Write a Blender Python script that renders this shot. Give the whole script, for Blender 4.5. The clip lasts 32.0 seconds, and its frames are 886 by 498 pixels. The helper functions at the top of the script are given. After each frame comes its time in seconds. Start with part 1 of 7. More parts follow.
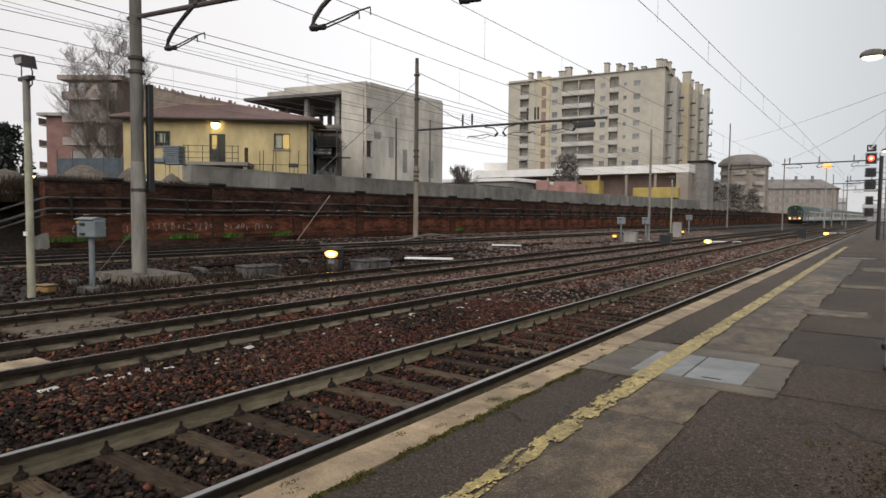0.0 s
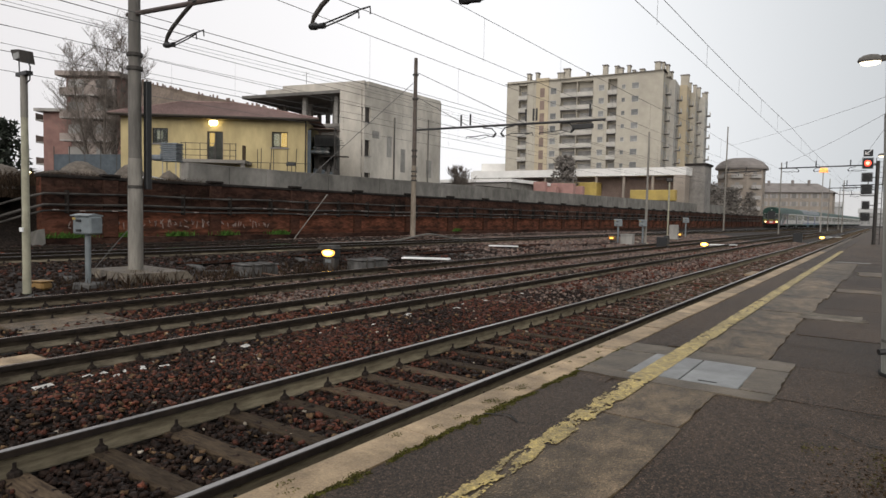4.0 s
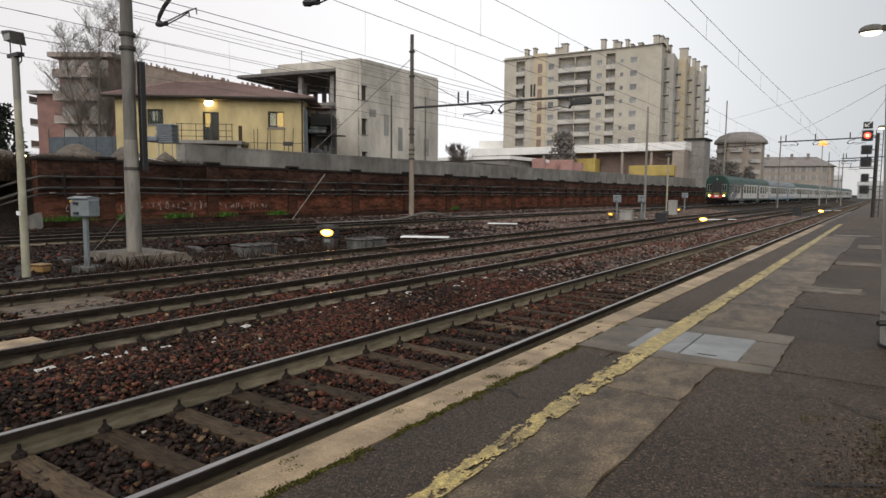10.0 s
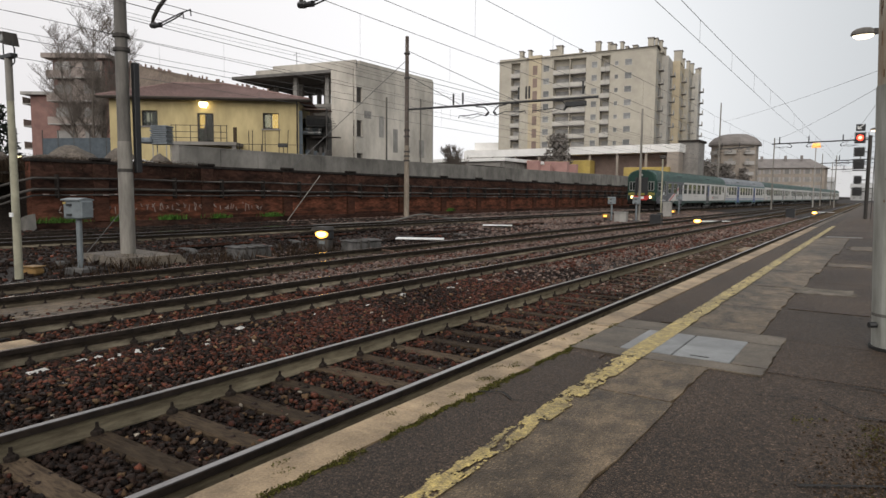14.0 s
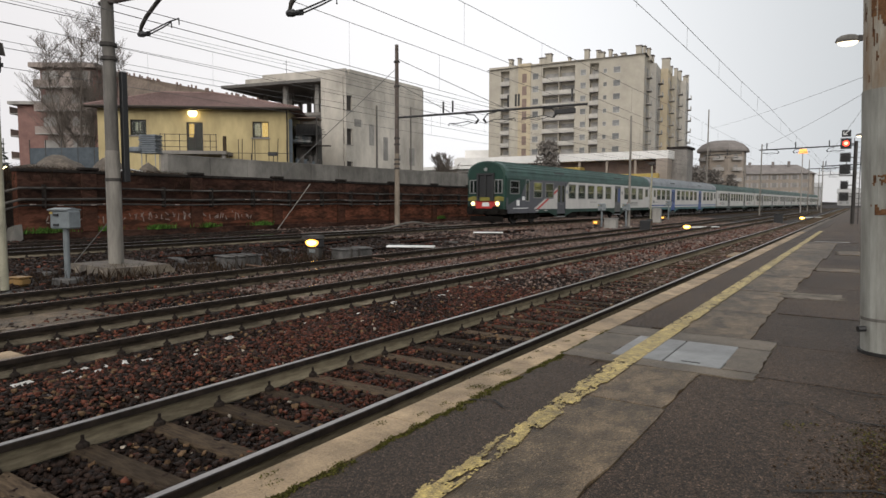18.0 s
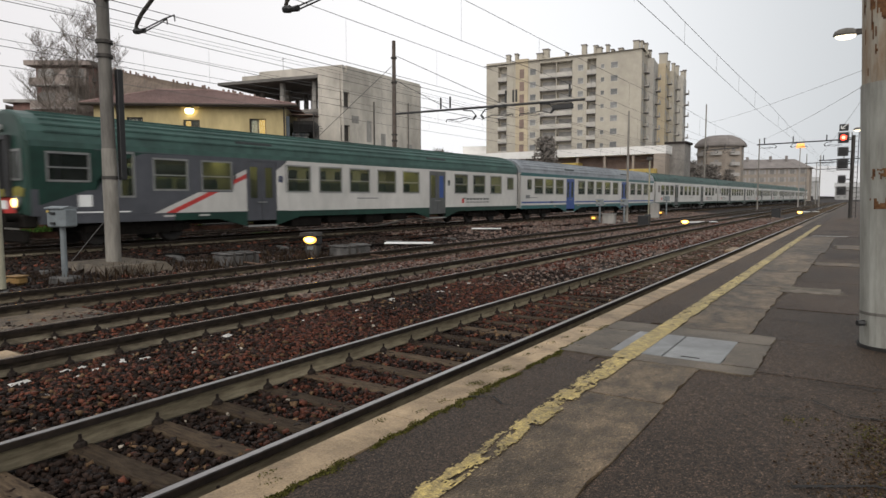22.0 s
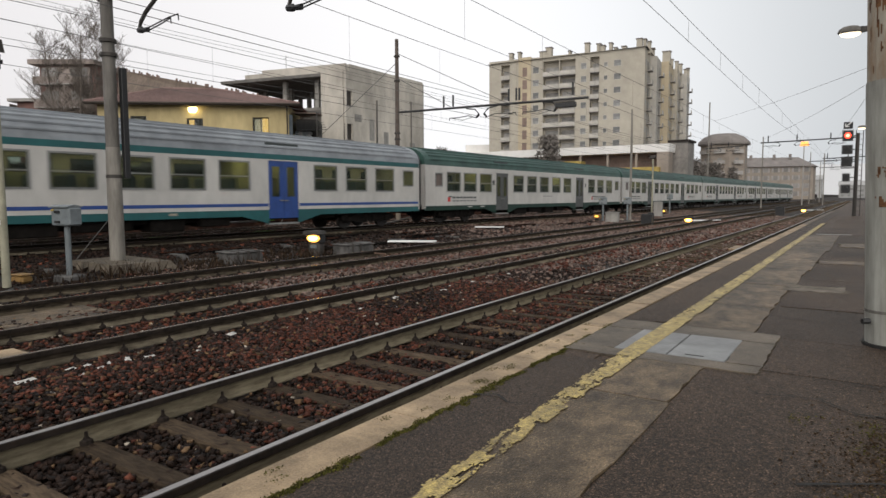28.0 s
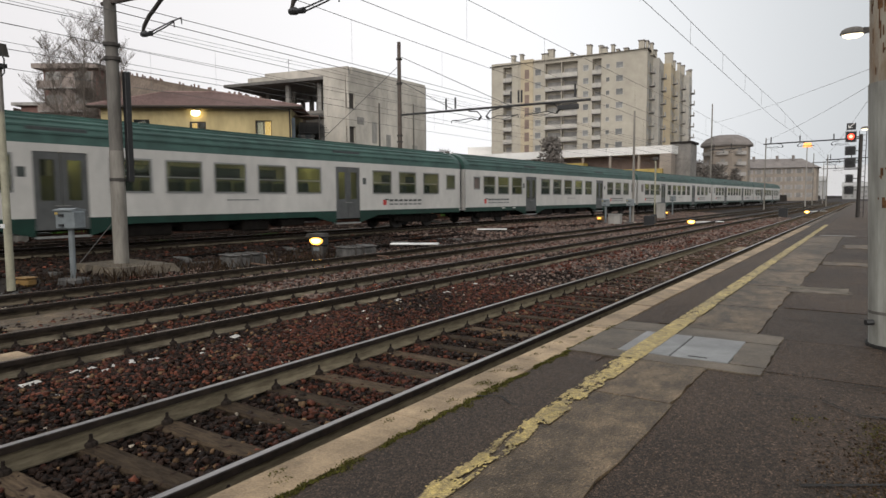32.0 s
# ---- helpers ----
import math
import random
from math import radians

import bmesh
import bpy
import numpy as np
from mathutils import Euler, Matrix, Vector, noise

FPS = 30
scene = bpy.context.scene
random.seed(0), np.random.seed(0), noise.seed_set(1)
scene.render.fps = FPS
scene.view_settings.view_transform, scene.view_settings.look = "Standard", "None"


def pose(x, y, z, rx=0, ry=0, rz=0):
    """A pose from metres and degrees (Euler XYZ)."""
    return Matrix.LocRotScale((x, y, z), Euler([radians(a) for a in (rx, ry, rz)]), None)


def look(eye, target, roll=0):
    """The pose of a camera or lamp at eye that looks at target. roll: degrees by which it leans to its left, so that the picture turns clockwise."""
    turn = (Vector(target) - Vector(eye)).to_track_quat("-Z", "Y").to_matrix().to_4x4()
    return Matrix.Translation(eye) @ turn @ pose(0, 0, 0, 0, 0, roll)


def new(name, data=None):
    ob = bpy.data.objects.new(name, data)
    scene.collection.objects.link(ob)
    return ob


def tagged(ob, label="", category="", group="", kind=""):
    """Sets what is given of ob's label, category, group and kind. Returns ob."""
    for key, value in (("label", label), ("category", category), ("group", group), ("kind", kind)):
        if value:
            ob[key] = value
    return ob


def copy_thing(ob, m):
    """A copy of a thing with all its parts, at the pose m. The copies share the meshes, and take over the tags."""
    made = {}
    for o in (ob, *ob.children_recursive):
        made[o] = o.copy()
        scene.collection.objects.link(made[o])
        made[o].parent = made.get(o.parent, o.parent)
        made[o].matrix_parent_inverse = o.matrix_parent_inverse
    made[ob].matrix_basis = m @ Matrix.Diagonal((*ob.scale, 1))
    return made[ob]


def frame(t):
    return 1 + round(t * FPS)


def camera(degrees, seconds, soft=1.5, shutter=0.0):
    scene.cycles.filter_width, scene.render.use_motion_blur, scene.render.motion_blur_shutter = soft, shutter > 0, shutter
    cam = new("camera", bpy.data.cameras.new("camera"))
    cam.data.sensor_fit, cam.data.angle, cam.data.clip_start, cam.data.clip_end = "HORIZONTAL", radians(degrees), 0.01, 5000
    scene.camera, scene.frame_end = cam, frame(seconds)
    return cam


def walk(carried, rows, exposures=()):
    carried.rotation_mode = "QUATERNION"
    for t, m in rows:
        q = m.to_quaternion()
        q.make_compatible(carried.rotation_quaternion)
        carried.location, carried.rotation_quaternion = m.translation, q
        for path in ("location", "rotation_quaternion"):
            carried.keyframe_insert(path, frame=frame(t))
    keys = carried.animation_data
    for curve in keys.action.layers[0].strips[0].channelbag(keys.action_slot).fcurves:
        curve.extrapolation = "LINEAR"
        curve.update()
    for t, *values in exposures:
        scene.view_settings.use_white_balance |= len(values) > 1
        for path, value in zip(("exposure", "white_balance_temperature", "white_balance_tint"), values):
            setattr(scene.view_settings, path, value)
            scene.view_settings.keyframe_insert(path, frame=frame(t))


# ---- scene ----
cam = camera(70.0, 32.0, soft=1.5, shutter=0.5)
walk(cam, [
    (0.0, pose(0.020, -0.012, 1.589, 86.838, -0.611, 35.205)),
    (0.5, pose(0.013, -0.010, 1.589, 86.720, -0.817, 35.743)),
    (1.0, pose(0.015, -0.006, 1.588, 86.850, -0.740, 35.296)),
    (1.5, pose(0.013, -0.004, 1.592, 87.171, -0.969, 34.879)),
    (2.0, pose(0.013, -0.016, 1.595, 87.462, -0.854, 35.071)),
    (2.5, pose(0.012, -0.015, 1.590, 87.074, -0.901, 35.099)),
    (3.0, pose(0.007, -0.015, 1.587, 86.975, -1.021, 34.776)),
    (3.5, pose(0.011, -0.014, 1.593, 86.875, -1.268, 34.929)),
    (5.5, pose(0.006, -0.011, 1.587, 86.014, -0.767, 35.080)),
    (6.0, pose(0.004, -0.007, 1.582, 85.182, -0.692, 35.174)),
    (6.5, pose(0.005, -0.000, 1.585, 85.506, -0.894, 34.885)),
    (7.0, pose(0.004, -0.004, 1.584, 85.655, -0.888, 34.732)),
    (7.5, pose(0.008, -0.011, 1.586, 85.660, -0.440, 34.940)),
    (8.0, pose(0.003, -0.004, 1.582, 85.183, -0.413, 34.904)),
    (8.5, pose(-0.000, 0.000, 1.579, 85.177, -0.398, 34.898)),
    (9.0, pose(-0.005, 0.002, 1.582, 84.986, -0.585, 34.915)),
    (9.5, pose(0.001, -0.001, 1.584, 84.847, -0.657, 34.994)),
    (10.0, pose(0.001, -0.001, 1.582, 84.906, -0.474, 34.813)),
    (10.5, pose(-0.012, 0.027, 1.581, 84.765, -0.389, 34.825)),
    (11.0, pose(0.007, 0.003, 1.583, 85.038, -0.046, 34.342)),
    (11.5, pose(0.006, 0.004, 1.583, 84.990, -0.086, 34.012)),
    (12.0, pose(0.010, -0.001, 1.583, 84.992, -0.419, 34.003)),
    (12.5, pose(0.009, 0.001, 1.585, 85.108, -0.060, 34.789)),
    (13.0, pose(0.014, -0.002, 1.581, 85.063, -0.216, 34.925)),
    (13.5, pose(0.015, 0.002, 1.581, 84.912, -0.419, 34.682)),
    (14.0, pose(0.017, -0.000, 1.587, 85.054, -0.509, 34.387)),
    (14.5, pose(0.015, 0.011, 1.579, 84.992, -0.473, 34.314)),
    (16.5, pose(0.014, 0.010, 1.586, 85.827, -0.306, 34.439)),
    (17.0, pose(0.015, 0.018, 1.582, 85.833, -0.136, 34.026)),
    (17.5, pose(0.014, 0.025, 1.584, 85.801, -0.132, 33.719)),
    (18.0, pose(0.012, 0.024, 1.583, 85.749, -0.148, 33.552)),
    (18.5, pose(0.007, 0.015, 1.583, 85.660, -0.094, 34.288)),
    (19.0, pose(0.006, 0.017, 1.580, 85.627, -0.129, 34.199)),
    (19.5, pose(0.006, 0.020, 1.582, 85.615, -0.098, 34.529)),
    (20.0, pose(0.008, 0.019, 1.582, 85.508, -0.151, 34.412)),
    (20.5, pose(0.007, 0.021, 1.582, 85.556, -0.189, 34.104)),
    (21.0, pose(0.006, 0.029, 1.583, 85.368, -0.028, 33.874)),
    (21.5, pose(0.005, 0.036, 1.581, 85.431, 0.146, 33.550)),
    (22.0, pose(-0.000, 0.042, 1.582, 85.417, 0.158, 33.368)),
    (22.5, pose(0.001, 0.042, 1.581, 85.516, 0.215, 33.158)),
    (23.0, pose(0.003, 0.048, 1.583, 85.636, 0.274, 33.246)),
    (23.5, pose(0.008, 0.040, 1.586, 85.741, 0.195, 33.338)),
    (24.0, pose(0.002, 0.041, 1.580, 85.664, 0.153, 33.670)),
    (24.5, pose(-0.000, 0.033, 1.582, 85.511, -0.128, 33.921)),
    (25.0, pose(-0.006, 0.032, 1.577, 85.371, -0.169, 34.128)),
    (25.5, pose(-0.003, 0.029, 1.582, 85.117, -0.288, 34.246)),
    (27.5, pose(-0.009, 0.028, 1.579, 85.230, 0.189, 33.856)),
    (28.0, pose(-0.007, 0.031, 1.580, 85.283, 0.194, 33.621)),
    (28.5, pose(-0.008, 0.028, 1.579, 85.345, 0.233, 33.768)),
    (29.0, pose(-0.002, 0.024, 1.580, 85.522, 0.097, 33.774)),
    (29.5, pose(-0.005, 0.023, 1.579, 85.471, 0.063, 33.743)),
    (30.0, pose(-0.007, 0.024, 1.580, 85.503, 0.156, 33.633)),
    (30.5, pose(-0.004, 0.024, 1.581, 85.410, 0.025, 33.778)),
    (31.0, pose(-0.004, 0.026, 1.582, 85.558, 0.237, 33.807)),
    (31.5, pose(-0.008, 0.023, 1.582, 85.554, 0.243, 33.945)),
    (32.0, pose(-0.002, 0.020, 1.580, 85.494, 0.363, 33.849)),
])

# ---- sky and light: a dull overcast winter dusk ----
world = bpy.data.worlds.new("overcast")
scene.world = world
world.use_nodes = True
_n, _l = world.node_tree.nodes, world.node_tree.links
_sky = _n.new("ShaderNodeTexSky")
_sky.sky_type, _sky.sun_disc = "NISHITA", False
_sky.sun_elevation, _sky.sun_rotation = radians(28), radians(150)
_sky.air_density, _sky.dust_density, _sky.ozone_density = 2.0, 6.0, 1.0
_hs = _n.new("ShaderNodeHueSaturation")
_hs.inputs["Saturation"].default_value = 0.12
_hs.inputs["Value"].default_value = 0.085
_l.new(_sky.outputs[0], _hs.inputs["Color"])
_mx = _n.new("ShaderNodeMix")
_mx.data_type = "RGBA"
_mx.inputs[0].default_value = 0.86
_mx.inputs[7].default_value = (1.05, 1.06, 1.075, 1)
_l.new(_hs.outputs[0], _mx.inputs[6])
# sky brightest ahead, darker to the right: ramp fitted to the camera's view
_tc = _n.new("ShaderNodeTexCoord")
_sx = _n.new("ShaderNodeSeparateXYZ")
_l.new(_tc.outputs["Generated"], _sx.inputs[0])
_mr = _n.new("ShaderNodeMapRange")
_mr.inputs["From Min"].default_value, _mr.inputs["From Max"].default_value = -1.0, 1.0
_l.new(_sx.outputs[0], _mr.inputs["Value"])
_gr = _n.new("ShaderNodeValToRGB")
_gr.color_ramp.interpolation = "B_SPLINE"
_gr.color_ramp.elements[0].position, _gr.color_ramp.elements[0].color = 0.0, (0.74, 0.71, 0.71, 1)
_gr.color_ramp.elements[1].position, _gr.color_ramp.elements[1].color = 0.75, (0.5, 0.52, 0.53, 1)
for _p, _c in ((0.14, (0.92, 0.9, 0.9, 1)), (0.25, (0.95, 0.94, 0.945, 1)), (0.36, (0.88, 0.888, 0.9, 1)), (0.5, (0.53, 0.55, 0.565, 1))):
    _gr.color_ramp.elements.new(_p).color = _c
_l.new(_mr.outputs[0], _gr.inputs[0])
_vs = _n.new("ShaderNodeMix")
_vs.data_type, _vs.blend_type = "RGBA", "MULTIPLY"
_vs.inputs[0].default_value = 1.0
_l.new(_mx.outputs[2], _vs.inputs[6])
_l.new(_gr.outputs[0], _vs.inputs[7])
_bg = _n["Background"]
_l.new(_vs.outputs[2], _bg.inputs[0])
_bg.inputs[1].default_value = 1.0
sun = new("sun", bpy.data.lights.new("sun", "SUN"))
sun.data.energy, sun.data.angle, sun.data.color = 1.85, radians(70), (1.0, 0.94, 0.87)
sun.matrix_world = look((25, -43, 27), (0, 0, 0))
scene.view_settings.exposure = 0.2


# ---- materials ----
def mat(name, c1, c2=None, rough=0.8, scale=4.0, bump=0.25, bscale=60.0, metal=0.0, big=0.25, bigscale=0.35,
        island=0.0, stretch=(1, 1, 1), spec=0.5, objvar=0.0, coat=0.0, speck=0.0, speckscale=80.0, grains=0.0):
    """A worn surface: grain between two colours, broad stains, fine relief."""
    m = bpy.data.materials.new(name)
    m.use_nodes = True
    n, l = m.node_tree.nodes, m.node_tree.links
    b = n["Principled BSDF"]
    c2 = c2 or tuple(min(1, v * 0.72) for v in c1)
    tc = n.new("ShaderNodeTexCoord")
    mp = n.new("ShaderNodeMapping")
    mp.inputs["Scale"].default_value = stretch
    l.new(tc.outputs["Object"], mp.inputs[0])
    no = n.new("ShaderNodeTexNoise")
    no.inputs["Scale"].default_value, no.inputs["Detail"].default_value, no.inputs["Roughness"].default_value = scale, 8, 0.65
    l.new(mp.outputs[0], no.inputs["Vector"])
    rp = n.new("ShaderNodeValToRGB")
    rp.color_ramp.elements[0].position, rp.color_ramp.elements[1].position = 0.36, 0.66
    rp.color_ramp.elements[0].color, rp.color_ramp.elements[1].color = (*c2, 1), (*c1, 1)
    l.new(no.outputs[0], rp.inputs[0])
    nb = n.new("ShaderNodeTexNoise")
    nb.inputs["Scale"].default_value, nb.inputs["Detail"].default_value = bigscale, 5
    l.new(mp.outputs[0], nb.inputs["Vector"])
    mr = n.new("ShaderNodeMapRange")
    mr.inputs["From Min"].default_value, mr.inputs["From Max"].default_value = 0.3, 0.7
    mr.inputs["To Min"].default_value, mr.inputs["To Max"].default_value = 1 - big, 1 + big * 0.5
    l.new(nb.outputs[0], mr.inputs["Value"])
    value = mr.outputs[0]
    if island or objvar:
        if island:
            src = n.new("ShaderNodeNewGeometry").outputs["Random Per Island"]
        else:
            src = n.new("ShaderNodeObjectInfo").outputs["Random"]
        r2 = n.new("ShaderNodeMapRange")
        k = island or objvar
        r2.inputs["To Min"].default_value, r2.inputs["To Max"].default_value = 1 - k, 1 + k
        l.new(src, r2.inputs["Value"])
        mu = n.new("ShaderNodeMath")
        mu.operation = "MULTIPLY"
        l.new(value, mu.inputs[0])
        l.new(r2.outputs[0], mu.inputs[1])
        value = mu.outputs[0]
    if speck:
        vo = n.new("ShaderNodeTexVoronoi")
        vo.inputs["Scale"].default_value = speckscale
        l.new(mp.outputs[0], vo.inputs["Vector"])
        sp = n.new("ShaderNodeSeparateColor")
        l.new(vo.outputs["Color"], sp.inputs[0])
        r3 = n.new("ShaderNodeMapRange")
        r3.inputs["To Min"].default_value, r3.inputs["To Max"].default_value = 1 - speck, 1 + speck
        l.new(sp.outputs[0], r3.inputs["Value"])
        m3 = n.new("ShaderNodeMath")
        m3.operation = "MULTIPLY"
        l.new(value, m3.inputs[0])
        l.new(r3.outputs[0], m3.inputs[1])
        value = m3.outputs[0]
        if grains:
            # a few pale grains of stone in the mix
            pw = n.new("ShaderNodeMath")
            pw.operation = "POWER"
            l.new(sp.outputs[1], pw.inputs[0])
            pw.inputs[1].default_value = 7.0
            ma = n.new("ShaderNodeMath")
            ma.operation = "MULTIPLY_ADD"
            l.new(pw.outputs[0], ma.inputs[0])
            ma.inputs[1].default_value = grains
            l.new(value, ma.inputs[2])
            value = ma.outputs[0]
    vm = n.new("ShaderNodeVectorMath")
    vm.operation = "SCALE"
    l.new(rp.outputs[0], vm.inputs[0])
    l.new(value, vm.inputs["Scale"])
    l.new(vm.outputs[0], b.inputs["Base Color"])
    b.inputs["Roughness"].default_value, b.inputs["Metallic"].default_value = rough, metal
    b.inputs["Specular IOR Level"].default_value = spec
    if coat:
        b.inputs["Coat Weight"].default_value, b.inputs["Coat Roughness"].default_value = coat, 0.25
    if bump:
        nf = n.new("ShaderNodeTexNoise")
        nf.inputs["Scale"].default_value, nf.inputs["Detail"].default_value = bscale, 6
        l.new(mp.outputs[0], nf.inputs["Vector"])
        bp = n.new("ShaderNodeBump")
        bp.inputs["Strength"].default_value, bp.inputs["Distance"].default_value = bump, 0.02
        l.new(nf.outputs[0], bp.inputs["Height"])
        l.new(bp.outputs[0], b.inputs["Normal"])
    return m


def glow(name, colour, strength):
    m = bpy.data.materials.new(name)
    m.use_nodes = True
    b = m.node_tree.nodes["Principled BSDF"]
    b.inputs["Base Color"].default_value = (*colour, 1)
    b.inputs["Emission Color"].default_value = (*colour, 1)
    b.inputs["Emission Strength"].default_value = strength
    return m


def glass(name, tint, rough=0.06, clear=0.55):
    """A thin pane: part see-through, part mirror."""
    m = bpy.data.materials.new(name)
    m.use_nodes = True
    n, l = m.node_tree.nodes, m.node_tree.links
    b = n["Principled BSDF"]
    b.inputs["Base Color"].default_value = (*tint, 1)
    b.inputs["Roughness"].default_value = rough
    t = n.new("ShaderNodeBsdfTransparent")
    t.inputs[0].default_value = (0.75, 0.8, 0.76, 1)
    mx = n.new("ShaderNodeMixShader")
    mx.inputs[0].default_value = clear
    l.new(b.outputs[0], mx.inputs[1])
    l.new(t.outputs[0], mx.inputs[2])
    l.new(mx.outputs[0], n["Material Output"].inputs[0])
    return m


M = {}
# kept very dark: shade in the gaps between stones is in its colour
M["ground"] = mat("yard_soil", (0.036, 0.025, 0.019), (0.01, 0.0075, 0.0062), 0.75, 9, 0.9, 28, big=0.4, bigscale=0.25, speck=0.6, speckscale=18, spec=0.2)
M["stone"] = mat("ballast_stone", (0.15, 0.05, 0.03), (0.048, 0.018, 0.012), 0.66, 14, 0.5, 90, island=0.5, big=0.4, bigscale=0.5, spec=0.15)
M["stone_grey"] = mat("ballast_stone_dark", (0.036, 0.0205, 0.0145), (0.01, 0.0064, 0.005), 0.66, 14, 0.5, 90, island=0.65, big=0.3, bigscale=0.4, spec=0.14)
M["stone_tan"] = mat("ballast_stone_tan", (0.19, 0.12, 0.068), (0.08, 0.05, 0.03), 0.8, 14, 0.4, 90, island=0.5, spec=0.06)
# wet gravel; its lighter base colour also holds the sheen further off
M["stone_mid"] = mat("wet_brown_gravel", (0.215, 0.145, 0.115), (0.084, 0.057, 0.046), 0.55, 14, 0.5, 90, island=0.6, big=0.4, bigscale=0.3, spec=0.3)
M["pale_stone"] = mat("pale_stone", (0.42, 0.37, 0.3), (0.26, 0.22, 0.18), 0.85, 14, 0.3, island=0.35, spec=0.1)
M["litter"] = mat("paper_litter", (0.6, 0.59, 0.57), (0.42, 0.4, 0.37), 0.8, 10, 0.2, island=0.2, spec=0.1)
M["rail_top"] = mat("polished_rail", (0.42, 0.4, 0.39), (0.24, 0.23, 0.225), 0.28, 20, 0.05, metal=1.0, big=0.2, stretch=(8, 0.5, 8))
M["rail_top_dull"] = mat("rust_brown_rail", (0.3, 0.235, 0.185), (0.11, 0.082, 0.066), 0.26, 20, 0.1, metal=0.9, big=0.3, stretch=(8, 0.5, 8))
M["rail_web"] = mat("grey_green_rail_web", (0.21, 0.18, 0.125), (0.105, 0.087, 0.06), 0.85, 9, 0.3, stretch=(1, 0.5, 3), big=0.4, bigscale=0.8, spec=0.08)
# dark web: the shadow below the rail head is put into its colour
M["rail_web_dark"] = mat("shade_dark_rail_web", (0.06, 0.047, 0.034), (0.018, 0.0145, 0.011), 0.85, 7, 0.3, stretch=(1, 0.6, 3), big=0.5, bigscale=0.6, spec=0.08)
M["rail_web_mid"] = mat("brown_rail_web", (0.14, 0.115, 0.082), (0.045, 0.036, 0.026), 0.85, 7, 0.3, stretch=(1, 0.6, 3), big=0.5, bigscale=0.6, spec=0.08)
M["rail_foot"] = mat("pale_rail_foot", (0.24, 0.205, 0.15), (0.075, 0.062, 0.045), 0.85, 6, 0.3, stretch=(1, 0.5, 2), big=0.6, bigscale=0.45, spec=0.08)
M["rail_dark"] = mat("dark_rail_head", (0.034, 0.026, 0.021), (0.015, 0.012, 0.0105), 0.7, 12, 0.2, spec=0.1)
M["clip"] = mat("rusty_fastening", (0.035, 0.027, 0.022), (0.014, 0.011, 0.01), 0.85, 30, 0.4, spec=0.1)
M["sleeper"] = mat("weathered_sleeper", (0.092, 0.066, 0.043), (0.03, 0.021, 0.0145), 0.85, 10, 0.5, 40, stretch=(0.7, 4, 2), objvar=0.45, spec=0.1)
M["asphalt"] = mat("platform_asphalt", (0.074, 0.049, 0.0325), (0.0215, 0.0148, 0.0104), 0.62, 40, 0.8, 190, big=0.55, bigscale=0.7, speck=0.6, speckscale=150, spec=0.24, grains=3.6)
M["asphalt_new"] = mat("patched_asphalt", (0.061, 0.0415, 0.0285), (0.0172, 0.0124, 0.009), 0.62, 44, 0.8, 210, big=0.55, bigscale=0.9, speck=0.65, speckscale=165, spec=0.24, grains=3.8)
M["edge_stone"] = mat("buff_edge_stone", (0.4, 0.292, 0.18), (0.2, 0.145, 0.09), 0.6, 4, 0.35, 70, big=0.35, bigscale=1.3, objvar=0.2, speck=0.16, speckscale=120, spec=0.25)
M["band"] = mat("old_concrete_paving", (0.152, 0.109, 0.066), (0.042, 0.03, 0.0188), 0.55, 5.0, 0.5, 90, big=0.75, bigscale=1.1, objvar=0.15, speck=0.35, speckscale=110, spec=0.28, stretch=(1.3, 0.8, 1), grains=1.2)
M["patch"] = mat("brown_screed", (0.155, 0.125, 0.092), (0.075, 0.061, 0.046), 0.55, 3, 0.3, 90, big=0.45, bigscale=1.6, objvar=0.1, speck=0.2, speckscale=120, spec=0.24)
M["cover"] = mat("pale_steel_cover", (0.235, 0.237, 0.235), (0.15, 0.152, 0.15), 0.45, 5, 0.12, 120, big=0.3, bigscale=1.8, spec=0.3)
M["yellow_paint"] = mat("worn_yellow_paint", (0.52, 0.39, 0.12), (0.2, 0.148, 0.058), 0.5, 22, 0.4, 120, big=0.5, bigscale=2.0, speck=0.4, speckscale=120)
M["white_paint"] = mat("worn_white_paint", (0.45, 0.44, 0.42), (0.28, 0.27, 0.25), 0.7, 18, 0.2, 120)
M["grit_brown"] = mat("brown_grit", (0.105, 0.07, 0.042), (0.045, 0.03, 0.019), 0.95, 30, 0.6, 120, island=0.5, big=0.3, bigscale=2.0, spec=0.06)
M["puddle"] = mat("dark_puddle_water", (0.012, 0.011, 0.01), (0.008, 0.0075, 0.007), 0.06, 3, 0.02, 9)
M["crack"] = mat("dark_joint", (0.022, 0.02, 0.018), (0.012, 0.011, 0.01), 0.95, 20, 0.3)
M["moss"] = mat("moss", (0.12, 0.115, 0.028), (0.045, 0.043, 0.015), 0.95, 25, 0.6, 120, island=0.6, spec=0.05)
M["weed"] = mat("bright_weeds", (0.1, 0.2, 0.04), (0.05, 0.11, 0.02), 0.85, 15, 0.2, island=0.45, spec=0.1)
M["dry_weed"] = mat("dry_weeds", (0.06, 0.04, 0.026), (0.02, 0.014, 0.01), 0.9, 15, 0.2, island=0.5, spec=0.06)
M["concrete"] = mat("grey_concrete", (0.34, 0.325, 0.3), (0.22, 0.21, 0.195), 0.85, 2.2, 0.3, 50, big=0.25, bigscale=0.4, stretch=(1, 1, 0.5))
M["concrete_dark"] = mat("stained_concrete_wall", (0.26, 0.245, 0.222), (0.15, 0.142, 0.13), 0.9, 1.2, 0.3, 50, big=0.35, bigscale=0.25, stretch=(1, 1, 0.6), spec=0.12)
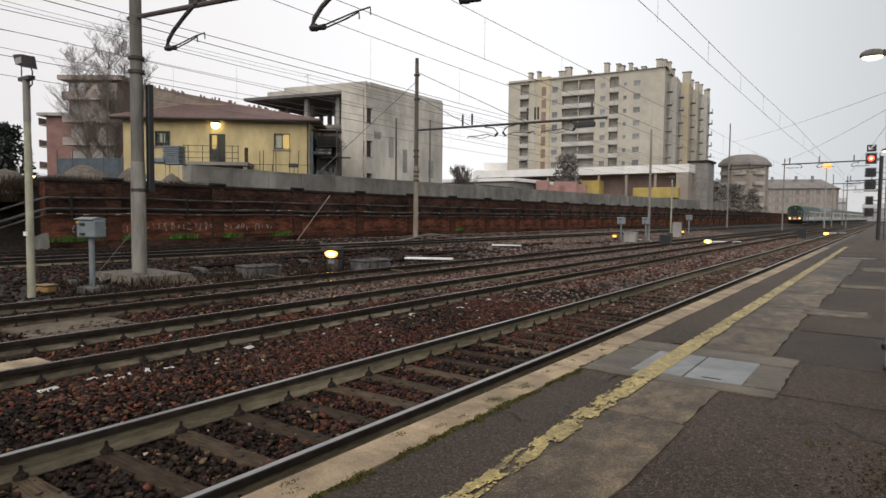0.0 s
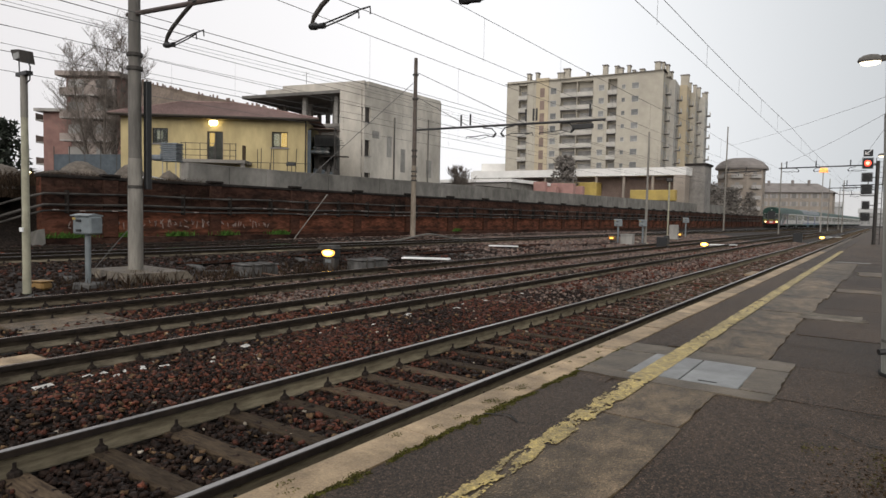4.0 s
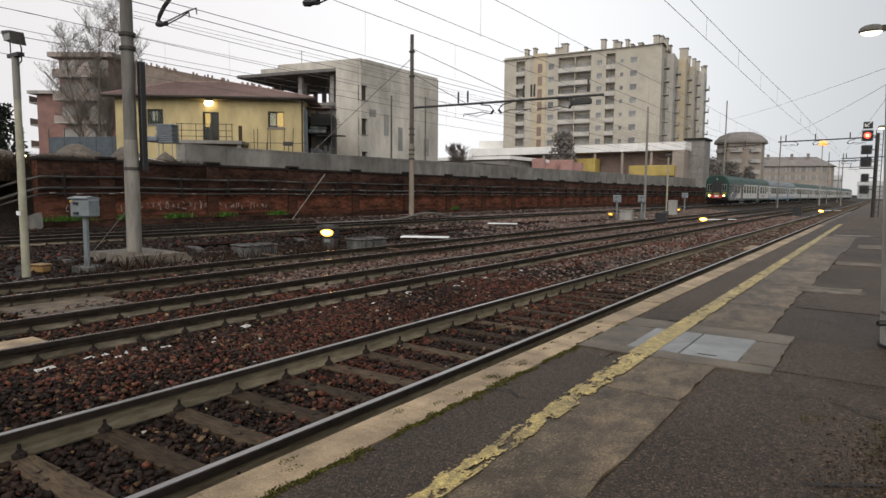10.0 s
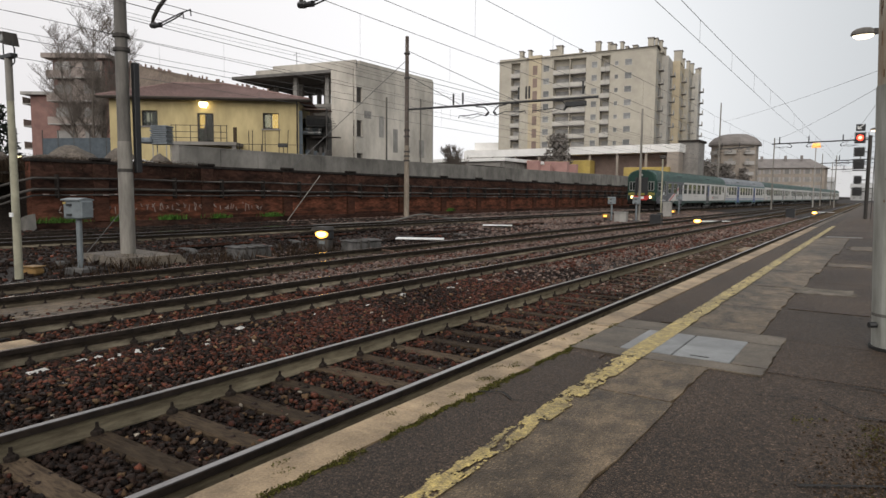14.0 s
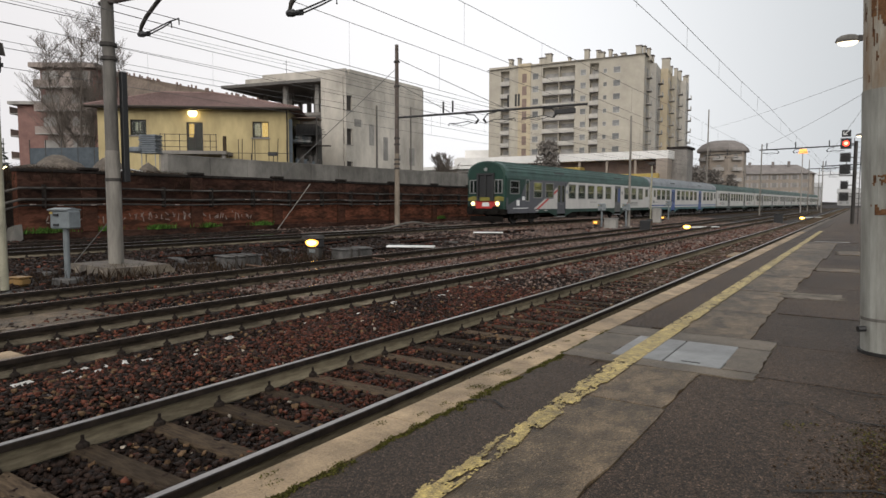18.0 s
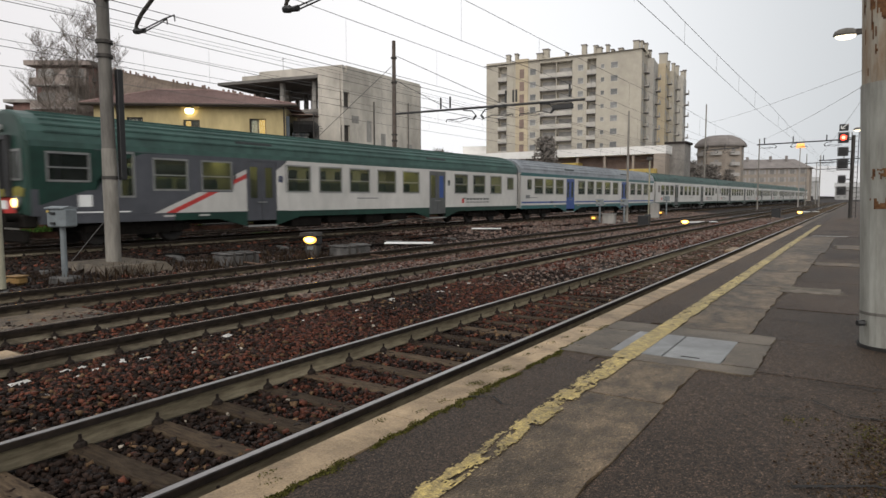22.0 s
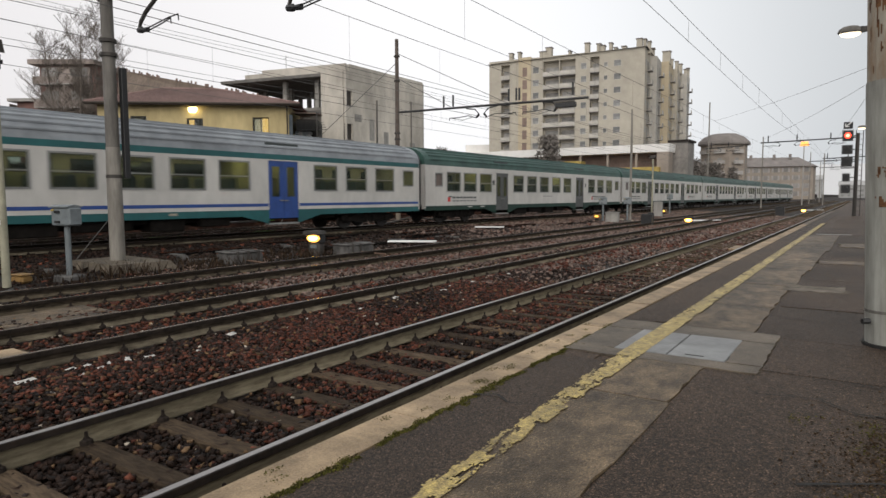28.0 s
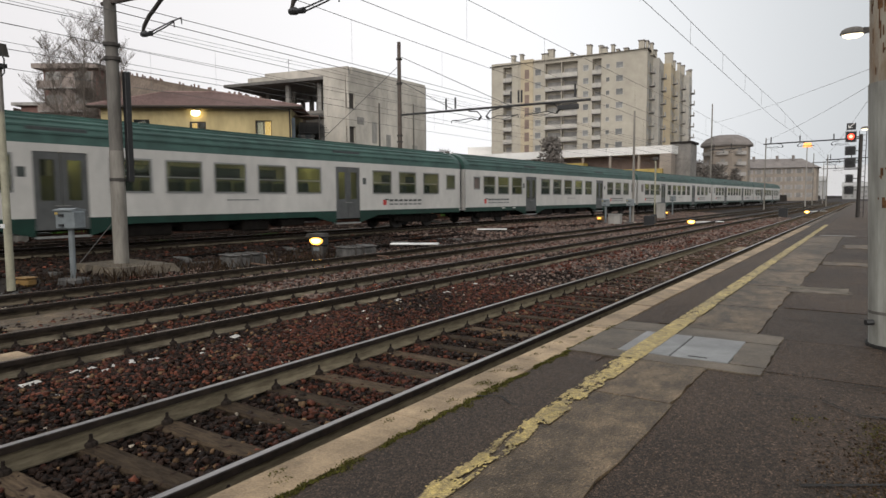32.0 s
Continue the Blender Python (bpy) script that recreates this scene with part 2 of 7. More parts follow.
M["brick_wall"] = mat("sooty_red_brickwork", (0.165, 0.066, 0.042), (0.034, 0.02, 0.015), 0.92, 0.9, 0.6, 30, big=0.55, bigscale=0.25, stretch=(1, 0.6, 1.6), speck=0.25, speckscale=9, spec=0.08)
M["brick_dark"] = mat("soot_black_brickwork", (0.1, 0.05, 0.036), (0.022, 0.015, 0.0125), 0.92, 1.0, 0.5, 30, big=0.6, bigscale=0.2, stretch=(1, 0.5, 1.2), speck=0.3, speckscale=9, spec=0.06)
M["brick_red"] = mat("bare_red_brickwork", (0.29, 0.105, 0.06), (0.06, 0.03, 0.021), 0.92, 1.1, 0.5, 30, big=0.65, bigscale=0.3, stretch=(1, 0.5, 2), speck=0.3, speckscale=9, spec=0.08)
M["coping"] = mat("dark_coping", (0.04, 0.034, 0.03), (0.018, 0.015, 0.014), 0.9, 4, 0.4, spec=0.1)
M["pipe"] = mat("grey_cable_trunking", (0.11, 0.1, 0.09), (0.026, 0.023, 0.021), 0.7, 1.3, 0.2, big=0.6, bigscale=0.5, stretch=(1, 0.6, 1), spec=0.2)
M["graffiti"] = mat("faded_white_spray", (0.36, 0.3, 0.27), (0.2, 0.15, 0.13), 0.8, 6, 0.0)
M["galv"] = mat("galvanised_steel", (0.33, 0.33, 0.32), (0.23, 0.23, 0.22), 0.55, 5, 0.15, metal=0.25, big=0.2, stretch=(1, 1, 0.3))
M["mast_grey"] = mat("weathered_grey_mast", (0.26, 0.24, 0.21), (0.16, 0.145, 0.125), 0.6, 4, 0.2, big=0.3, bigscale=1.0, stretch=(1.5, 1.5, 0.3))
M["mast_dark"] = mat("dark_grey_mast", (0.075, 0.068, 0.062), (0.04, 0.036, 0.033), 0.65, 4, 0.2, big=0.3, stretch=(1.5, 1.5, 0.3), spec=0.2)
M["rust"] = mat("rusty_steel", (0.22, 0.14, 0.1), (0.11, 0.072, 0.052), 0.85, 6, 0.4, big=0.35, stretch=(1, 1, 0.5), spec=0.2)
M["pale_brown_post"] = mat("pale_brown_concrete_post", (0.3, 0.255, 0.205), (0.19, 0.155, 0.12), 0.8, 5, 0.2, big=0.3, bigscale=0.8, stretch=(2, 2, 0.4), spec=0.15)
M["brown_post"] = mat("weathered_brown_post", (0.14, 0.115, 0.1), (0.075, 0.06, 0.052), 0.8, 5, 0.2, big=0.35, bigscale=0.8, stretch=(2, 2, 0.4), spec=0.15)
M["mast_mid"] = mat("stained_grey_mast", (0.18, 0.165, 0.148), (0.1, 0.092, 0.082), 0.6, 4, 0.2, big=0.35, bigscale=0.8, stretch=(1.5, 1.5, 0.3), spec=0.3)
M["mortar"] = mat("pale_mortar", (0.21, 0.18, 0.145), (0.1, 0.085, 0.068), 0.8, 8, 0.3, 90, big=0.4, bigscale=3, spec=0.15)
M["beam_brown"] = mat("rusted_beam", (0.085, 0.06, 0.052), (0.045, 0.034, 0.03), 0.7, 6, 0.2, big=0.4, bigscale=1.5, stretch=(0.6, 2, 2))
M["steel_dark"] = mat("dark_overhead_steel", (0.035, 0.034, 0.034), (0.02, 0.02, 0.02), 0.6, 8, 0.1)
M["wire"] = mat("tarnished_copper_wire", (0.12, 0.115, 0.11), (0.08, 0.078, 0.076), 0.6, 8, 0.0)
M["cream_post"] = mat("cream_concrete_post", (0.38, 0.36, 0.265), (0.27, 0.255, 0.19), 0.75, 5, 0.2, big=0.2)
M["black"] = mat("black_enamel", (0.018, 0.018, 0.019), (0.01, 0.01, 0.011), 0.5, 8, 0.1)
M["orange"] = mat("faded_orange_plastic", (0.3, 0.175, 0.055), (0.2, 0.115, 0.04), 0.6, 6, 0.1, big=0.3)
M["box_grey"] = mat("grey_relay_box", (0.19, 0.215, 0.225), (0.135, 0.152, 0.162), 0.5, 5, 0.1, big=0.25, bigscale=2.0)
M["white_board"] = mat("white_fibre_board", (0.8, 0.8, 0.79), (0.7, 0.7, 0.69), 0.6, 3, 0.05)
M["point_case"] = mat("weathered_grey_case", (0.13, 0.125, 0.12), (0.06, 0.057, 0.055), 0.8, 5, 0.3, big=0.4, bigscale=1.5, spec=0.15)
M["pole_paint"] = mat("weathered_pole_paint", (0.34, 0.34, 0.305), (0.22, 0.215, 0.19), 0.6, 5, 0.2, big=0.3, bigscale=1.2, stretch=(2, 2, 0.4), spec=0.3)
M["pole_rust"] = mat("peeling_pole_paint", (0.34, 0.325, 0.275), (0.23, 0.165, 0.11), 0.75, 4, 0.4, big=0.3, bigscale=1.5, stretch=(1.5, 1.5, 0.5), spec=0.2)
M["pole_stain"] = mat("flaking_rust", (0.2, 0.1, 0.045), (0.085, 0.042, 0.022), 0.85, 14, 0.5, 60, big=0.4, bigscale=5.0, spec=0.15)
M["lamp_yellow"] = glow("lit_yellow_lamp", (1.0, 0.6, 0.11), 8.0)
M["lamp_white"] = glow("lit_white_lamp", (1.0, 0.82, 0.4), 8)
M["lamp_red"] = glow("lit_red_signal", (1.0, 0.06, 0.03), 3.0)
M["lamp_red_core"] = glow("signal_glare_centre", (1.0, 0.33, 0.2), 3.0)
M["lamp_orange"] = glow("lit_sodium_lamp", (1.0, 0.38, 0.09), 1.25)
M["lamp_head"] = glow("lit_headlamp", (1.0, 0.66, 0.22), 5)


# ---- mesh helpers ----
class Shape:
    """Collects vertices and faces of one mesh."""

    def __init__(self):
        self.v, self.f = [], []

    def add(self, verts, faces):
        k = len(self.v)
        self.v += [tuple(p) for p in verts]
        self.f += [tuple(i + k for i in f) for f in faces]
        return self

    def box(self, x0, x1, y0, y1, z0, z1, c=0.0):
        if x0 > x1: x0, x1 = x1, x0
        if y0 > y1: y0, y1 = y1, y0
        if z0 > z1: z0, z1 = z1, z0
        if c <= 0:
            v = [(x, y, z) for z in (z0, z1) for y in (y0, y1) for x in (x0, x1)]
            return self.add(v, [(0, 2, 3, 1), (4, 5, 7, 6), (0, 1, 5, 4), (2, 6, 7, 3), (0, 4, 6, 2), (1, 3, 7, 5)])
        c = min(c, (x1 - x0) / 2.1, (y1 - y0) / 2.1, (z1 - z0) / 2.1)
        rings = []
        for z, d in ((z0, c), (z0 + c, 0), (z1 - c, 0), (z1, c)):
            a, b, e, g = x0 + d, x1 - d, y0 + d, y1 - d
            k = c if d == 0 else c * 0.5
            rings.append([(a + k, e, z), (b - k, e, z), (b, e + k, z), (b, g - k, z), (b - k, g, z), (a + k, g, z), (a, g - k, z), (a, e + k, z)])
        return self.loft(rings, True)

    def loft(self, rings, caps=True, closed=True):
        n = len(rings[0])
        v = [p for r in rings for p in r]
        f = []
        for i in range(len(rings) - 1):
            for j in range(n if closed else n - 1):
                a, b = i * n + j, i * n + (j + 1) % n
                f.append((a, b, b + n, a + n))
        if caps:
            f.append(tuple(range(n - 1, -1, -1)))
            f.append(tuple(range((len(rings) - 1) * n, len(rings) * n)))
        return self.add(v, f)

    def tube(self, pts, r, n=8, caps=True):
        """A round bar along points; r: one radius or one a point."""
        pts = [Vector(p) for p in pts]
        rs = r if isinstance(r, (list, tuple)) else [r] * len(pts)
        rings = []
        for i, p in enumerate(pts):
            d = (pts[min(i + 1, len(pts) - 1)] - pts[max(i - 1, 0)]).normalized()
            up = Vector((0, 0, 1)) if abs(d.z) < 0.95 else Vector((0, 1, 0))
            a = d.cross(up).normalized()
            b = d.cross(a).normalized()
            rings.append([p + (a * math.cos(t) + b * math.sin(t)) * rs[i] for t in [-2 * math.pi * k / n for k in range(n)]])
        return self.loft(rings, caps)

    def prism(self, prof, y0, y1, axis="y", caps=True):
        """A profile of (u, w) pulled along an axis: y (u=x, w=z), x (u=y, w=z) or z (u=x, w=y)."""
        put = {"y": lambda u, w, s: (u, s, w), "x": lambda u, w, s: (s, u, w), "z": lambda u, w, s: (u, w, s)}[axis]
        return self.loft([[put(u, w, s) for u, w in prof] for s in (y0, y1)], caps)

    def mesh(self, name, material, smooth=False):
        me = bpy.data.meshes.new(name)
        me.from_pydata(self.v, [], self.f)
        me.validate()
        bm = bmesh.new()
        bm.from_mesh(me)
        bmesh.ops.recalc_face_normals(bm, faces=bm.faces)
        bm.to_mesh(me)
        bm.free()
        if material:
            me.materials.append(material)
        if smooth:
            me.polygons.foreach_set("use_smooth", [True] * len(me.polygons))
        return me


def part(name, shape, material, parent=None, label="", m=None, smooth=False):
    """Links a shape or a shared mesh as one object under a thing or a part."""
    me = shape.mesh(name, material, smooth) if isinstance(shape, Shape) else shape
    ob = new(name, me)
    if parent:
        ob.parent = parent
    if m is not None:
        ob.matrix_basis = m
    if label:
        ob["label"] = label
    return ob


def thing(name, label, category, m=None, group="", kind=""):
    ob = new(name)
    ob.empty_display_size = 0.2
    if m is not None:
        ob.matrix_basis = m
    return tagged(ob, label, category, group, kind)


def B(x0, x1, y0, y1, z0, z1, c=0.0):
    return Shape().box(x0, x1, y0, y1, z0, z1, c)


def T(pts, r, n=8):
    return Shape().tube(pts, r, n)


# ---- the ground: one sheet, low in the yard, high behind the retaining wall ----
def ground_z(x, y):
    if x > -2.2:
        return -0.3
    if x > -13:
        return -0.215
    if x > -16.5:
        return -0.215 + (-13 - x) / 3.5 * 0.13
    if x > -28.21:
        return -0.085 + (-16.5 - x) / 11.7 * 0.06
    if y > 11.8:
        return 2.4
    k = max(0.0, min(1.0, (-28.2 - x) / 5.0))
    return -0.02 + 2.6 * k


def build_ground():
    xs = [-1600, -700, -300, -160, -100, -70, -55, -45, -38, -34, -32, -30, -28.45, -28.2, -26, -23, -20, -18, -16.5, -15, -14, -13, -11, -9, -7, -5, -4, -3, -2.2, -2.1, 0, 3, 6, 10, 20, 60, 200, 700, 1600]
    ys = [-1600, -600, -200, -80, -40, -20, -10, -5, 0, 3, 6, 9, 11.79, 11.81, 15, 20, 26, 32, 40, 50, 60, 80, 100, 130, 170, 220, 300, 600, 1600]
    s = Shape()
    n = len(xs)
    s.v = [(x, y, ground_z(x, y)) for y in ys for x in xs]
    s.f = [(j * n + i, j * n + i + 1, (j + 1) * n + i + 1, (j + 1) * n + i) for j in range(len(ys) - 1) for i in range(n - 1)]
    tagged(part("ground", s, M["ground"]), "dark oily gravel and soil, darkened further as shade between stones", "ground", kind="structure")


build_ground()


# ---- railway tracks ----
PITCH = 0.56


def rail_shapes(length0, length1, full=False):
    head = Shape().prism([(-0.037, -0.05), (-0.037, -0.008), (-0.034, -0.003), (0.034, -0.003), (0.037, -0.008), (0.037, -0.05)], length0, length1)
    top = Shape().prism([(-0.024, -0.003), (-0.022, 0.0), (0.022, 0.0), (0.024, -0.003)], length0, length1)
    # dull tracks: the web is cut to a dark strip that reads as shadow
    cut = -0.05 if full else -0.112
    web = Shape().prism([(-0.011, cut - 0.004), (-0.011, -0.05), (0.011, -0.05), (0.011, cut - 0.004)], length0, length1)
    foot = Shape().prism([(-0.075, -0.172), (-0.075, -0.16), (-0.022, -0.14), (-0.0125, -0.128), (-0.0125, cut), (0.0125, cut), (0.0125, -0.128), (0.022, -0.14), (0.075, -0.16), (0.075, -0.172)], length0, length1)
    return head, top, web, foot


def railway_track(cx, z, y0, y1, label, top, group="tracks of the yard", slope=0.0, pieces=(0, 0), buried=0.0, clips=True, clip_to=13, web="rail_web_dark", foot="rail_web_dark"):
    """Two rails on sleepers with their fastenings; pieces: the stretch with single sleepers."""
    root = thing("railway_track", label, "railway track", pose(cx, 0, z, 0, 0, -math.degrees(math.atan(slope))), group)
    hd, tp, wb, ft = rail_shapes(y0, y1, foot == "rail_web")
    hd, tp, wb, ft = hd.mesh("rail_head", M["rail_dark"]), tp.mesh("running_surface", M[top]), wb.mesh("rail", M[web]), ft.mesh("rail_foot", M[foot])
    for sx in (-0.7535, 0.7535):
        r = part("rail", wb, None, root, m=pose(sx, 0, 0))
        part("rail_head", hd, None, r)
        part("rail_foot", ft, None, r)
        part("running_surface", tp, None, r, "bright worn top of the rail" if top == "rail_top" else "brown dull top of the rail")
    prof = [(-0.092, -0.28), (-0.092, -0.185), (-0.078, -0.168), (0.078, -0.168), (0.092, -0.185), (0.092, -0.28)]
    sl = Shape().prism(prof, -1.28, 1.28, "x")
    sl.v = [(x, y, zz - buried) for x, y, zz in sl.v]
    sm = sl.mesh("sleeper", M["sleeper"])
    cl = Shape()
    rings = []
    for z, h in ((-0.168, 0.06), (-0.14, 0.056), (-0.128, 0.03), (-0.118, 0.026), (-0.117, 0.017), (-0.078, 0.015)):
        rings.append([(h * 0.6 * math.cos(q), h * 0.8 * math.sin(q), z) for q in [i * math.pi / 4 + 0.39 for i in range(8)]])
    cl.loft(rings)
    cm = cl.mesh("rail_fastening", M["clip"])
    k0, k1 = math.ceil(y0 / PITCH), math.floor(y1 / PITCH)
    far = Shape()
    for k in range(k0, k1):
        y = k * PITCH + 0.03
        if pieces[0] <= y <= pieces[1]:
            s = part("sleeper", sm, None, root, m=pose(random.uniform(-0.03, 0.03), y, random.uniform(-0.006, 0.006), 0, 0, random.uniform(-0.6, 0.6)))
            if clips and y < clip_to:
                for sx in (-0.84, -0.667, 0.667, 0.84):
                    part("rail_fastening", cm, None, s, m=pose(sx, 0, 0))
        else:
            far.prism([(y + u, w - buried) for u, w in prof], -1.28, 1.28, "x")
            if clips and y < 120:
                for sx in (-0.7535, 0.7535):
                    far.box(sx - 0.11, sx + 0.11, y - 0.05, y + 0.05, -0.17, -0.125)
    if far.v:
        tagged(part("sleepers", far, M["sleeper"], root), kind="stuff")
    return root


def build_tracks():
    railway_track(-3.86, 0, -14, 250, "main line track with bright rails on weathered sleepers", "rail_top", pieces=(-1, 44), web="rail_dark", foot="rail_web")
    railway_track(-7.83, 0, -14, 250, "track with dull brown rails sunk in rusty ballast", "rail_top_dull", pieces=(-1, 26), buried=0.03, foot="rail_foot")
    railway_track(-11.35, 0, -14, 250, "dark siding track half buried in ballast", "rail_top_dull", pieces=(-1, 14), buried=0.05, foot="rail_web_mid")
    railway_track(-19.42 - 0.0322 * 43, 0.16, -40, 250, "outer track on which the train runs", "rail_top", slope=0.0322, pieces=(0, 20), buried=0.02, foot="rail_foot")
    railway_track(-25.0, 0.08, -14, 250, "rusty siding along the brick retaining wall", "rail_top_dull", buried=0.05)


build_tracks()


# ---- the platform ----
PZ = 0.32


def build_platform():
    body = Shape()
    body.box(-2.18, 9.0, -14, 210, -0.3, PZ - 0.012)
    base = tagged(part("platform", body, M["asphalt"]), "low asphalt station platform with worn paving", "platform", kind="structure")
    # asphalt sheets laid piece by piece
    rnd = random.Random(5)
    sheets = [(-2.02, -1.53, -6, 4.7), (-2.02, -1.72, 4.7, 6.5), (-2.02, -1.5, 6.5, 20), (-2.02, -1.5, 20.01, 60),
              (-0.95, 4.0, -6, 5.05), (-0.58, 4.0, 5.07, 6.3), (-0.8, 4.0, 6.32, 8.1), (-0.76, 4.0, 8.13, 10.9), (-0.7, 4.0, 10.93, 15.2),
              (-0.62, 4.0, 15.24, 23.6), (-0.5, 4.0, 23.7, 60)]
    for i, (x0, x1, y0, y1) in enumerate(sheets):
        s = Shape()
        n = max(6, int((y1 - y0) * 5))
        ring = [(x0 + rnd.uniform(-0.014, 0.014), y0 + (y1 - y0) * k / n) for k in range(n + 1)]
        ring2 = [(x1, y0 + (y1 - y0) * k / n) for k in range(n + 1)]
        poly = ring + ring2[::-1]
        zt = PZ - rnd.uniform(0.0, 0.005)
        k = len(poly)
        s.v = [(x, y, zt) for x, y in poly] + [(x, y, PZ - 0.03) for x, y in poly]
        s.f = [(a, a + 1, k - 2 - a, k - 1 - a) for a in range(n)] + [(a, (a + 1) % k, (a + 1) % k + k, a + k) for a in range(k)]
        part("asphalt_sheet", s, M["asphalt" if i % 3 else "asphalt_new"], base)
    # the old concrete band, in slabs
    y = -6.0
    while y < 23.3:
        if 4.85 < y < 6.4:
            y = 6.4
        ln = rnd.uniform(1.5, 2.3)
        y1 = min(y + ln, 23.4)
        if y < 4.9 < y1:
            y1 = 4.9
        xr = -0.95 if y < 5 else (-0.81 if y < 8 else (-0.77 if y < 10.9 else (-0.71 if y < 15.2 else -0.63)))
        s = Shape()
        n = 9
        left = [(-1.545 + rnd.uniform(-0.01, 0.01), y + 0.008 + (y1 - y - 0.016) * k / n) for k in range(n + 1)]
        right = [(xr + rnd.uniform(-0.022, 0.016), p[1]) for p in left]
        poly = left + right[::-1]
        k = len(poly)
        zt = PZ + rnd.uniform(0.001, 0.005)
        s.v = [(a, b, zt) for a, b in poly] + [(a, b, PZ - 0.04) for a, b in poly]
        s.f = [(a, a + 1, k - 2 - a, k - 1 - a) for a in range(n)] + [(a, (a + 1) % k, (a + 1) % k + k, a + k) for a in range(k)]
        part("concrete_slab", s, M["band"], base)
        y = y1
    # screed round the cover, and the two steel plates
    def ragged(x0, x1, y0, y1, z, jit, n=10):
        edge = [(x0 + (x1 - x0) * k / n, y0) for k in range(n)] + [(x1, y0 + (y1 - y0) * k / n) for k in range(n)] + \
               [(x1 - (x1 - x0) * k / n, y1) for k in range(n)] + [(x0, y1 - (y1 - y0) * k / n) for k in range(n)]
        edge = [(a + rnd.uniform(-jit, jit), b + rnd.uniform(-jit, jit)) for a, b in edge]
        return Shape().prism(edge, PZ - 0.03, z, "z")
    for x0, x1, y0, y1 in ((-2.03, -0.585, 4.9, 5.115), (-2.03, -0.585, 5.975, 6.38), (-0.838, -0.585, 5.13, 5.96), (-2.03, -1.692, 5.13, 5.96)):
        part("screed", ragged(x0, x1, y0, y1, PZ + 0.0065, 0.012), M["patch"], base)
    part("pale_patch", ragged(-0.86, -0.15, 9.55, 10.15, PZ + 0.006, 0.07), M["mortar"], base, "pale mortar smeared on the asphalt")
    part("pale_patch", ragged(-0.7, 0.1, 13.6, 14.3, PZ + 0.006, 0.07), M["band"], base)
    part("pale_patch", ragged(-0.5, 0.8, 18.2, 19.6, PZ + 0.006, 0.1), M["band"], base)
    cov = thing("access_cover", "pale grey steel access cover let into the platform", "manhole cover", pose(-1.26, 5.54, PZ))
    part("cover_plate", B(-0.43, -0.015, -0.42, 0.43, -0.03, 0.011, 0.005), M["cover"], cov)
    part("cover_plate", B(-0.005, 0.42, -0.42, 0.43, -0.03, 0.011, 0.005), M["cover"], cov)
    part("lifting_slot", B(0.12, 0.26, -0.36, -0.345, 0.011, 0.014), M["crack"], cov)
    # kerb of long buff stones, each one a piece
    y = -7.0
    while y < 60:
        ln = 1.48 + rnd.uniform(-0.1, 0.1)
        w = rnd.uniform(-0.008, 0.008)
        z1 = PZ + rnd.uniform(-0.004, 0.006)
        prof = [(-2.29 + w, PZ - 0.2), (-2.31 + w, PZ - 0.16), (-2.31 + w, z1 - 0.025), (-2.29 + w, z1), (-2.045, z1), (-2.04, PZ - 0.2)]
        s = Shape()
        s.loft([[(u, yy, q) for u, q in prof] for yy in (y + 0.004, y + ln * 0.3, y + ln * 0.7, y + ln - 0.004)])
        part("edge_stone", s, M["edge_stone"] if y < 31 else M["band"], base)
        y += ln
    part("platform_wall", B(-2.22, -2.18, -14, 210, -0.3, PZ - 0.2), M["concrete_dark"], base)
    # worn yellow line: paint that is left, cell by cell
    s = Shape()
    dx, z = 0.0096, PZ + 0.0125
    yy = -3.0
    while yy < 33:
        dy = 0.016 if yy < 9 else (0.04 if yy < 16 else 0.2)
        wear = -0.6 if 4.9 < yy < 6.4 else (0.0 if yy < 4.9 else -0.16)
        run = None
        for i in range(19):
            x = -1.6 + i * dx
            near = max(0.0, min(1.0, (4.9 - yy) / 2.2))
            e = abs(i - 8.5 - 2.4 * near) / (8.5 - 3.0 * near)
            v = noise.fractal(Vector((x * 20, yy * 7.0, 1.7)), 0.8, 2.0, 6) + 0.5 * noise.noise(Vector((x * 90, yy * 60, 4)))
            left = i < 18 and v > -0.4 + wear + 0.45 * e ** 3
            if left and run is None:
                run = x
            if not left and run is not None:
                s.add([(run, yy, z), (x, yy, z), (x, yy + dy, z), (run, yy + dy, z)], [(0, 1, 2, 3)])
                run = None
        yy += dy
    part("yellow_line", s, M["yellow_paint"], base, "worn yellow safety line painted along the platform")
    part("white_line", B(-1.28, -0.3, 23.85, 24.1, PZ, PZ + 0.006), M["white_paint"], base, "white line painted across the platform")
    # cracks and joints
    s = Shape()
    for pts in ([(-0.57, 5.03), (-0.42, 5.05), (-0.25, 4.98), (-0.05, 5.0), (0.3, 4.96), (1.0, 4.99)],
                [(-2.03, 3.42), (-1.9, 3.5), (-1.78, 3.4), (-1.6, 3.45)],
                [(-0.56, 4.4), (-0.2, 4.5), (0.0, 4.3), (0.5, 4.35)], [(-0.8, 7.4), (-0.3, 7.3), (0.2, 7.42)], [(-0.2, 3.1), (0.1, 3.3), (0.5, 3.25)]):
        for a, b in zip(pts, pts[1:]):
            d = Vector((b[0] - a[0], b[1] - a[1], 0)).normalized()
            nn = Vector((-d.y, d.x, 0)) * rnd.uniform(0.004, 0.011)
            p, q = Vector((*a, PZ + 0.008)), Vector((*b, PZ + 0.008))
            s.add([p - nn, q - nn * 0.7, q + nn * 0.7, p + nn], [(0, 1, 2, 3)])
    part("crack", s, M["crack"], base)


build_platform()


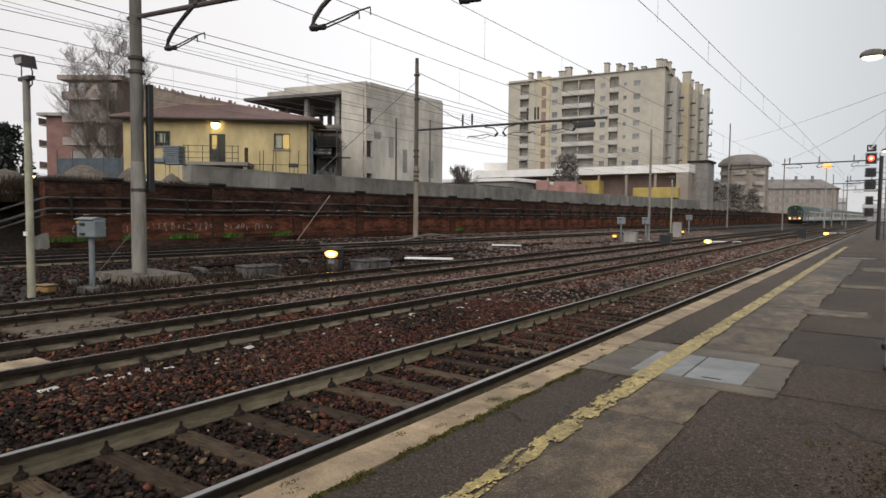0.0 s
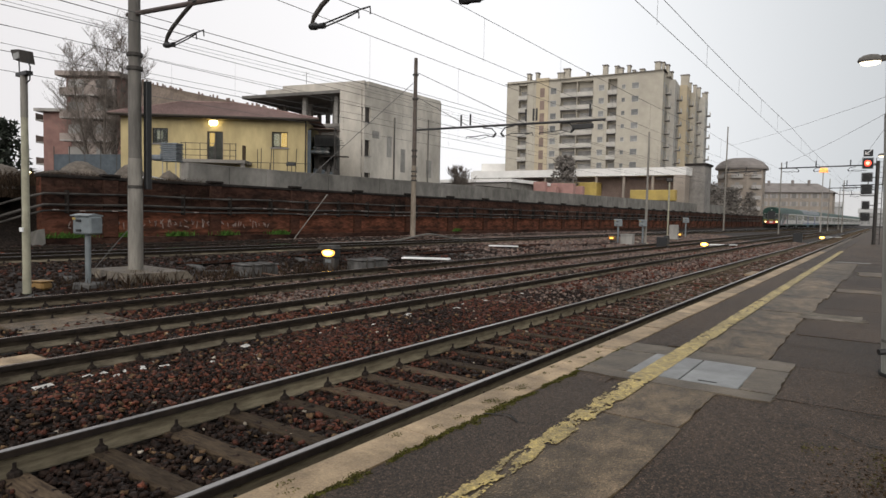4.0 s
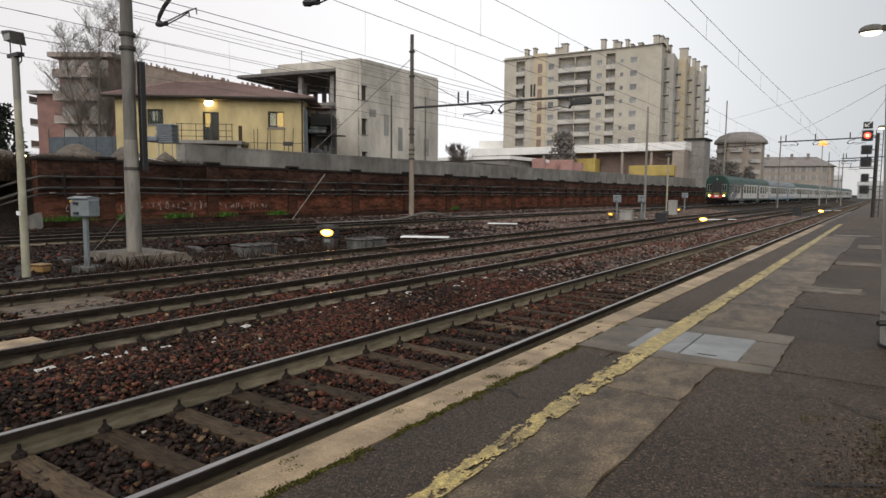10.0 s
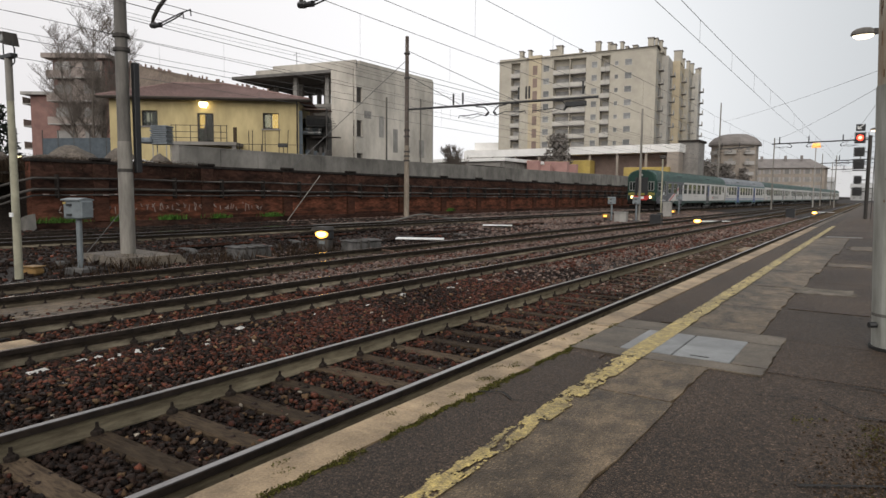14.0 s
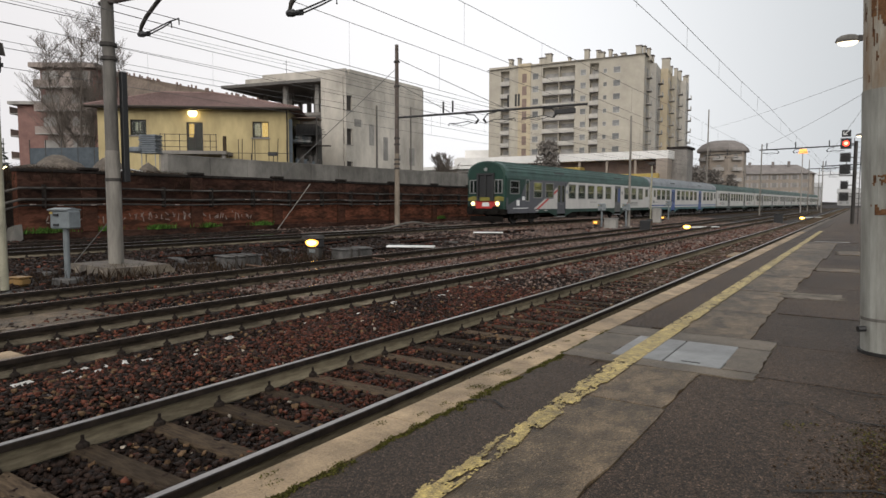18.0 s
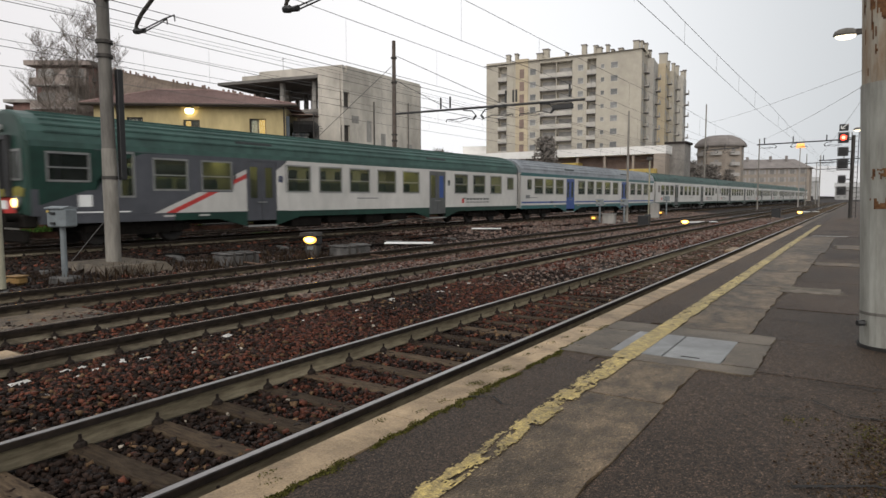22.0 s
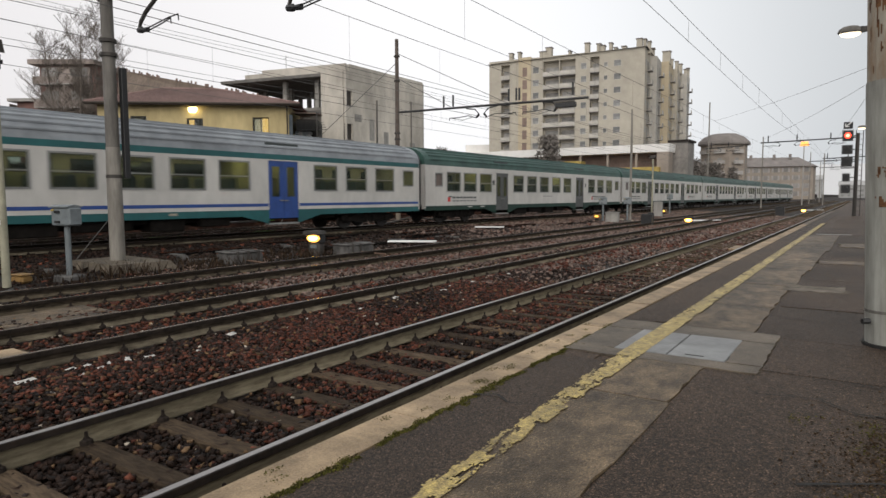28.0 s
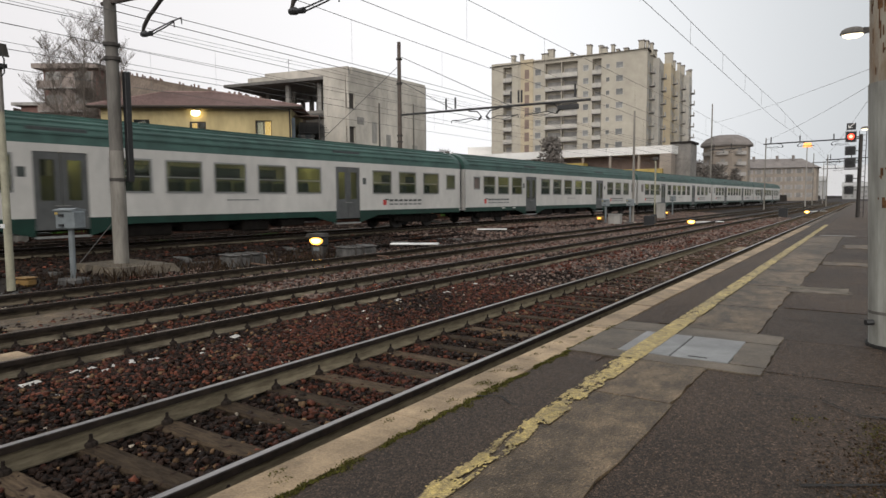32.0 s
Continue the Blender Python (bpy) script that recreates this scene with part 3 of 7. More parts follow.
# ---- loose stones, moss and weeds ----
BLOCK = [(x, y, z) for z in (-1, 1) for y in (-1, 1) for x in (-1, 1)]
BLOCKF = [(0, 2, 3), (0, 3, 1), (4, 5, 7), (4, 7, 6), (0, 1, 5), (0, 5, 4), (2, 6, 7), (2, 7, 3), (0, 4, 6), (0, 6, 2), (1, 3, 7), (1, 7, 5)]


def scatter(name, material, pos, size, seed, flat=0.7, label="", category="ballast"):
    """Many rough stones in one mesh."""
    r = np.random.RandomState(seed)
    n = len(pos)
    base = np.array(BLOCK, dtype=np.float32) * 0.72
    v = base[None] + r.uniform(-0.42, 0.36, (n, 8, 3))
    sc = size[:, None, None] * np.concatenate([r.uniform(0.65, 1.45, (n, 1, 2)), r.uniform(flat * 0.7, flat * 1.2, (n, 1, 1))], 2)
    v = v * sc
    a = r.uniform(0, 6.283, n)
    tilt = r.uniform(-0.9, 0.9, n)
    c, s = np.cos(tilt)[:, None], np.sin(tilt)[:, None]
    y2, z2 = v[:, :, 1] * c - v[:, :, 2] * s, v[:, :, 1] * s + v[:, :, 2] * c
    c, s = np.cos(a)[:, None], np.sin(a)[:, None]
    w = np.stack([v[:, :, 0] * c - y2 * s, v[:, :, 0] * s + y2 * c, z2], 2) + pos[:, None, :]
    f = (np.array(BLOCKF)[None] + (np.arange(n) * 8)[:, None, None]).reshape(-1)
    me = bpy.data.meshes.new(name)
    me.vertices.add(n * 8)
    me.vertices.foreach_set("co", w.astype(np.float32).ravel())
    me.loops.add(len(f))
    me.loops.foreach_set("vertex_index", f.astype(np.int32))
    me.polygons.add(len(f) // 3)
    me.polygons.foreach_set("loop_start", np.arange(0, len(f), 3, dtype=np.int32))
    me.update(calc_edges=True)
    me.materials.append(material)
    return tagged(new(name, me), label, category, kind="stuff")


def spread(r, n, x0, x1, y0, y1, power=1.0):
    x = r.uniform(x0, x1, n)
    y = y0 + (y1 - y0) * r.uniform(0, 1, n) ** power
    return x, y


def build_ballast():
    r = np.random.RandomState(3)
    # near bed under and beside the main line: stones lie level with the sleeper tops
    def bed(n, x0, x1, y0, y1, z, power, s0, s1, seed, material, label, rust=0.0):
        x, y = spread(r, n, x0, x1, y0, y1, power)
        keep = np.ones(n, bool)
        if rust:
            # rusty stones lie in patches, mostly from a few metres on
            patch = 0.5 + 0.5 * np.sin(x * 1.7 + 0.6 * y + 1.0) * np.sin(y * 0.9 - x * 0.5)
            patch = np.clip((patch - 0.12) * 1.8, 0.1, 1) * np.clip((y - 1.6) / 3.2, 0.12, 1)
            keep &= r.uniform(0, 1, n) < patch * rust
        for rx in (-3.86 - 0.7535, -3.86 + 0.7535, -7.83 - 0.7535, -7.83 + 0.7535, -11.35 - 0.7535, -11.35 + 0.7535):
            keep &= np.abs(x - rx) > 0.115
        ph = np.abs(((y - 0.03) / PITCH + 0.5) % 1 - 0.5) * PITCH
        on = (np.abs(x + 3.86) < 1.25) & (ph < 0.105)
        edge = np.abs(x + 3.86) > 0.55
        keep &= ~(on & (r.uniform(0, 1, n) > np.where(edge, 0.6, 0.3)))
        x, y = x[keep], y[keep]
        m = len(x)
        # a shallow crown between the tracks
        crown = 0.05 * np.exp(-((x + 5.85) / 0.6) ** 2) + 0.04 * np.exp(-((x + 9.6) / 0.6) ** 2)
        z = np.array([ground_z(a, 20.0) + 0.02 for a in x]) if z == -0.1 else z
        pos = np.stack([x, y, z + crown + r.uniform(-0.022, 0.018, m)], 1)
        scatter("ballast", material, pos, r.uniform(s0, s1, m) * (0.88 + 0.012 * np.clip(y, 0, 40)), seed, 0.75, label)
    bed(42000, -7.0, -2.3, 0.3, 12, -0.186, 1.4, 0.012, 0.029, 11, M["stone"], "rusty red-brown ballast stones", 1.0)
    bed(38000, -7.0, -2.3, 0.3, 14, -0.19, 1.4, 0.013, 0.031, 12, M["stone_grey"], "dark brown ballast stones")
    bed(1500, -7.0, -2.3, 0.3, 12, -0.18, 1.4, 0.016, 0.032, 21, M["stone_tan"], "tan ballast stones among the dark ones")
    bed(26000, -13.5, -6.6, 1.0, 24, -0.19, 1.2, 0.017, 0.036, 13, M["stone"], "rusty red-brown ballast stones", 1.0)
    bed(26000, -15.0, -6.6, 1.0, 30, -0.192, 1.2, 0.018, 0.038, 14, M["stone_grey"], "dark brown ballast stones")
    bed(1300, -13.5, -6.6, 1.0, 24, -0.185, 1.2, 0.02, 0.038, 22, M["stone_tan"], "tan ballast stones among the dark ones")
    bed(16000, -13.0, -2.4, 11, 60, -0.195, 1.3, 0.025, 0.048, 15, M["stone_mid"], "wet grey-brown ballast stones")
    bed(9000, -13.0, -2.4, 11, 50, -0.195, 1.3, 0.025, 0.048, 17, M["stone"], "rusty red-brown ballast stones", 1.0)
    # the dark near stones also stand for shade beneath the train
    bed(14000, -27.6, -12.5, 1.0, 30, -0.1, 1.0, 0.03, 0.07, 18, M["stone_grey"], "dark stones of the yard")
    bed(13000, -27.6, -12.5, 23.0, 75, -0.1, 1.3, 0.03, 0.07, 24, M["stone_mid"], "wet grey gravel of the yard")
    bed(15000, -15.5, -8.2, 8.0, 34, -0.185, 1.2, 0.022, 0.045, 25, M["stone_mid"], "wet grey-brown ballast stones")
    bed(3000, -27.6, -12.5, 1.0, 50, -0.1, 1.3, 0.03, 0.07, 19, M["stone"], "rusty stones of the yard", 0.8)
    bed(620, -12.0, -2.4, 0.5, 30, -0.18, 1.6, 0.012, 0.028, 16, M["pale_stone"], "pale limestone chips among the ballast")


build_ballast()


def build_grit():
    """Brown grit and crumbs of moss swept against the pole and into the cracks."""
    r = np.random.RandomState(41)
    for mt, n, seed, label in (("grit_brown", 9000, 51, "brown grit lying on the worn asphalt"), ("moss", 260, 52, "crumbs of green moss on the asphalt")):
        x = np.concatenate([r.normal(0.42, 0.14, n // 2), r.normal(0.36, 0.24, n - n // 2)])
        y = np.concatenate([r.normal(3.75, 0.4, n // 2), r.normal(3.2, 0.5, n - n // 2)])
        keep = (x > -0.35) & (x < 1.2)
        x, y = x[keep], y[keep]
        scatter("grit", M[mt], np.stack([x, y, np.full(len(x), PZ + 0.001)], 1), r.uniform(0.002, 0.007, len(x)), seed, 0.5, label, "grit")


build_grit()


def tufts(name, material, places, label, category="weeds", blade=0.12, count=40, wide=0.012, parent=None):
    """Clumps of narrow blades in one mesh."""
    rnd = random.Random(len(places) * 7 + count)
    s = Shape()
    for x, y, z, rx, ry in places:
        for _ in range(count):
            px, py = x + rnd.gauss(0, rx), y + rnd.gauss(0, ry)
            h = blade * rnd.uniform(0.5, 1.3)
            a = rnd.uniform(0, 6.28)
            d = Vector((math.cos(a), math.sin(a), 0))
            lean = Vector((rnd.uniform(-0.6, 0.6) * h, rnd.uniform(-0.6, 0.6) * h, h))
            p = Vector((px, py, z))
            w = d * wide * rnd.uniform(0.6, 1.4)
            s.add([p - w, p + w, p + lean * 0.6 + w * 0.7, p + lean, p + lean * 0.6 - w * 0.7], [(0, 1, 2, 3, 4)])
    return tagged(part(name, s, material), label, category, kind="stuff")


rnd = random.Random(9)
tufts("moss", M["moss"], [(-2.025 + rnd.gauss(0.0, 0.012), 1.0 + i * 0.027, PZ - 0.002, 0.01 + 0.02 * max(0, noise.noise(Vector((i * 0.1, 5, 0)))), 0.02) for i in range(190)
                          if noise.noise(Vector((i * 0.09, 0, 0))) > -0.22], "green moss in the joint behind the kerb", "moss", 0.008, 50, 0.004)
tufts("moss", M["moss"], [(-2.16 + rnd.uniform(-0.08, 0.08), 1.0 + rnd.random() * 5, PZ + 0.002, 0.018, 0.03) for i in range(22)], "thin moss on the kerb stones", "moss", 0.005, 40, 0.004)
tufts("moss", M["moss"], [(-0.15 + i * 0.05, 2.6 + 0.75 * i / 9 + rnd.uniform(-0.04, 0.04), PZ, 0.05, 0.03) for i in range(9)] +
      [(0.0 + rnd.gauss(0.25, 0.2), 3.3 + rnd.uniform(-0.4, 0.9), PZ, 0.06, 0.06) for i in range(26)], "moss growing on the worn asphalt", "moss", 0.007, 55, 0.005)
tufts("weeds", M["weed"], [(-27.93, y, 0.26, 0.05, w) for y, w in ((12.7, 0.5), (15.2, 0.25), (17.7, 0.35), (20.3, 0.3), (24.0, 0.35), (41.8, 0.3))],
      "bright green weeds at the foot of the brick wall", "weeds", 0.24, 260, 0.018)
tufts("dry_weeds", M["dry_weed"], [(-14.0 + rnd.uniform(-0.8, 1.2), 6.5 + rnd.uniform(0, 9), -0.18, 0.3, 0.3) for i in range(26)],
      "dry brown weeds between the tracks", "weeds", 0.28, 40, 0.012)
tufts("dry_weeds", M["dry_weed"], [(-29.6 + rnd.uniform(-1.2, 1.0), 5.0 + rnd.uniform(0, 14.5), 2.4 if i % 3 else 1.9, 0.45, 0.5) for i in range(95)],
      "dark dead brambles hanging over the wall", "brambles", 0.6, 260, 0.011)


# ---- brick retaining wall with pilasters, pipes and the concrete wall above ----
def build_retaining_wall():
    w = tagged(part("wall_brick", B(-28.45, -28.02, 11.7, 240, -0.1, 2.75), M["brick_wall"]), "long sooty red brick retaining wall beside the tracks", "wall", kind="structure")
    part("plinth", B(-28.02, -27.9, 11.6, 240, -0.1, 0.28, 0.03), M["brick_dark"], w, "black stained plinth")
    part("upper_band", B(-28.02, -27.97, 11.7, 240, 1.5, 2.75), M["brick_dark"], w, "soot black upper courses")
    part("coping", B(-28.5, -27.9, 11.65, 240, 2.75, 2.9, 0.03), M["coping"], w)
    ys = [14.45 + 5.3 * i for i in range(42)]
    pil = B(-0.02, 0.14, -0.32, 0.32, 0.28, 1.46, 0.01).mesh("pilaster", M["brick_wall"])
    head = B(-0.02, 0.14, -0.32, 0.32, 1.46, 2.75, 0.01).mesh("pilaster_head", M["brick_dark"])
    cap = B(-0.1, 0.2, -0.42, 0.42, 2.9, 3.02, 0.03).mesh("pilaster_cap", M["coping"])
    pan = B(0, 0.03, -2.3, 2.3, 0.42, 1.36).mesh("brick_panel", M["brick_red"])
    for i, y in enumerate(ys):
        p = part("pilaster", pil, None, w, m=pose(-28.0, y, 0))
        part("pilaster_head", head, None, p)
        part("pilaster_cap", cap, None, p)
        if i < 24:
            part("brick_panel", pan, None, w, "bare red brick field" if i == 0 else "", m=pose(-28.02, y + 2.65, 0))
    part("end_pier", Shape().loft([[(-28.6, 11.3, -0.1), (-27.7, 11.3, -0.1), (-27.7, 11.72, -0.1), (-28.6, 11.72, -0.1)], [(-28.5, 11.5, 0.5), (-27.8, 11.45, 0.62), (-27.8, 11.72, 0.66), (-28.5, 11.72, 0.56)]]), M["concrete_dark"], w, "broken concrete end block")
    # cable pipes on brackets
    for z, r in ((2.12, 0.05), (1.66, 0.06), (1.42, 0.045)):
        pts = [(-27.78, y, z + 0.025 * math.sin(y * 0.9)) for y in [11.7 + i * 2.0 for i in range(90)]]
        part("cable_pipe", T([(-28.9, 7.5, z - 1.6), (-27.85, 10.9, z - 0.25)] + pts, r, 6), M["pipe"], w)
    br = B(0, 0.28, -0.03, 0.03, 1.3, 2.25).mesh("pipe_bracket", M["coping"])
    for i in range(60):
        part("pipe_bracket", br, None, w, m=pose(-27.98, 12.6 + i * 2.65, 0))
    # short pale dashes along the pipes
    r = random.Random(4)
    flake = B(0, 0.012, -0.12, 0.12, -0.02, 0.02).mesh("pale_tag", M["graffiti"])
    for i in range(34):
        part("pale_tag", flake, None, w, m=pose(-27.72, 12 + r.random() ** 1.3 * 70, r.choice((1.66, 1.42, 1.42)) + r.uniform(-0.02, 0.05)))
    # illegible white scrawl, as plain strokes
    s = Shape()
    x = -27.968
    for y0, y1 in ((12.6, 13.7), (14.0, 19.3), (20.1, 23.2)):
        y = y0
        while y < y1:
            gw, gh, zb = r.uniform(0.16, 0.3), r.uniform(0.3, 0.5), 0.62 + r.uniform(-0.05, 0.05)
            for _ in range(r.choice((1, 2, 2))):
                pts = [(y + r.uniform(0, gw), zb + r.uniform(0, gh)) for _ in range(r.choice((2, 3, 3, 4)))]
                for p, q in zip(pts, pts[1:]):
                    d = Vector((q[0] - p[0], q[1] - p[1]))
                    if d.length < 0.05:
                        continue
                    e = Vector((-d.y, d.x)).normalized() * 0.02
                    s.add([(x, p[0] - e.x, p[1] - e.y), (x, q[0] - e.x, q[1] - e.y), (x, q[0] + e.x, q[1] + e.y), (x, p[0] + e.x, p[1] + e.y)], [(0, 1, 2, 3)])
            y += gw + r.uniform(0.02, 0.12)
    part("spray_strokes", s, M["graffiti"], w, "faded illegible white spray strokes")
    # concrete wall behind, in cast lengths
    c = tagged(part("wall_concrete", B(-29.75, -29.5, 19.2, 150, 2.3, 3.9), M["concrete_dark"]), "weathered grey concrete wall above the brick wall", "wall", kind="structure")
    y = 19.2
    i = 0
    while y < 150:
        z1 = 3.93 + 0.0065 * (y - 19)
        part("wall_panel", B(-29.5, -29.42, y + 0.01, y + 2.48, 2.5, z1, 0.01), M["concrete_dark"], c)
        y += 2.5
    part("wall_coping", B(-29.8, -29.4, 19.2, 150, 3.88, 3.96), M["concrete_dark"], c)


build_retaining_wall()


# ---- walls with openings, for houses ----
def pierced(length, z0, z1, thick, holes):
    """A wall along x, outer face at y=0, with rectangular holes (x0, x1, z0, z1); one connected mesh."""
    xs = sorted({0.0, length, *[min(max(h[0], 0), length) for h in holes], *[min(max(h[1], 0), length) for h in holes]})
    zs = sorted({z0, z1, *[min(max(h[2], z0), z1) for h in holes], *[min(max(h[3], z0), z1) for h in holes]})
    nx, nz = len(xs) - 1, len(zs) - 1
    def solid(i, j):
        if not (0 <= i < nx and 0 <= j < nz):
            return False
        cx, cz = (xs[i] + xs[i + 1]) / 2, (zs[j] + zs[j + 1]) / 2
        return not any(h[0] < cx < h[1] and h[2] < cz < h[3] for h in holes)
    s, ids = Shape(), {}
    def vid(i, j, k):
        if (i, j, k) not in ids:
            ids[i, j, k] = len(s.v)
            s.v.append((xs[i], k * thick, zs[j]))
        return ids[i, j, k]
    for i in range(nx):
        for j in range(nz):
            if not solid(i, j):
                continue
            s.f.append((vid(i, j, 0), vid(i + 1, j, 0), vid(i + 1, j + 1, 0), vid(i, j + 1, 0)))
            s.f.append((vid(i, j, 1), vid(i, j + 1, 1), vid(i + 1, j + 1, 1), vid(i + 1, j, 1)))
            for di, dj, a, b in ((-1, 0, (i, j), (i, j + 1)), (1, 0, (i + 1, j), (i + 1, j + 1)), (0, -1, (i, j), (i + 1, j)), (0, 1, (i, j + 1), (i + 1, j + 1))):
                if not solid(i + di, j + dj):
                    s.f.append((vid(*a, 0), vid(*b, 0), vid(*b, 1), vid(*a, 1)))
    return s


def window_set(parent, x0, x1, z0, z1, frame_m, pane_m, y=0.12, bars=1, name="window", cross=False, label=""):
    w = part(name, pierced_frame(x0, x1, z0, z1, 0.07, 0.08, bars, cross), frame_m, parent, label, m=pose(0, y, 0))
    part("pane", B(x0 + 0.05, x1 - 0.05, 0.03, 0.04, z0 + 0.05, z1 - 0.05), pane_m, w)
    return w


def pierced_frame(x0, x1, z0, z1, t, d, bars=1, cross=False):
    """A window frame with its bars, outer face at y=0."""
    w, cuts, holes = x1 - x0, [t], []
    for i in range(bars):
        c = w * (i + 1) / (bars + 1)
        cuts += [c - t / 2, c + t / 2]
    cuts.append(w - t)
    zc = (z0 + z1) / 2
    rows = [(z0 + t, zc - t / 2), (zc + t / 2, z1 - t)] if cross else [(z0 + t, z1 - t)]
    for a, b in zip(cuts[::2], cuts[1::2]):
        holes += [(a, b, c, e) for c, e in rows]
    s = pierced(w, z0, z1, d, holes)
    s.v = [(x + x0, y, z) for x, y, z in s.v]
    return s


M["yellow_render"] = mat("yellow_house_render", (0.5, 0.405, 0.22), (0.4, 0.325, 0.175), 0.85, 1.2, 0.15, 40, big=0.18, bigscale=0.3, stretch=(1, 1, 0.4), spec=0.15)
M["roof_tile"] = mat("dull_red_roof_tiles", (0.27, 0.185, 0.168), (0.19, 0.128, 0.116), 0.85, 3, 0.4, 20, big=0.25, objvar=0.1, spec=0.15)
M["roof_dark"] = mat("brown_far_roof", (0.26, 0.185, 0.155), (0.19, 0.14, 0.12), 0.9, 3, 0.3)
M["eave"] = mat("dark_timber_eave", (0.06, 0.045, 0.035), (0.035, 0.028, 0.022), 0.8, 6, 0.2)
M["win_frame"] = mat("dark_window_frame", (0.05, 0.042, 0.036), (0.03, 0.026, 0.022), 0.6, 6, 0.1)
M["pane"] = glass("window_pane", (0.03, 0.035, 0.038), 0.05, 0.72)
M["pane_dark"] = mat("grey_window_glass", (0.22, 0.22, 0.215), (0.14, 0.14, 0.138), 0.3, 1.5, 0.0, big=0.3, objvar=0.35)
M["room_glow"] = glow("lit_room", (1.0, 0.6, 0.2), 1.7)
M["room_dim"] = glow("dim_lit_room", (0.85, 0.76, 0.6), 0.6)
M["grey_render"] = mat("bare_grey_render", (0.6, 0.555, 0.49), (0.42, 0.39, 0.345), 0.9, 0.7, 0.2, 30, big=0.3, bigscale=0.22, stretch=(1, 1, 0.55), spec=0.12)
# darker copy of the concrete, with shade put into the colour
M["shade_concrete"] = mat("shade_toned_concrete", (0.27, 0.25, 0.23), (0.19, 0.177, 0.163), 0.9, 1.5, 0.2)
M["far_brick"] = mat("muted_red_brick_flats", (0.27, 0.16, 0.14), (0.2, 0.12, 0.108), 0.9, 0.8, 0.1, big=0.2, spec=0.1)
M["far_grey"] = mat("muted_grey_flats", (0.34, 0.285, 0.255), (0.27, 0.23, 0.21), 0.9, 0.8, 0.1, big=0.15, spec=0.1)
M["balcony"] = mat("pale_balcony_slab", (0.4, 0.375, 0.355), (0.32, 0.305, 0.29), 0.85, 2, 0.1, spec=0.1)
# tower walls and panes are drawn close in tone, putting haze into them
M["tower"] = mat("beige_tower_render", (0.45, 0.412, 0.345), (0.385, 0.352, 0.298), 0.9, 0.5, 0.1, big=0.12, bigscale=0.15, spec=0.1)
M["tower_yellow"] = mat("ochre_tower_render", (0.5, 0.42, 0.3), (0.43, 0.365, 0.265), 0.9, 0.5, 0.1, big=0.1, spec=0.1)
M["tower_pale"] = mat("pale_tower_parapet", (0.49, 0.462, 0.418), (0.42, 0.398, 0.362), 0.9, 1, 0.1, big=0.1, objvar=0.06, spec=0.1)
# balcony backs: recess shade, lifted by haze, is put into this grey
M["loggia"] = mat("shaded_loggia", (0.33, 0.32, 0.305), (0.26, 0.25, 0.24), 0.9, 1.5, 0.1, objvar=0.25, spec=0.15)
# fog_ tones: haze over the distance is put into these base colours
M["fog_grey"] = mat("hazed_grey_render", (0.35, 0.33, 0.308), (0.295, 0.278, 0.26), 0.95, 0.3, 0.0, big=0.12, spec=0.1)
M["fog_brown"] = mat("hazed_brown_render", (0.34, 0.29, 0.245), (0.28, 0.24, 0.205), 0.95, 0.3, 0.0, big=0.12, spec=0.1)
M["fog_roof"] = mat("hazed_brown_roof", (0.25, 0.225, 0.212), (0.2, 0.182, 0.172), 0.95, 0.3, 0.0, big=0.12, spec=0.1)
M["fog_window"] = mat("hazed_grey_window", (0.28, 0.265, 0.25), (0.23, 0.22, 0.21), 0.6, 1, 0.0, objvar=0.2, spec=0.2)
M["white_roof"] = mat("white_sheet_roof", (0.8, 0.78, 0.75), (0.74, 0.72, 0.69), 0.6, 0.8, 0.1, big=0.08)
M["yellow_sheet"] = mat("yellow_sheet_metal", (0.46, 0.335, 0.09), (0.37, 0.27, 0.08), 0.6, 1, 0.1, big=0.2)
M["pink"] = mat("pinkish_red_stacks", (0.42, 0.24, 0.21), (0.34, 0.2, 0.18), 0.9, 1.5, 0.2, big=0.2)
M["bark"] = mat("bare_grey_bark", (0.2, 0.17, 0.148), (0.13, 0.11, 0.096), 0.9, 9, 0.4, 40, stretch=(1, 1, 0.3), spec=0.1)
M["soil_heap"] = mat("grey_earth_heap", (0.15, 0.122, 0.098), (0.07, 0.058, 0.047), 0.95, 3, 0.6, 18, big=0.35, speck=0.2, speckscale=12)
M["dark_hedge"] = mat("dark_evergreen", (0.035, 0.045, 0.03), (0.018, 0.022, 0.016), 0.9, 5, 0.3, island=0.4)
# greyed and lightened: the haze before these bushes is in the colour
M["misty_bush"] = mat("hazed_twig_bush", (0.2, 0.178, 0.16), (0.13, 0.116, 0.105), 0.9, 5, 0.3, island=0.3, spec=0.1)
M["pallet"] = mat("bluish_grey_plastic", (0.17, 0.19, 0.21), (0.11, 0.125, 0.14), 0.6, 5, 0.2)
M["fence_blue"] = mat("blue_grey_fence_sheet", (0.075, 0.092, 0.108), (0.05, 0.062, 0.074), 0.8, 2, 0.1, big=0.3, bigscale=0.8)


# ---- yellow house ----
HOUSE = (-51.61, 26.91, 2.4, 0, 0, 38.75)


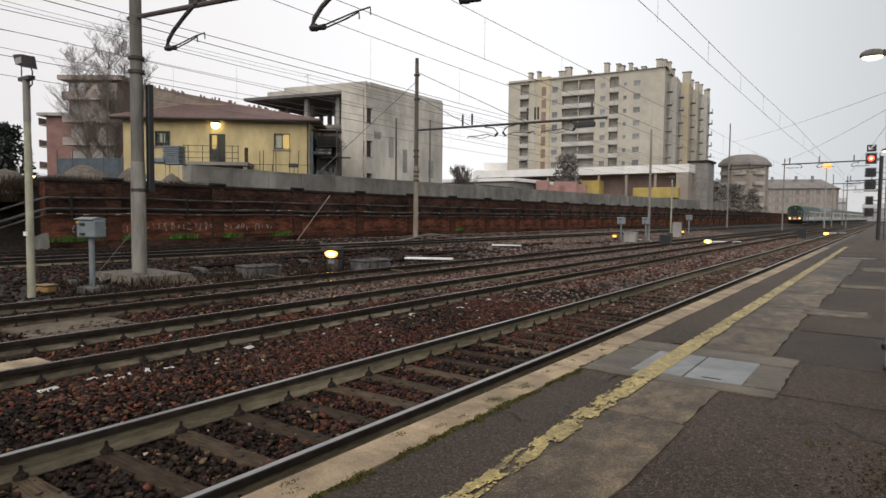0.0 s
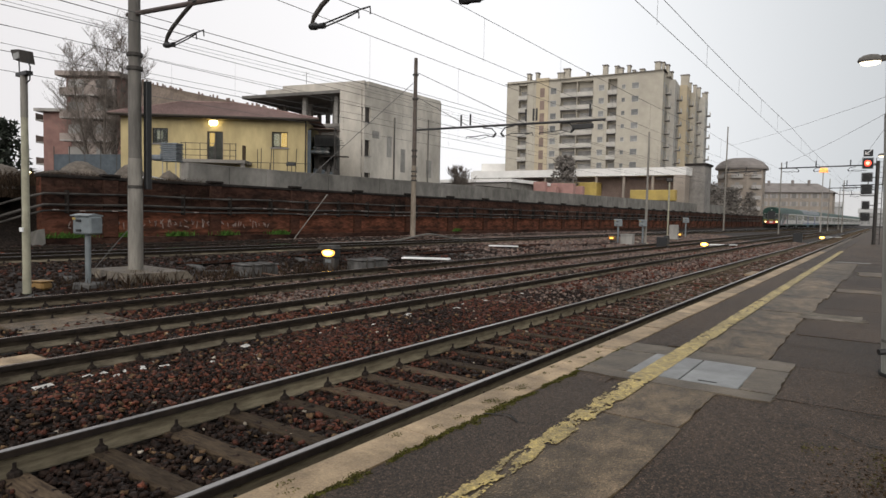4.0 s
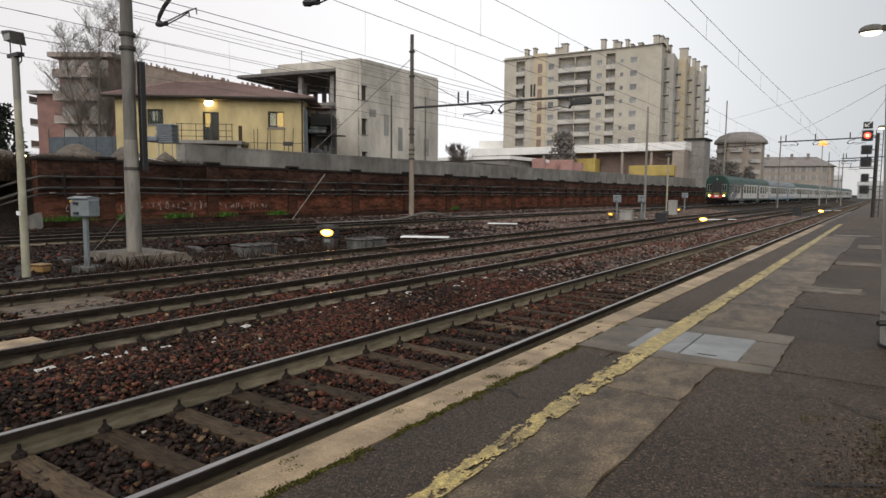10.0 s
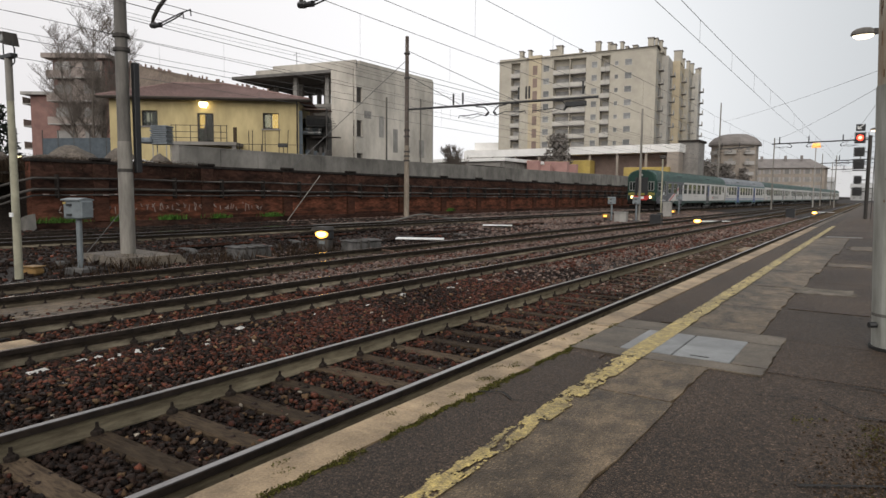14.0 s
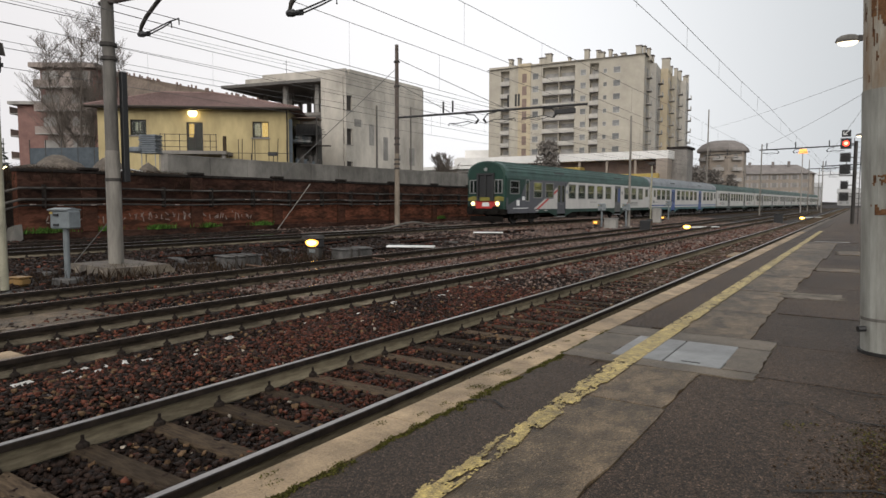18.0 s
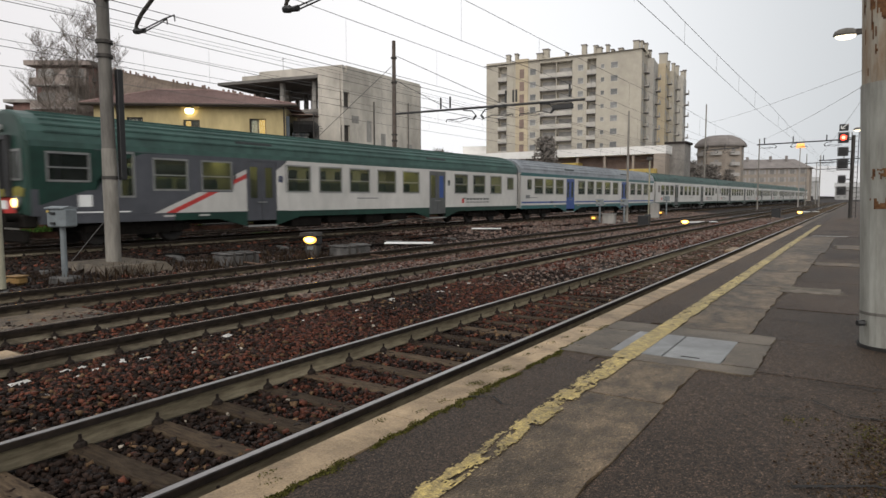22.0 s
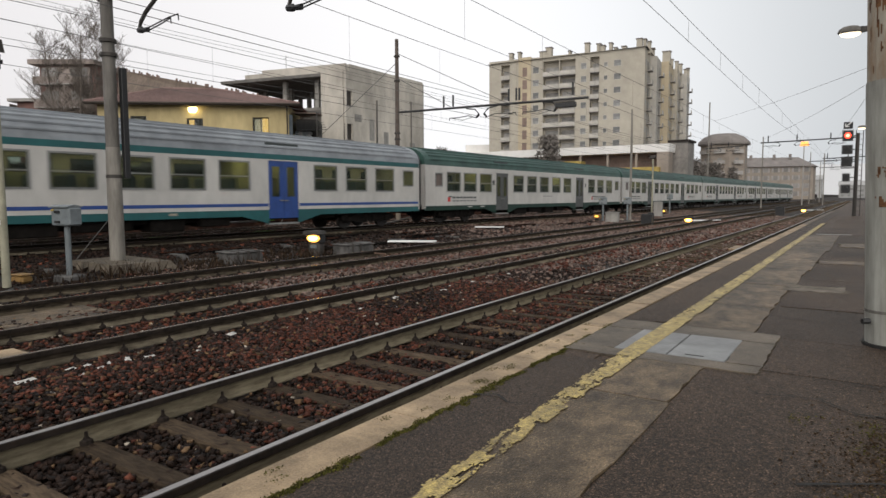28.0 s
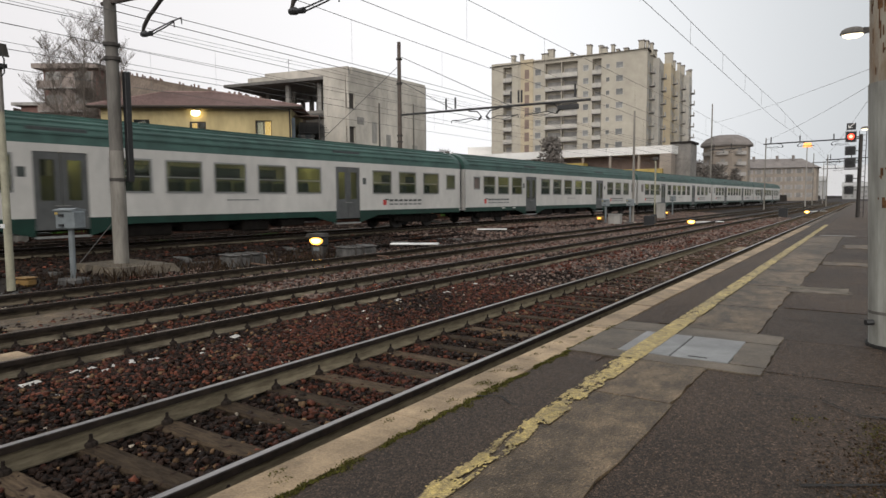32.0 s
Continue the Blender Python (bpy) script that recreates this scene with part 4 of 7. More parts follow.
def build_yellow_house():
    h = thing("yellow_house", "yellow rendered house with red tiled hip roof and lit window", "house", pose(*HOUSE))
    X0, X1, DEEP = 0.64, 15.58, 7.0
    holes = [(3.11, 4.37, 4.46, 5.71), (7.47, 8.77, 3.2, 5.55), (12.68, 13.99, 4.38, 5.67)]
    front = pierced(X1 - X0, 0, 6.62, 0.3, [(a - X0, b - X0, c, d) for a, b, c, d in holes])
    front.v = [(x + X0, y, z) for x, y, z in front.v]
    part("wall", front, M["yellow_render"], h)
    part("wall", B(X1 - 0.3, X1, 0.3, DEEP, 0, 6.62), M["yellow_render"], h)
    part("wall", B(X0, X0 + 0.3, 0.3, DEEP, 0, 6.62), M["yellow_render"], h)
    part("wall", B(X0 + 0.3, X1 - 0.3, DEEP - 0.3, DEEP, 0, 6.62), M["yellow_render"], h)
    part("floor", B(X0 + 0.3, X1 - 0.3, 0.3, DEEP - 0.3, 3.0, 3.15), M["shade_concrete"], h)
    part("room_wall", B(X0 + 0.3, X1 - 0.3, 3.6, 3.7, 3.15, 6.6), M["inside_wall"], h)
    # hip roof: slopes, then rounded tile courses running down the front slope
    R0, R1, RY, EZ, RZ = 4.3, 8.9, 4.0, 6.7, 8.5
    E0, E1, F0, F1 = 0.0, 16.56, -0.8, DEEP + 0.8
    s = Shape()
    s.add([(E0, F0, EZ), (E1, F0, EZ), (E1, F1, EZ), (E0, F1, EZ), (R0, RY, RZ), (R1, RY, RZ)],
          [(0, 1, 5, 4), (1, 2, 5), (2, 3, 4, 5), (3, 0, 4), (3, 2, 1, 0)])
    roof = part("roof", s, M["roof_tile"], h)
    s = Shape()
    n = 74
    for i in range(1, n):
        x = E0 + (E1 - E0) * i / n
        k = min(1.0, (x - E0) / (R0 - E0), (E1 - x) / (E1 - R1))
        s.tube([(x, F0 - 0.03, EZ + 0.02), (x, F0 + (RY - F0) * k, EZ + 0.03 + (RZ - EZ) * k)], 0.055, 5)
    tagged(part("roof_tiling", s, M["roof_tile"], roof), kind="stuff")
    s = Shape()
    s.tube([(E0, F0, EZ + 0.04), (R0, RY, RZ + 0.05)], 0.09, 6).tube([(R0, RY, RZ + 0.05), (R1, RY, RZ + 0.05)], 0.09, 6).tube([(R1, RY, RZ + 0.05), (E1, F0, EZ + 0.04)], 0.09, 6)
    part("ridge", s, M["roof_tile"], roof)
    part("gutter", T([(E0 - 0.05, F0 - 0.08, EZ - 0.06), (E1 + 0.05, F0 - 0.08, EZ - 0.06)], 0.08, 8), M["eave"], roof)
    part("eave", B(E0, E1, F0 - 0.02, F0 + 0.06, EZ - 0.2, EZ - 0.004), M["eave"], roof)
    part("eave_soffit", B(E0 + 0.05, E1 - 0.05, F0 + 0.06, 0.0, EZ - 0.1, EZ - 0.05), M["eave"], roof)
    part("downpipe", T([(X1 - 0.12, -0.09, 0), (X1 - 0.12, -0.09, 6.4), (X1 - 0.1, F0, 6.62)], 0.055, 8), M["eave"], h)
    for k, (x0, x1, z0, z1) in enumerate(holes):
        if k == 1:
            d = part("door", pierced_frame(x0, x1, z0, z1, 0.1, 0.08, 1), M["win_frame"], h, "glazed double door", m=pose(0, 0.1, 0))
            part("pane", B(x0 + 0.08, (x0 + x1) / 2, 0.03, 0.04, z0 + 0.1, z1 - 0.1), M["pane"], d)
            part("pane", B((x0 + x1) / 2, x1 - 0.08, 0.03, 0.04, z0 + 0.1, z1 - 0.1), M["pane"], d)
        else:
            window_set(h, x0, x1, z0, z1, M["win_frame"], M["pane"], bars=1)
            part("window_sill", B(x0 - 0.12, x1 + 0.12, -0.1, 0.1, z0 - 0.1, z0 - 0.004), M["shade_concrete"], h)
    part("lit_room", B(13.38, 13.97, 0.5, 0.55, 4.4, 5.65), M["room_glow"], h, "warmly lit room behind the window")
    part("lit_room", B(7.55, 8.0, 0.5, 0.55, 4.4, 5.5), M["room_glow"], h)
    part("dim_room", B(3.2, 3.6, 0.9, 0.95, 4.9, 5.6), M["room_dim"], h)
    part("dim_room", B(12.7, 13.3, 0.9, 0.95, 4.6, 5.6), M["room_dim"], h)
    # the lean-to against the far gable: patched sheets and stored bundles
    part("corner_panel", B(X1 + 0.02, X1 + 0.3, -0.02, 0.1, 0, 5.9), M["fence_blue"], h, "blue-grey corner sheet")
    part("shed_wall", B(X1 + 0.3, X1 + 2.1, 2.2, 6.0, 0, 5.8), M["mast_dark"], h, "dark lean-to against the gable")
    part("shed_awning", Shape().prism([(1.1, 6.15), (5.4, 6.5), (5.4, 6.57), (1.1, 6.22)], X1 + 0.05, X1 + 2.2, "x"), M["roof_dark"], h, "rusty brown sheet awning")
    for i in range(4):
        part("shed_awning", Shape().prism([(0.7 - 0.1 * i, 5.35 - 0.21 * i), (4.2, 5.75 - 0.21 * i), (4.2, 5.8 - 0.21 * i), (0.7 - 0.1 * i, 5.4 - 0.21 * i)], X1 + 0.25 + 0.1 * i, X1 + 2.35 + 0.13 * i, "x"), M["black"], h)
    part("shed_awning", Shape().prism([(0.2, 3.75), (4.0, 4.05), (4.0, 4.15), (0.2, 3.85)], X1 + 1.0, X1 + 3.1, "x"), M["coping"], h)
    r = random.Random(21)
    for i in range(12):
        x, z, w = X1 + 0.5 + 0.2 * (i % 6) + r.uniform(-0.1, 0.1), 4.2 + 0.32 * (i // 6), r.uniform(0.2, 0.42)
        part("wrapped_bale", B(x - w, x + w, 1.0, 1.7, z - 0.14, z + 0.2, 0.12), M["galv" if i % 3 else "pallet"], h)
    for i in range(9):
        x, z = X1 + 0.55 + 0.22 * i, r.uniform(2.5, 3.1)
        part("stored_crate", B(x - 0.16, x + 0.16, 0.9, 1.5, 0, z, 0.03), M[("fence_blue", "point_case", "mast_dark")[i % 3]], h)
    part("shed_post", T([(X1 + 2.2, 0.5, 0), (X1 + 2.2, 0.5, 6.2)], 0.06), M["mast_dark"], h)
    lamp = thing("wall_lamp", "lit yellow floodlight on the house wall", "lamp", h.matrix_basis @ pose(8.07, -0.12, 6.28))
    part("housing", B(-0.26, 0.26, -0.12, 0.12, 0.1, 0.26, 0.03), M["black"], lamp)
    part("glass", Shape().loft([[(a * math.cos(q), -0.16 + b * math.sin(q), z) for q in [i * math.pi / 8 for i in range(16)]] for z, a, b in ((0.11, 0.3, 0.14), (0.0, 0.36, 0.18), (-0.16, 0.33, 0.17), (-0.3, 0.2, 0.1))]), M["lamp_white"], lamp)
    # terrace with its rail in front of the door
    t = thing("terrace", "raised concrete terrace with steel railing", "terrace", pose(*HOUSE))
    part("slab", B(6.0, 11.1, -2.3, -0.02, 2.85, 3.1), M["shade_concrete"], t)
    part("support", B(6.1, 6.4, -2.1, -1.8, 0, 2.85), M["shade_concrete"], t)
    part("support", B(10.7, 11.0, -2.1, -1.8, 0, 2.85), M["shade_concrete"], t)
    for z in (3.4, 3.85, 4.35):
        part("rail", T([(6.15, -2.2, z), (10.4, -2.2, z)], 0.025, 6), M["mast_dark"], t)
    for x in (6.15, 6.5, 7.6, 8.7, 9.9, 10.35):
        part("post", T([(x, -2.2, 3.1), (x, -2.2, 4.4)], 0.03, 6), M["mast_dark"], t)
    part("end_post", B(10.85, 11.1, -2.25, -2.05, 3.1, 4.25, 0.02), M["sleeper"], t, "brown timber post")
    # a low rail and bare reinforcement rods standing beside it
    g = T([(0, 0, 0), (0.03, 0, 1.95)], 0.03, 5).mesh("steel_rod", M["mast_dark"])
    for i, x in enumerate((12.05, 12.3, 13.05, 13.3, 14.35, 15.0, 15.75)):
        tagged(part("steel_rod", g, None, m=pose(*HOUSE) @ pose(x, -2.2, 2.05 + 0.06 * (i % 3), 0, 1.5 * (i % 3 - 1))), "bare upright steel rod", "rod", "rods on the wall")
    lr = thing("low_railing", "low steel railing with a tub of plants", "railing", pose(*HOUSE))
    part("rail", T([(11.2, -2.2, 2.95), (16.3, -2.2, 2.95)], 0.025, 6), M["mast_dark"], lr)
    for x in (11.3, 13.0, 14.7, 16.2):
        part("post", T([(x, -2.2, 2.0), (x, -2.2, 2.97)], 0.03, 6), M["mast_dark"], lr)
    part("tub", B(14.3, 15.0, -2.4, -2.15, 2.75, 3.05, 0.03), M["black"], lr)
    part("base_wall", B(11.2, 16.5, -2.35, -2.05, 0, 2.05), M["shade_concrete"], lr)
    p = thing("pallet_stack", "stack of bluish grey plastic sheets on a trestle", "stack", pose(-42.5, 26.4, 4.6, 0, 0, 30))
    for i in range(9):
        part("sheet", B(-0.62 + 0.04 * (i % 3), 0.66 - 0.05 * (i % 2), -0.5, 0.5, 0.35 + i * 0.15, 0.35 + i * 0.15 + 0.12, 0.02), M["pallet"], p)
    for a, b in ((-0.5, -0.3), (-0.5, 0.3), (0.5, -0.3), (0.5, 0.3)):
        part("leg", T([(a, b, -2.2), (a, b, 0.36)], 0.04, 6), M["galv"], p)
    part("loose_sheet", B(-1.3, -0.4, -0.7, 0.3, 0.4, 0.8, 0.1), M["pallet"], p)


M["inside_wall"] = mat("plastered_room_wall", (0.5, 0.46, 0.38), (0.44, 0.4, 0.33), 0.9, 2, 0.05)
build_yellow_house()


def build_back_house():
    h = thing("brown_roofed_house", "house behind with broad brown tiled hip roof", "house", pose(-53.04, 28.32, 2.4, 0, 0, 24.6))
    part("wall", B(1.5, 11.0, 9.6, 19.0, 0, 7.0), M["yellow_render"], h)
    a, c, d, e = (-7.4, 13.2, 12.5), (11.6, 9.1, 8.3), (11.6, 19.5, 8.0), (-4.7, 9.1, 6.9)
    g = (-4.7, 19.5, 6.9)
    roof = Shape().add([a, c, d, e, g, (11.6, 9.1, 6.9), (11.6, 19.5, 6.9)], [(0, 3, 5, 1), (0, 1, 2), (0, 2, 6, 4), (0, 4, 3), (1, 5, 6, 2), (3, 4, 6, 5)])
    rf = part("roof", roof, M["roof_brown"], h)
    r = random.Random(14)
    for i in range(44):
        t = (i + r.uniform(0.1, 0.9)) / 44
        if r.random() < 0.3:
            continue
        p = [a[k] + (c[k] - a[k]) * t for k in range(3)]
        q = r.uniform(0.05, 0.1)
        part("ridge_tile", B(p[0] - q, p[0] + q, p[1] - 0.1, p[1] + 0.1, p[2] - 0.1, p[2] + r.uniform(0.12, 0.34), 0.03), M["roof_dark"], rf)


M["roof_brown"] = mat("brown_old_roof_tiles", (0.22, 0.175, 0.145), (0.15, 0.12, 0.1), 0.9, 3, 0.4, 14, big=0.25, stretch=(3, 1, 1), spec=0.1)
build_back_house()


# ---- unfinished grey building ----
def build_grey_building():
    """Origin at the corner by the railway; local x runs back along the open front, which stands a little askew."""
    g = thing("grey_building", "unfinished grey concrete building with open top floor", "building", pose(-42.9, 47.4, 2.4))
    TOP = 12.26
    holes = [(0.1, 0.95, 8.2, 9.7), (0.1, 0.95, 4.86, 6.45), (0.1, 0.95, 1.6, 3.2)]
    side = pierced(13.0, 0, 11.6, 0.35, [(a, b, c, d) for a, b, c, d in holes])
    side.v = [(-y, x, z) for x, y, z in side.v]
    part("wall", side, M["grey_render"], g, "blank stained side wall")
    part("parapet", B(-0.35, 0.0, 0.55, 13.0, 11.6, TOP), M["grey_render"], g)
    part("wall_edge", B(-0.4, 0.03, 13.0, 13.12, 0, TOP - 0.2), M["concrete"], g)
    for z0, z1 in ((8.2, 9.7), (4.86, 6.45), (1.6, 3.2)):
        # dark plate closes the opening in place of the shade inside
        w = part("window", B(-0.33, -0.25, 0.0, 1.0, z0, z1), M["win_frame"], g, "dark plate standing for the shade inside an empty window")
        part("window_sill", B(-0.25, 0.06, 0.0, 1.0, z0 - 0.08, z0 - 0.004), M["concrete"], w)
    turn = pose(0, 0, 0, 0, 0, 12.2)

    def front(name, shape, m, label=""):
        return part(name, shape, M[m], g, label, m=turn)
    # the front: a solid return at the corner, then the open floor under a wide slab
    front("front_wall", B(-2.86, -0.36, 0.0, 0.35, 0, 11.5), "grey_render")
    front("front_parapet", B(-9.9, -0.05, 0.02, 0.3, 11.5, TOP), "grey_render", "grey parapet along the roof edge")
    front("front_parapet", B(-12.3, -9.95, 0.3, 0.55, 11.5, 12.0), "grey_render")
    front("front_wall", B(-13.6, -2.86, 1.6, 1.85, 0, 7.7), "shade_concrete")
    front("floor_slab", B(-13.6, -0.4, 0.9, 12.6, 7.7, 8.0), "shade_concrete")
    # slab and beam are coloured dark for the shade on their underside
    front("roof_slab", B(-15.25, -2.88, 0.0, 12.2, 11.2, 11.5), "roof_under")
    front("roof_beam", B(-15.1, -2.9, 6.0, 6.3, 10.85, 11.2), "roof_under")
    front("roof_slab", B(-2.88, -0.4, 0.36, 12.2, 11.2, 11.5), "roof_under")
    # inner columns take the shaded tone, the front ones plain concrete
    col = B(-0.2, 0.2, -0.2, 0.2, 8.0, 11.2).mesh("column", M["shade_concrete"])
    for x in (-13.2, -9.8, -6.6, -3.4):
        for y in (5.0, 8.5, 11.8):
            part("column", col, None, g, m=turn @ pose(x, y, 0))
    for x in (-8.0, -4.1):
        front("column", B(x - 0.22, x + 0.22, 1.2, 1.6, 7.7, 11.2), "concrete", "pale front column")
    front("kerb_wall", B(-13.6, -2.9, 0.9, 1.2, 7.7, 8.3), "shade_concrete")
    part("wall", B(-12, -0.4, 12.6, 12.95, 0, 8.0), M["grey_render"], g)
    part("downpipe", T([(0.1, 4.6, 0), (0.1, 4.6, 9.2)], 0.09), M["mast_mid"], g)
    part("downpipe", T([(0.1, 10.6, 1.5), (0.1, 10.6, 9.8)], 0.07), M["mast_mid"], g)
    r = random.Random(2)
    for i in range(9):
        y0 = 1.2 + i * 1.15
        z0 = r.uniform(1, 7)
        part("render_patch", B(0.0, 0.012, y0, y0 + r.uniform(0.6, 1.1), z0, z0 + r.uniform(0.6, 3.2)), M["grey_render" if i % 2 else "concrete"], g)
    part("aerial", T([(-10.5, 2.0, 11.7), (-10.5, 2.0, 14.6)], 0.025, 5), M["mast_dark"], g)
    part("aerial_bar", T([(-11.0, 2.0, 14.3), (-10.0, 2.0, 14.45)], 0.015, 4), M["mast_dark"], g)


# darkest concrete: shade below the roof slab is in this colour
M["roof_under"] = mat("underside_shade_concrete", (0.17, 0.16, 0.15), (0.115, 0.108, 0.1), 0.9, 1.5, 0.2, 30, big=0.3, bigscale=0.3)
build_grey_building()


# ---- tower block ----
def build_tower():
    t = thing("tower_block", "tall beige apartment tower with loggias and chimneys", "apartment building", pose(-45.0, 154.7, 2.4, 0, 0, 187.9))
    # local x runs along the broad front, local -y is behind it; the front faces +y after the turn
    W, H, FP = 39.7, 34.6, 3.2
    def zf(i):
        return 0.9 + i * FP
    nf = 10
    # the recessed balcony bays of the broad front
    logs = [(34.0, 36.4), (20.9, 25.0), (16.7, 20.7), (10.8, 13.0)]
    cuts = sorted(logs)
    x = 0.0
    for a, b in cuts + [(W, W)]:
        part("wall", B(x, a, -16, 0, 0, H), M["tower"], t)
        x = b
    for a, b in cuts:
        part("recess_wall", B(a, b, -16, -1.6, 0, H), M["tower"], t)
        part("lintel", B(a, b, -1.6, 0, H - 1.2, H), M["tower"], t)
    part("stair_front", B(28.2, 31.5, -1, 0.25, 0, H + 0.3), M["tower_yellow"], t, "ochre stair front")
    part("corner_strip", B(32.2, 33.4, -1, 0.12, 0, H - 0.5), M["tower"], t)
    part("roof", Shape().add([(-0.5, 0.6, H), (W + 0.5, 0.6, H - 0.7), (W + 0.5, -16.5, H), (-0.5, -16.5, H), (3, -6, H + 1.3), (W - 3, -6, H + 0.8)], [(0, 1, 5, 4), (1, 2, 5), (2, 3, 4, 5), (3, 0, 4)]), M["fog_roof"], t)
    win = {}
    def pane(w, h):
        key = (w, h)
        if key not in win:
            win[key] = (B(-w / 2, w / 2, 0.0, 0.03, -h / 2, h / 2).mesh("window", M["pane_dark"]), pierced_frame(-w / 2 - 0.08, w / 2 + 0.08, -h / 2 - 0.08, h / 2 + 0.08, 0.09, 0.07, 0).mesh("window_frame", M["tower_pale"]))
        return win[key]
    def add_win(x, z, w, h):
        a, f = pane(w, h)
        o = part("window", a, None, t, m=pose(x, 0.01, z))
        part("window_frame", f, None, o)
    lg = {}
    for i in range(nf):
        z = zf(i)
        for a, b in cuts:
            w = b - a
            if w not in lg:
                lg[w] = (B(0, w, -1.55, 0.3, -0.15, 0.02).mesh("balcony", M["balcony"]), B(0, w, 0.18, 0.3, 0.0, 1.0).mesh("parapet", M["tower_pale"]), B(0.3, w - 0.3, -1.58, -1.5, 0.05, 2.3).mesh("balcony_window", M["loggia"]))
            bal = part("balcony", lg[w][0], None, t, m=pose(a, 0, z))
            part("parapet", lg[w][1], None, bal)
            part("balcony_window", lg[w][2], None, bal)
        add_win(26.9, z + 1.7, 1.5, 1.5)
        add_win(14.6, z + 1.7, 1.3, 1.4)
        add_win(9.2, z + 1.6, 0.8, 1.0)
        add_win(6.4, z + 1.7, 1.6, 1.4)
        add_win(33.1, z + 1.6, 0.7, 0.9)
        st = part("stair_window", B(29.2, 30.4, 0.26, 0.29, z + 0.3, z + 2.6), M["roof_dark"], t)
    # the long side: bays stepped outward to fit its outline in the camera's view
    def bay(y0, y1, x0, h, m, seed):
        part("side_wall", B(x0, 6, -y1, -y0, 0, h), M[m], t)
        r = random.Random(seed)
        ys = [y0 + (y1 - y0) * k for k in (0.2, 0.55, 0.85)]
        for i in range(nf):
            z = zf(i)
            for k, y in enumerate(ys):
                if k == 1:
                    bb = part("balcony", B(x0 - 1.1, x0, -y - 1.4, -y + 1.4, z - 0.15, z + 0.02), M["balcony"], t)
                    part("parapet", B(x0 - 1.1, x0 - 1.0, -y - 1.4, -y + 1.4, z, z + 0.95), M["tower_pale"], bb)
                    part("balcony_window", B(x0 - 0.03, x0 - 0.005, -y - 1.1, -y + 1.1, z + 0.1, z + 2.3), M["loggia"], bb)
                else:
                    part("window", B(x0 - 0.03, x0 - 0.004, -y - 0.6, -y + 0.6, z + 0.9, z + 2.3), M["pane_dark"], t)
    bay(0.01, 9, -0.02, H - 0.3, "tower", 1)
    bay(9, 18, -1.6, H - 0.6, "tower_pale", 2)
    bay(18, 28, -3.4, H - 0.4, "tower_yellow", 3)
    bay(28, 38, -4.6, H - 0.6, "tower", 4)
    bay(38, 47, -6.2, H - 0.3, "tower_pale", 5)
    r = random.Random(8)
    for x, y, w, h in ((34.2, -2, 0.9, 1.9), (31.9, -2, 0.7, 2.0), (25.4, -2, 1.9, 1.5), (24.0, -2, 1.5, 2.4), (18.6, -2, 0.5, 1.0), (14.2, -2, 1.1, 2.5), (11.3, -2, 0.9, 2.0),
                       (10.5, -2, 1.3, 1.5), (8.4, -2, 0.7, 1.9), (7.4, -3, 0.6, 0.9), (5.4, -3, 1.0, 1.0), (1.6, -2, 1.3, 2.2), (0.5, -3, 0.6, 2.2), (-0.2, -5, 0.8, 2.0), (0.4, -11, 1.2, 1.6), (0.0, -13, 0.8, 2.0),
                       (-2.6, -20, 2.0, 2.4), (-3.0, -25, 1.4, 1.2), (-3.9, -32, 0.8, 1.9), (-4.2, -36, 1.6, 1.9), (-5.6, -41, 1.0, 1.2), (-5.8, -45, 0.8, 2.2)):
        c = part("chimney", B(x - w / 2, x + w / 2, y - 0.8, y + 0.8, H - 0.8, H + h, 0.05), M["tower"], t)
        part("chimney_cap", B(x - w / 2 - 0.15, x + w / 2 + 0.15, y - 0.95, y + 0.95, H + h, H + h + 0.2), M["fog_roof"], c)


build_tower()


# ---- red brick flats and the bare tree before them ----
def build_brick_flats():
    f = thing("brick_flats", "muted red brick apartment house with pale balconies", "apartment building", pose(-91.8, 39.6, 2.4, 0, 0, 34))
    part("wall", B(2.2, 9.6, 0, 12, 0, 16.3), M["far_brick"], f)
    part("wall", B(-1.6, 2.2, 1, 12, 0, 11.8), M["far_brick"], f)
    part("bay", B(3.2, 9.0, -0.6, 0.0, 0, 16.0), M["far_grey"], f)
    part("roof", B(1.4, 10.0, -1.2, 12.5, 16.3, 16.9), M["far_grey"], f)
    part("roof", B(-2.4, 2.2, 0.2, 12.3, 11.8, 12.2), M["balcony"], f)
    for i in range(5):
        z = 1.8 + i * 2.95
        for x0, x1 in ((2.4, 5.4), (6.0, 9.2)):
            b = part("balcony", B(x0, x1, -1.9, -0.6, z, z + 0.16), M["balcony"], f)
            part("parapet", B(x0, x1, -1.9, -1.82, z + 0.16, z + 1.0), M["far_grey"], b)
            part("balcony_window", B(x0 + 0.5, x1 - 0.5, -0.64, -0.61, z + 0.2, z + 2.3), M["fog_window"], b)
        part("window", B(2.4, 3.0, -0.04, -0.005, z + 0.9, z + 2.3), M["fog_window"], f)
        if i < 4:
            b = part("balcony", B(-2.8, -1.6, 1.2, 6, z, z + 0.14), M["balcony"], f)
            part("railing", B(-2.8, -2.75, 1.2, 6, z + 0.14, z + 1.0), M["far_grey"], b)


build_brick_flats()


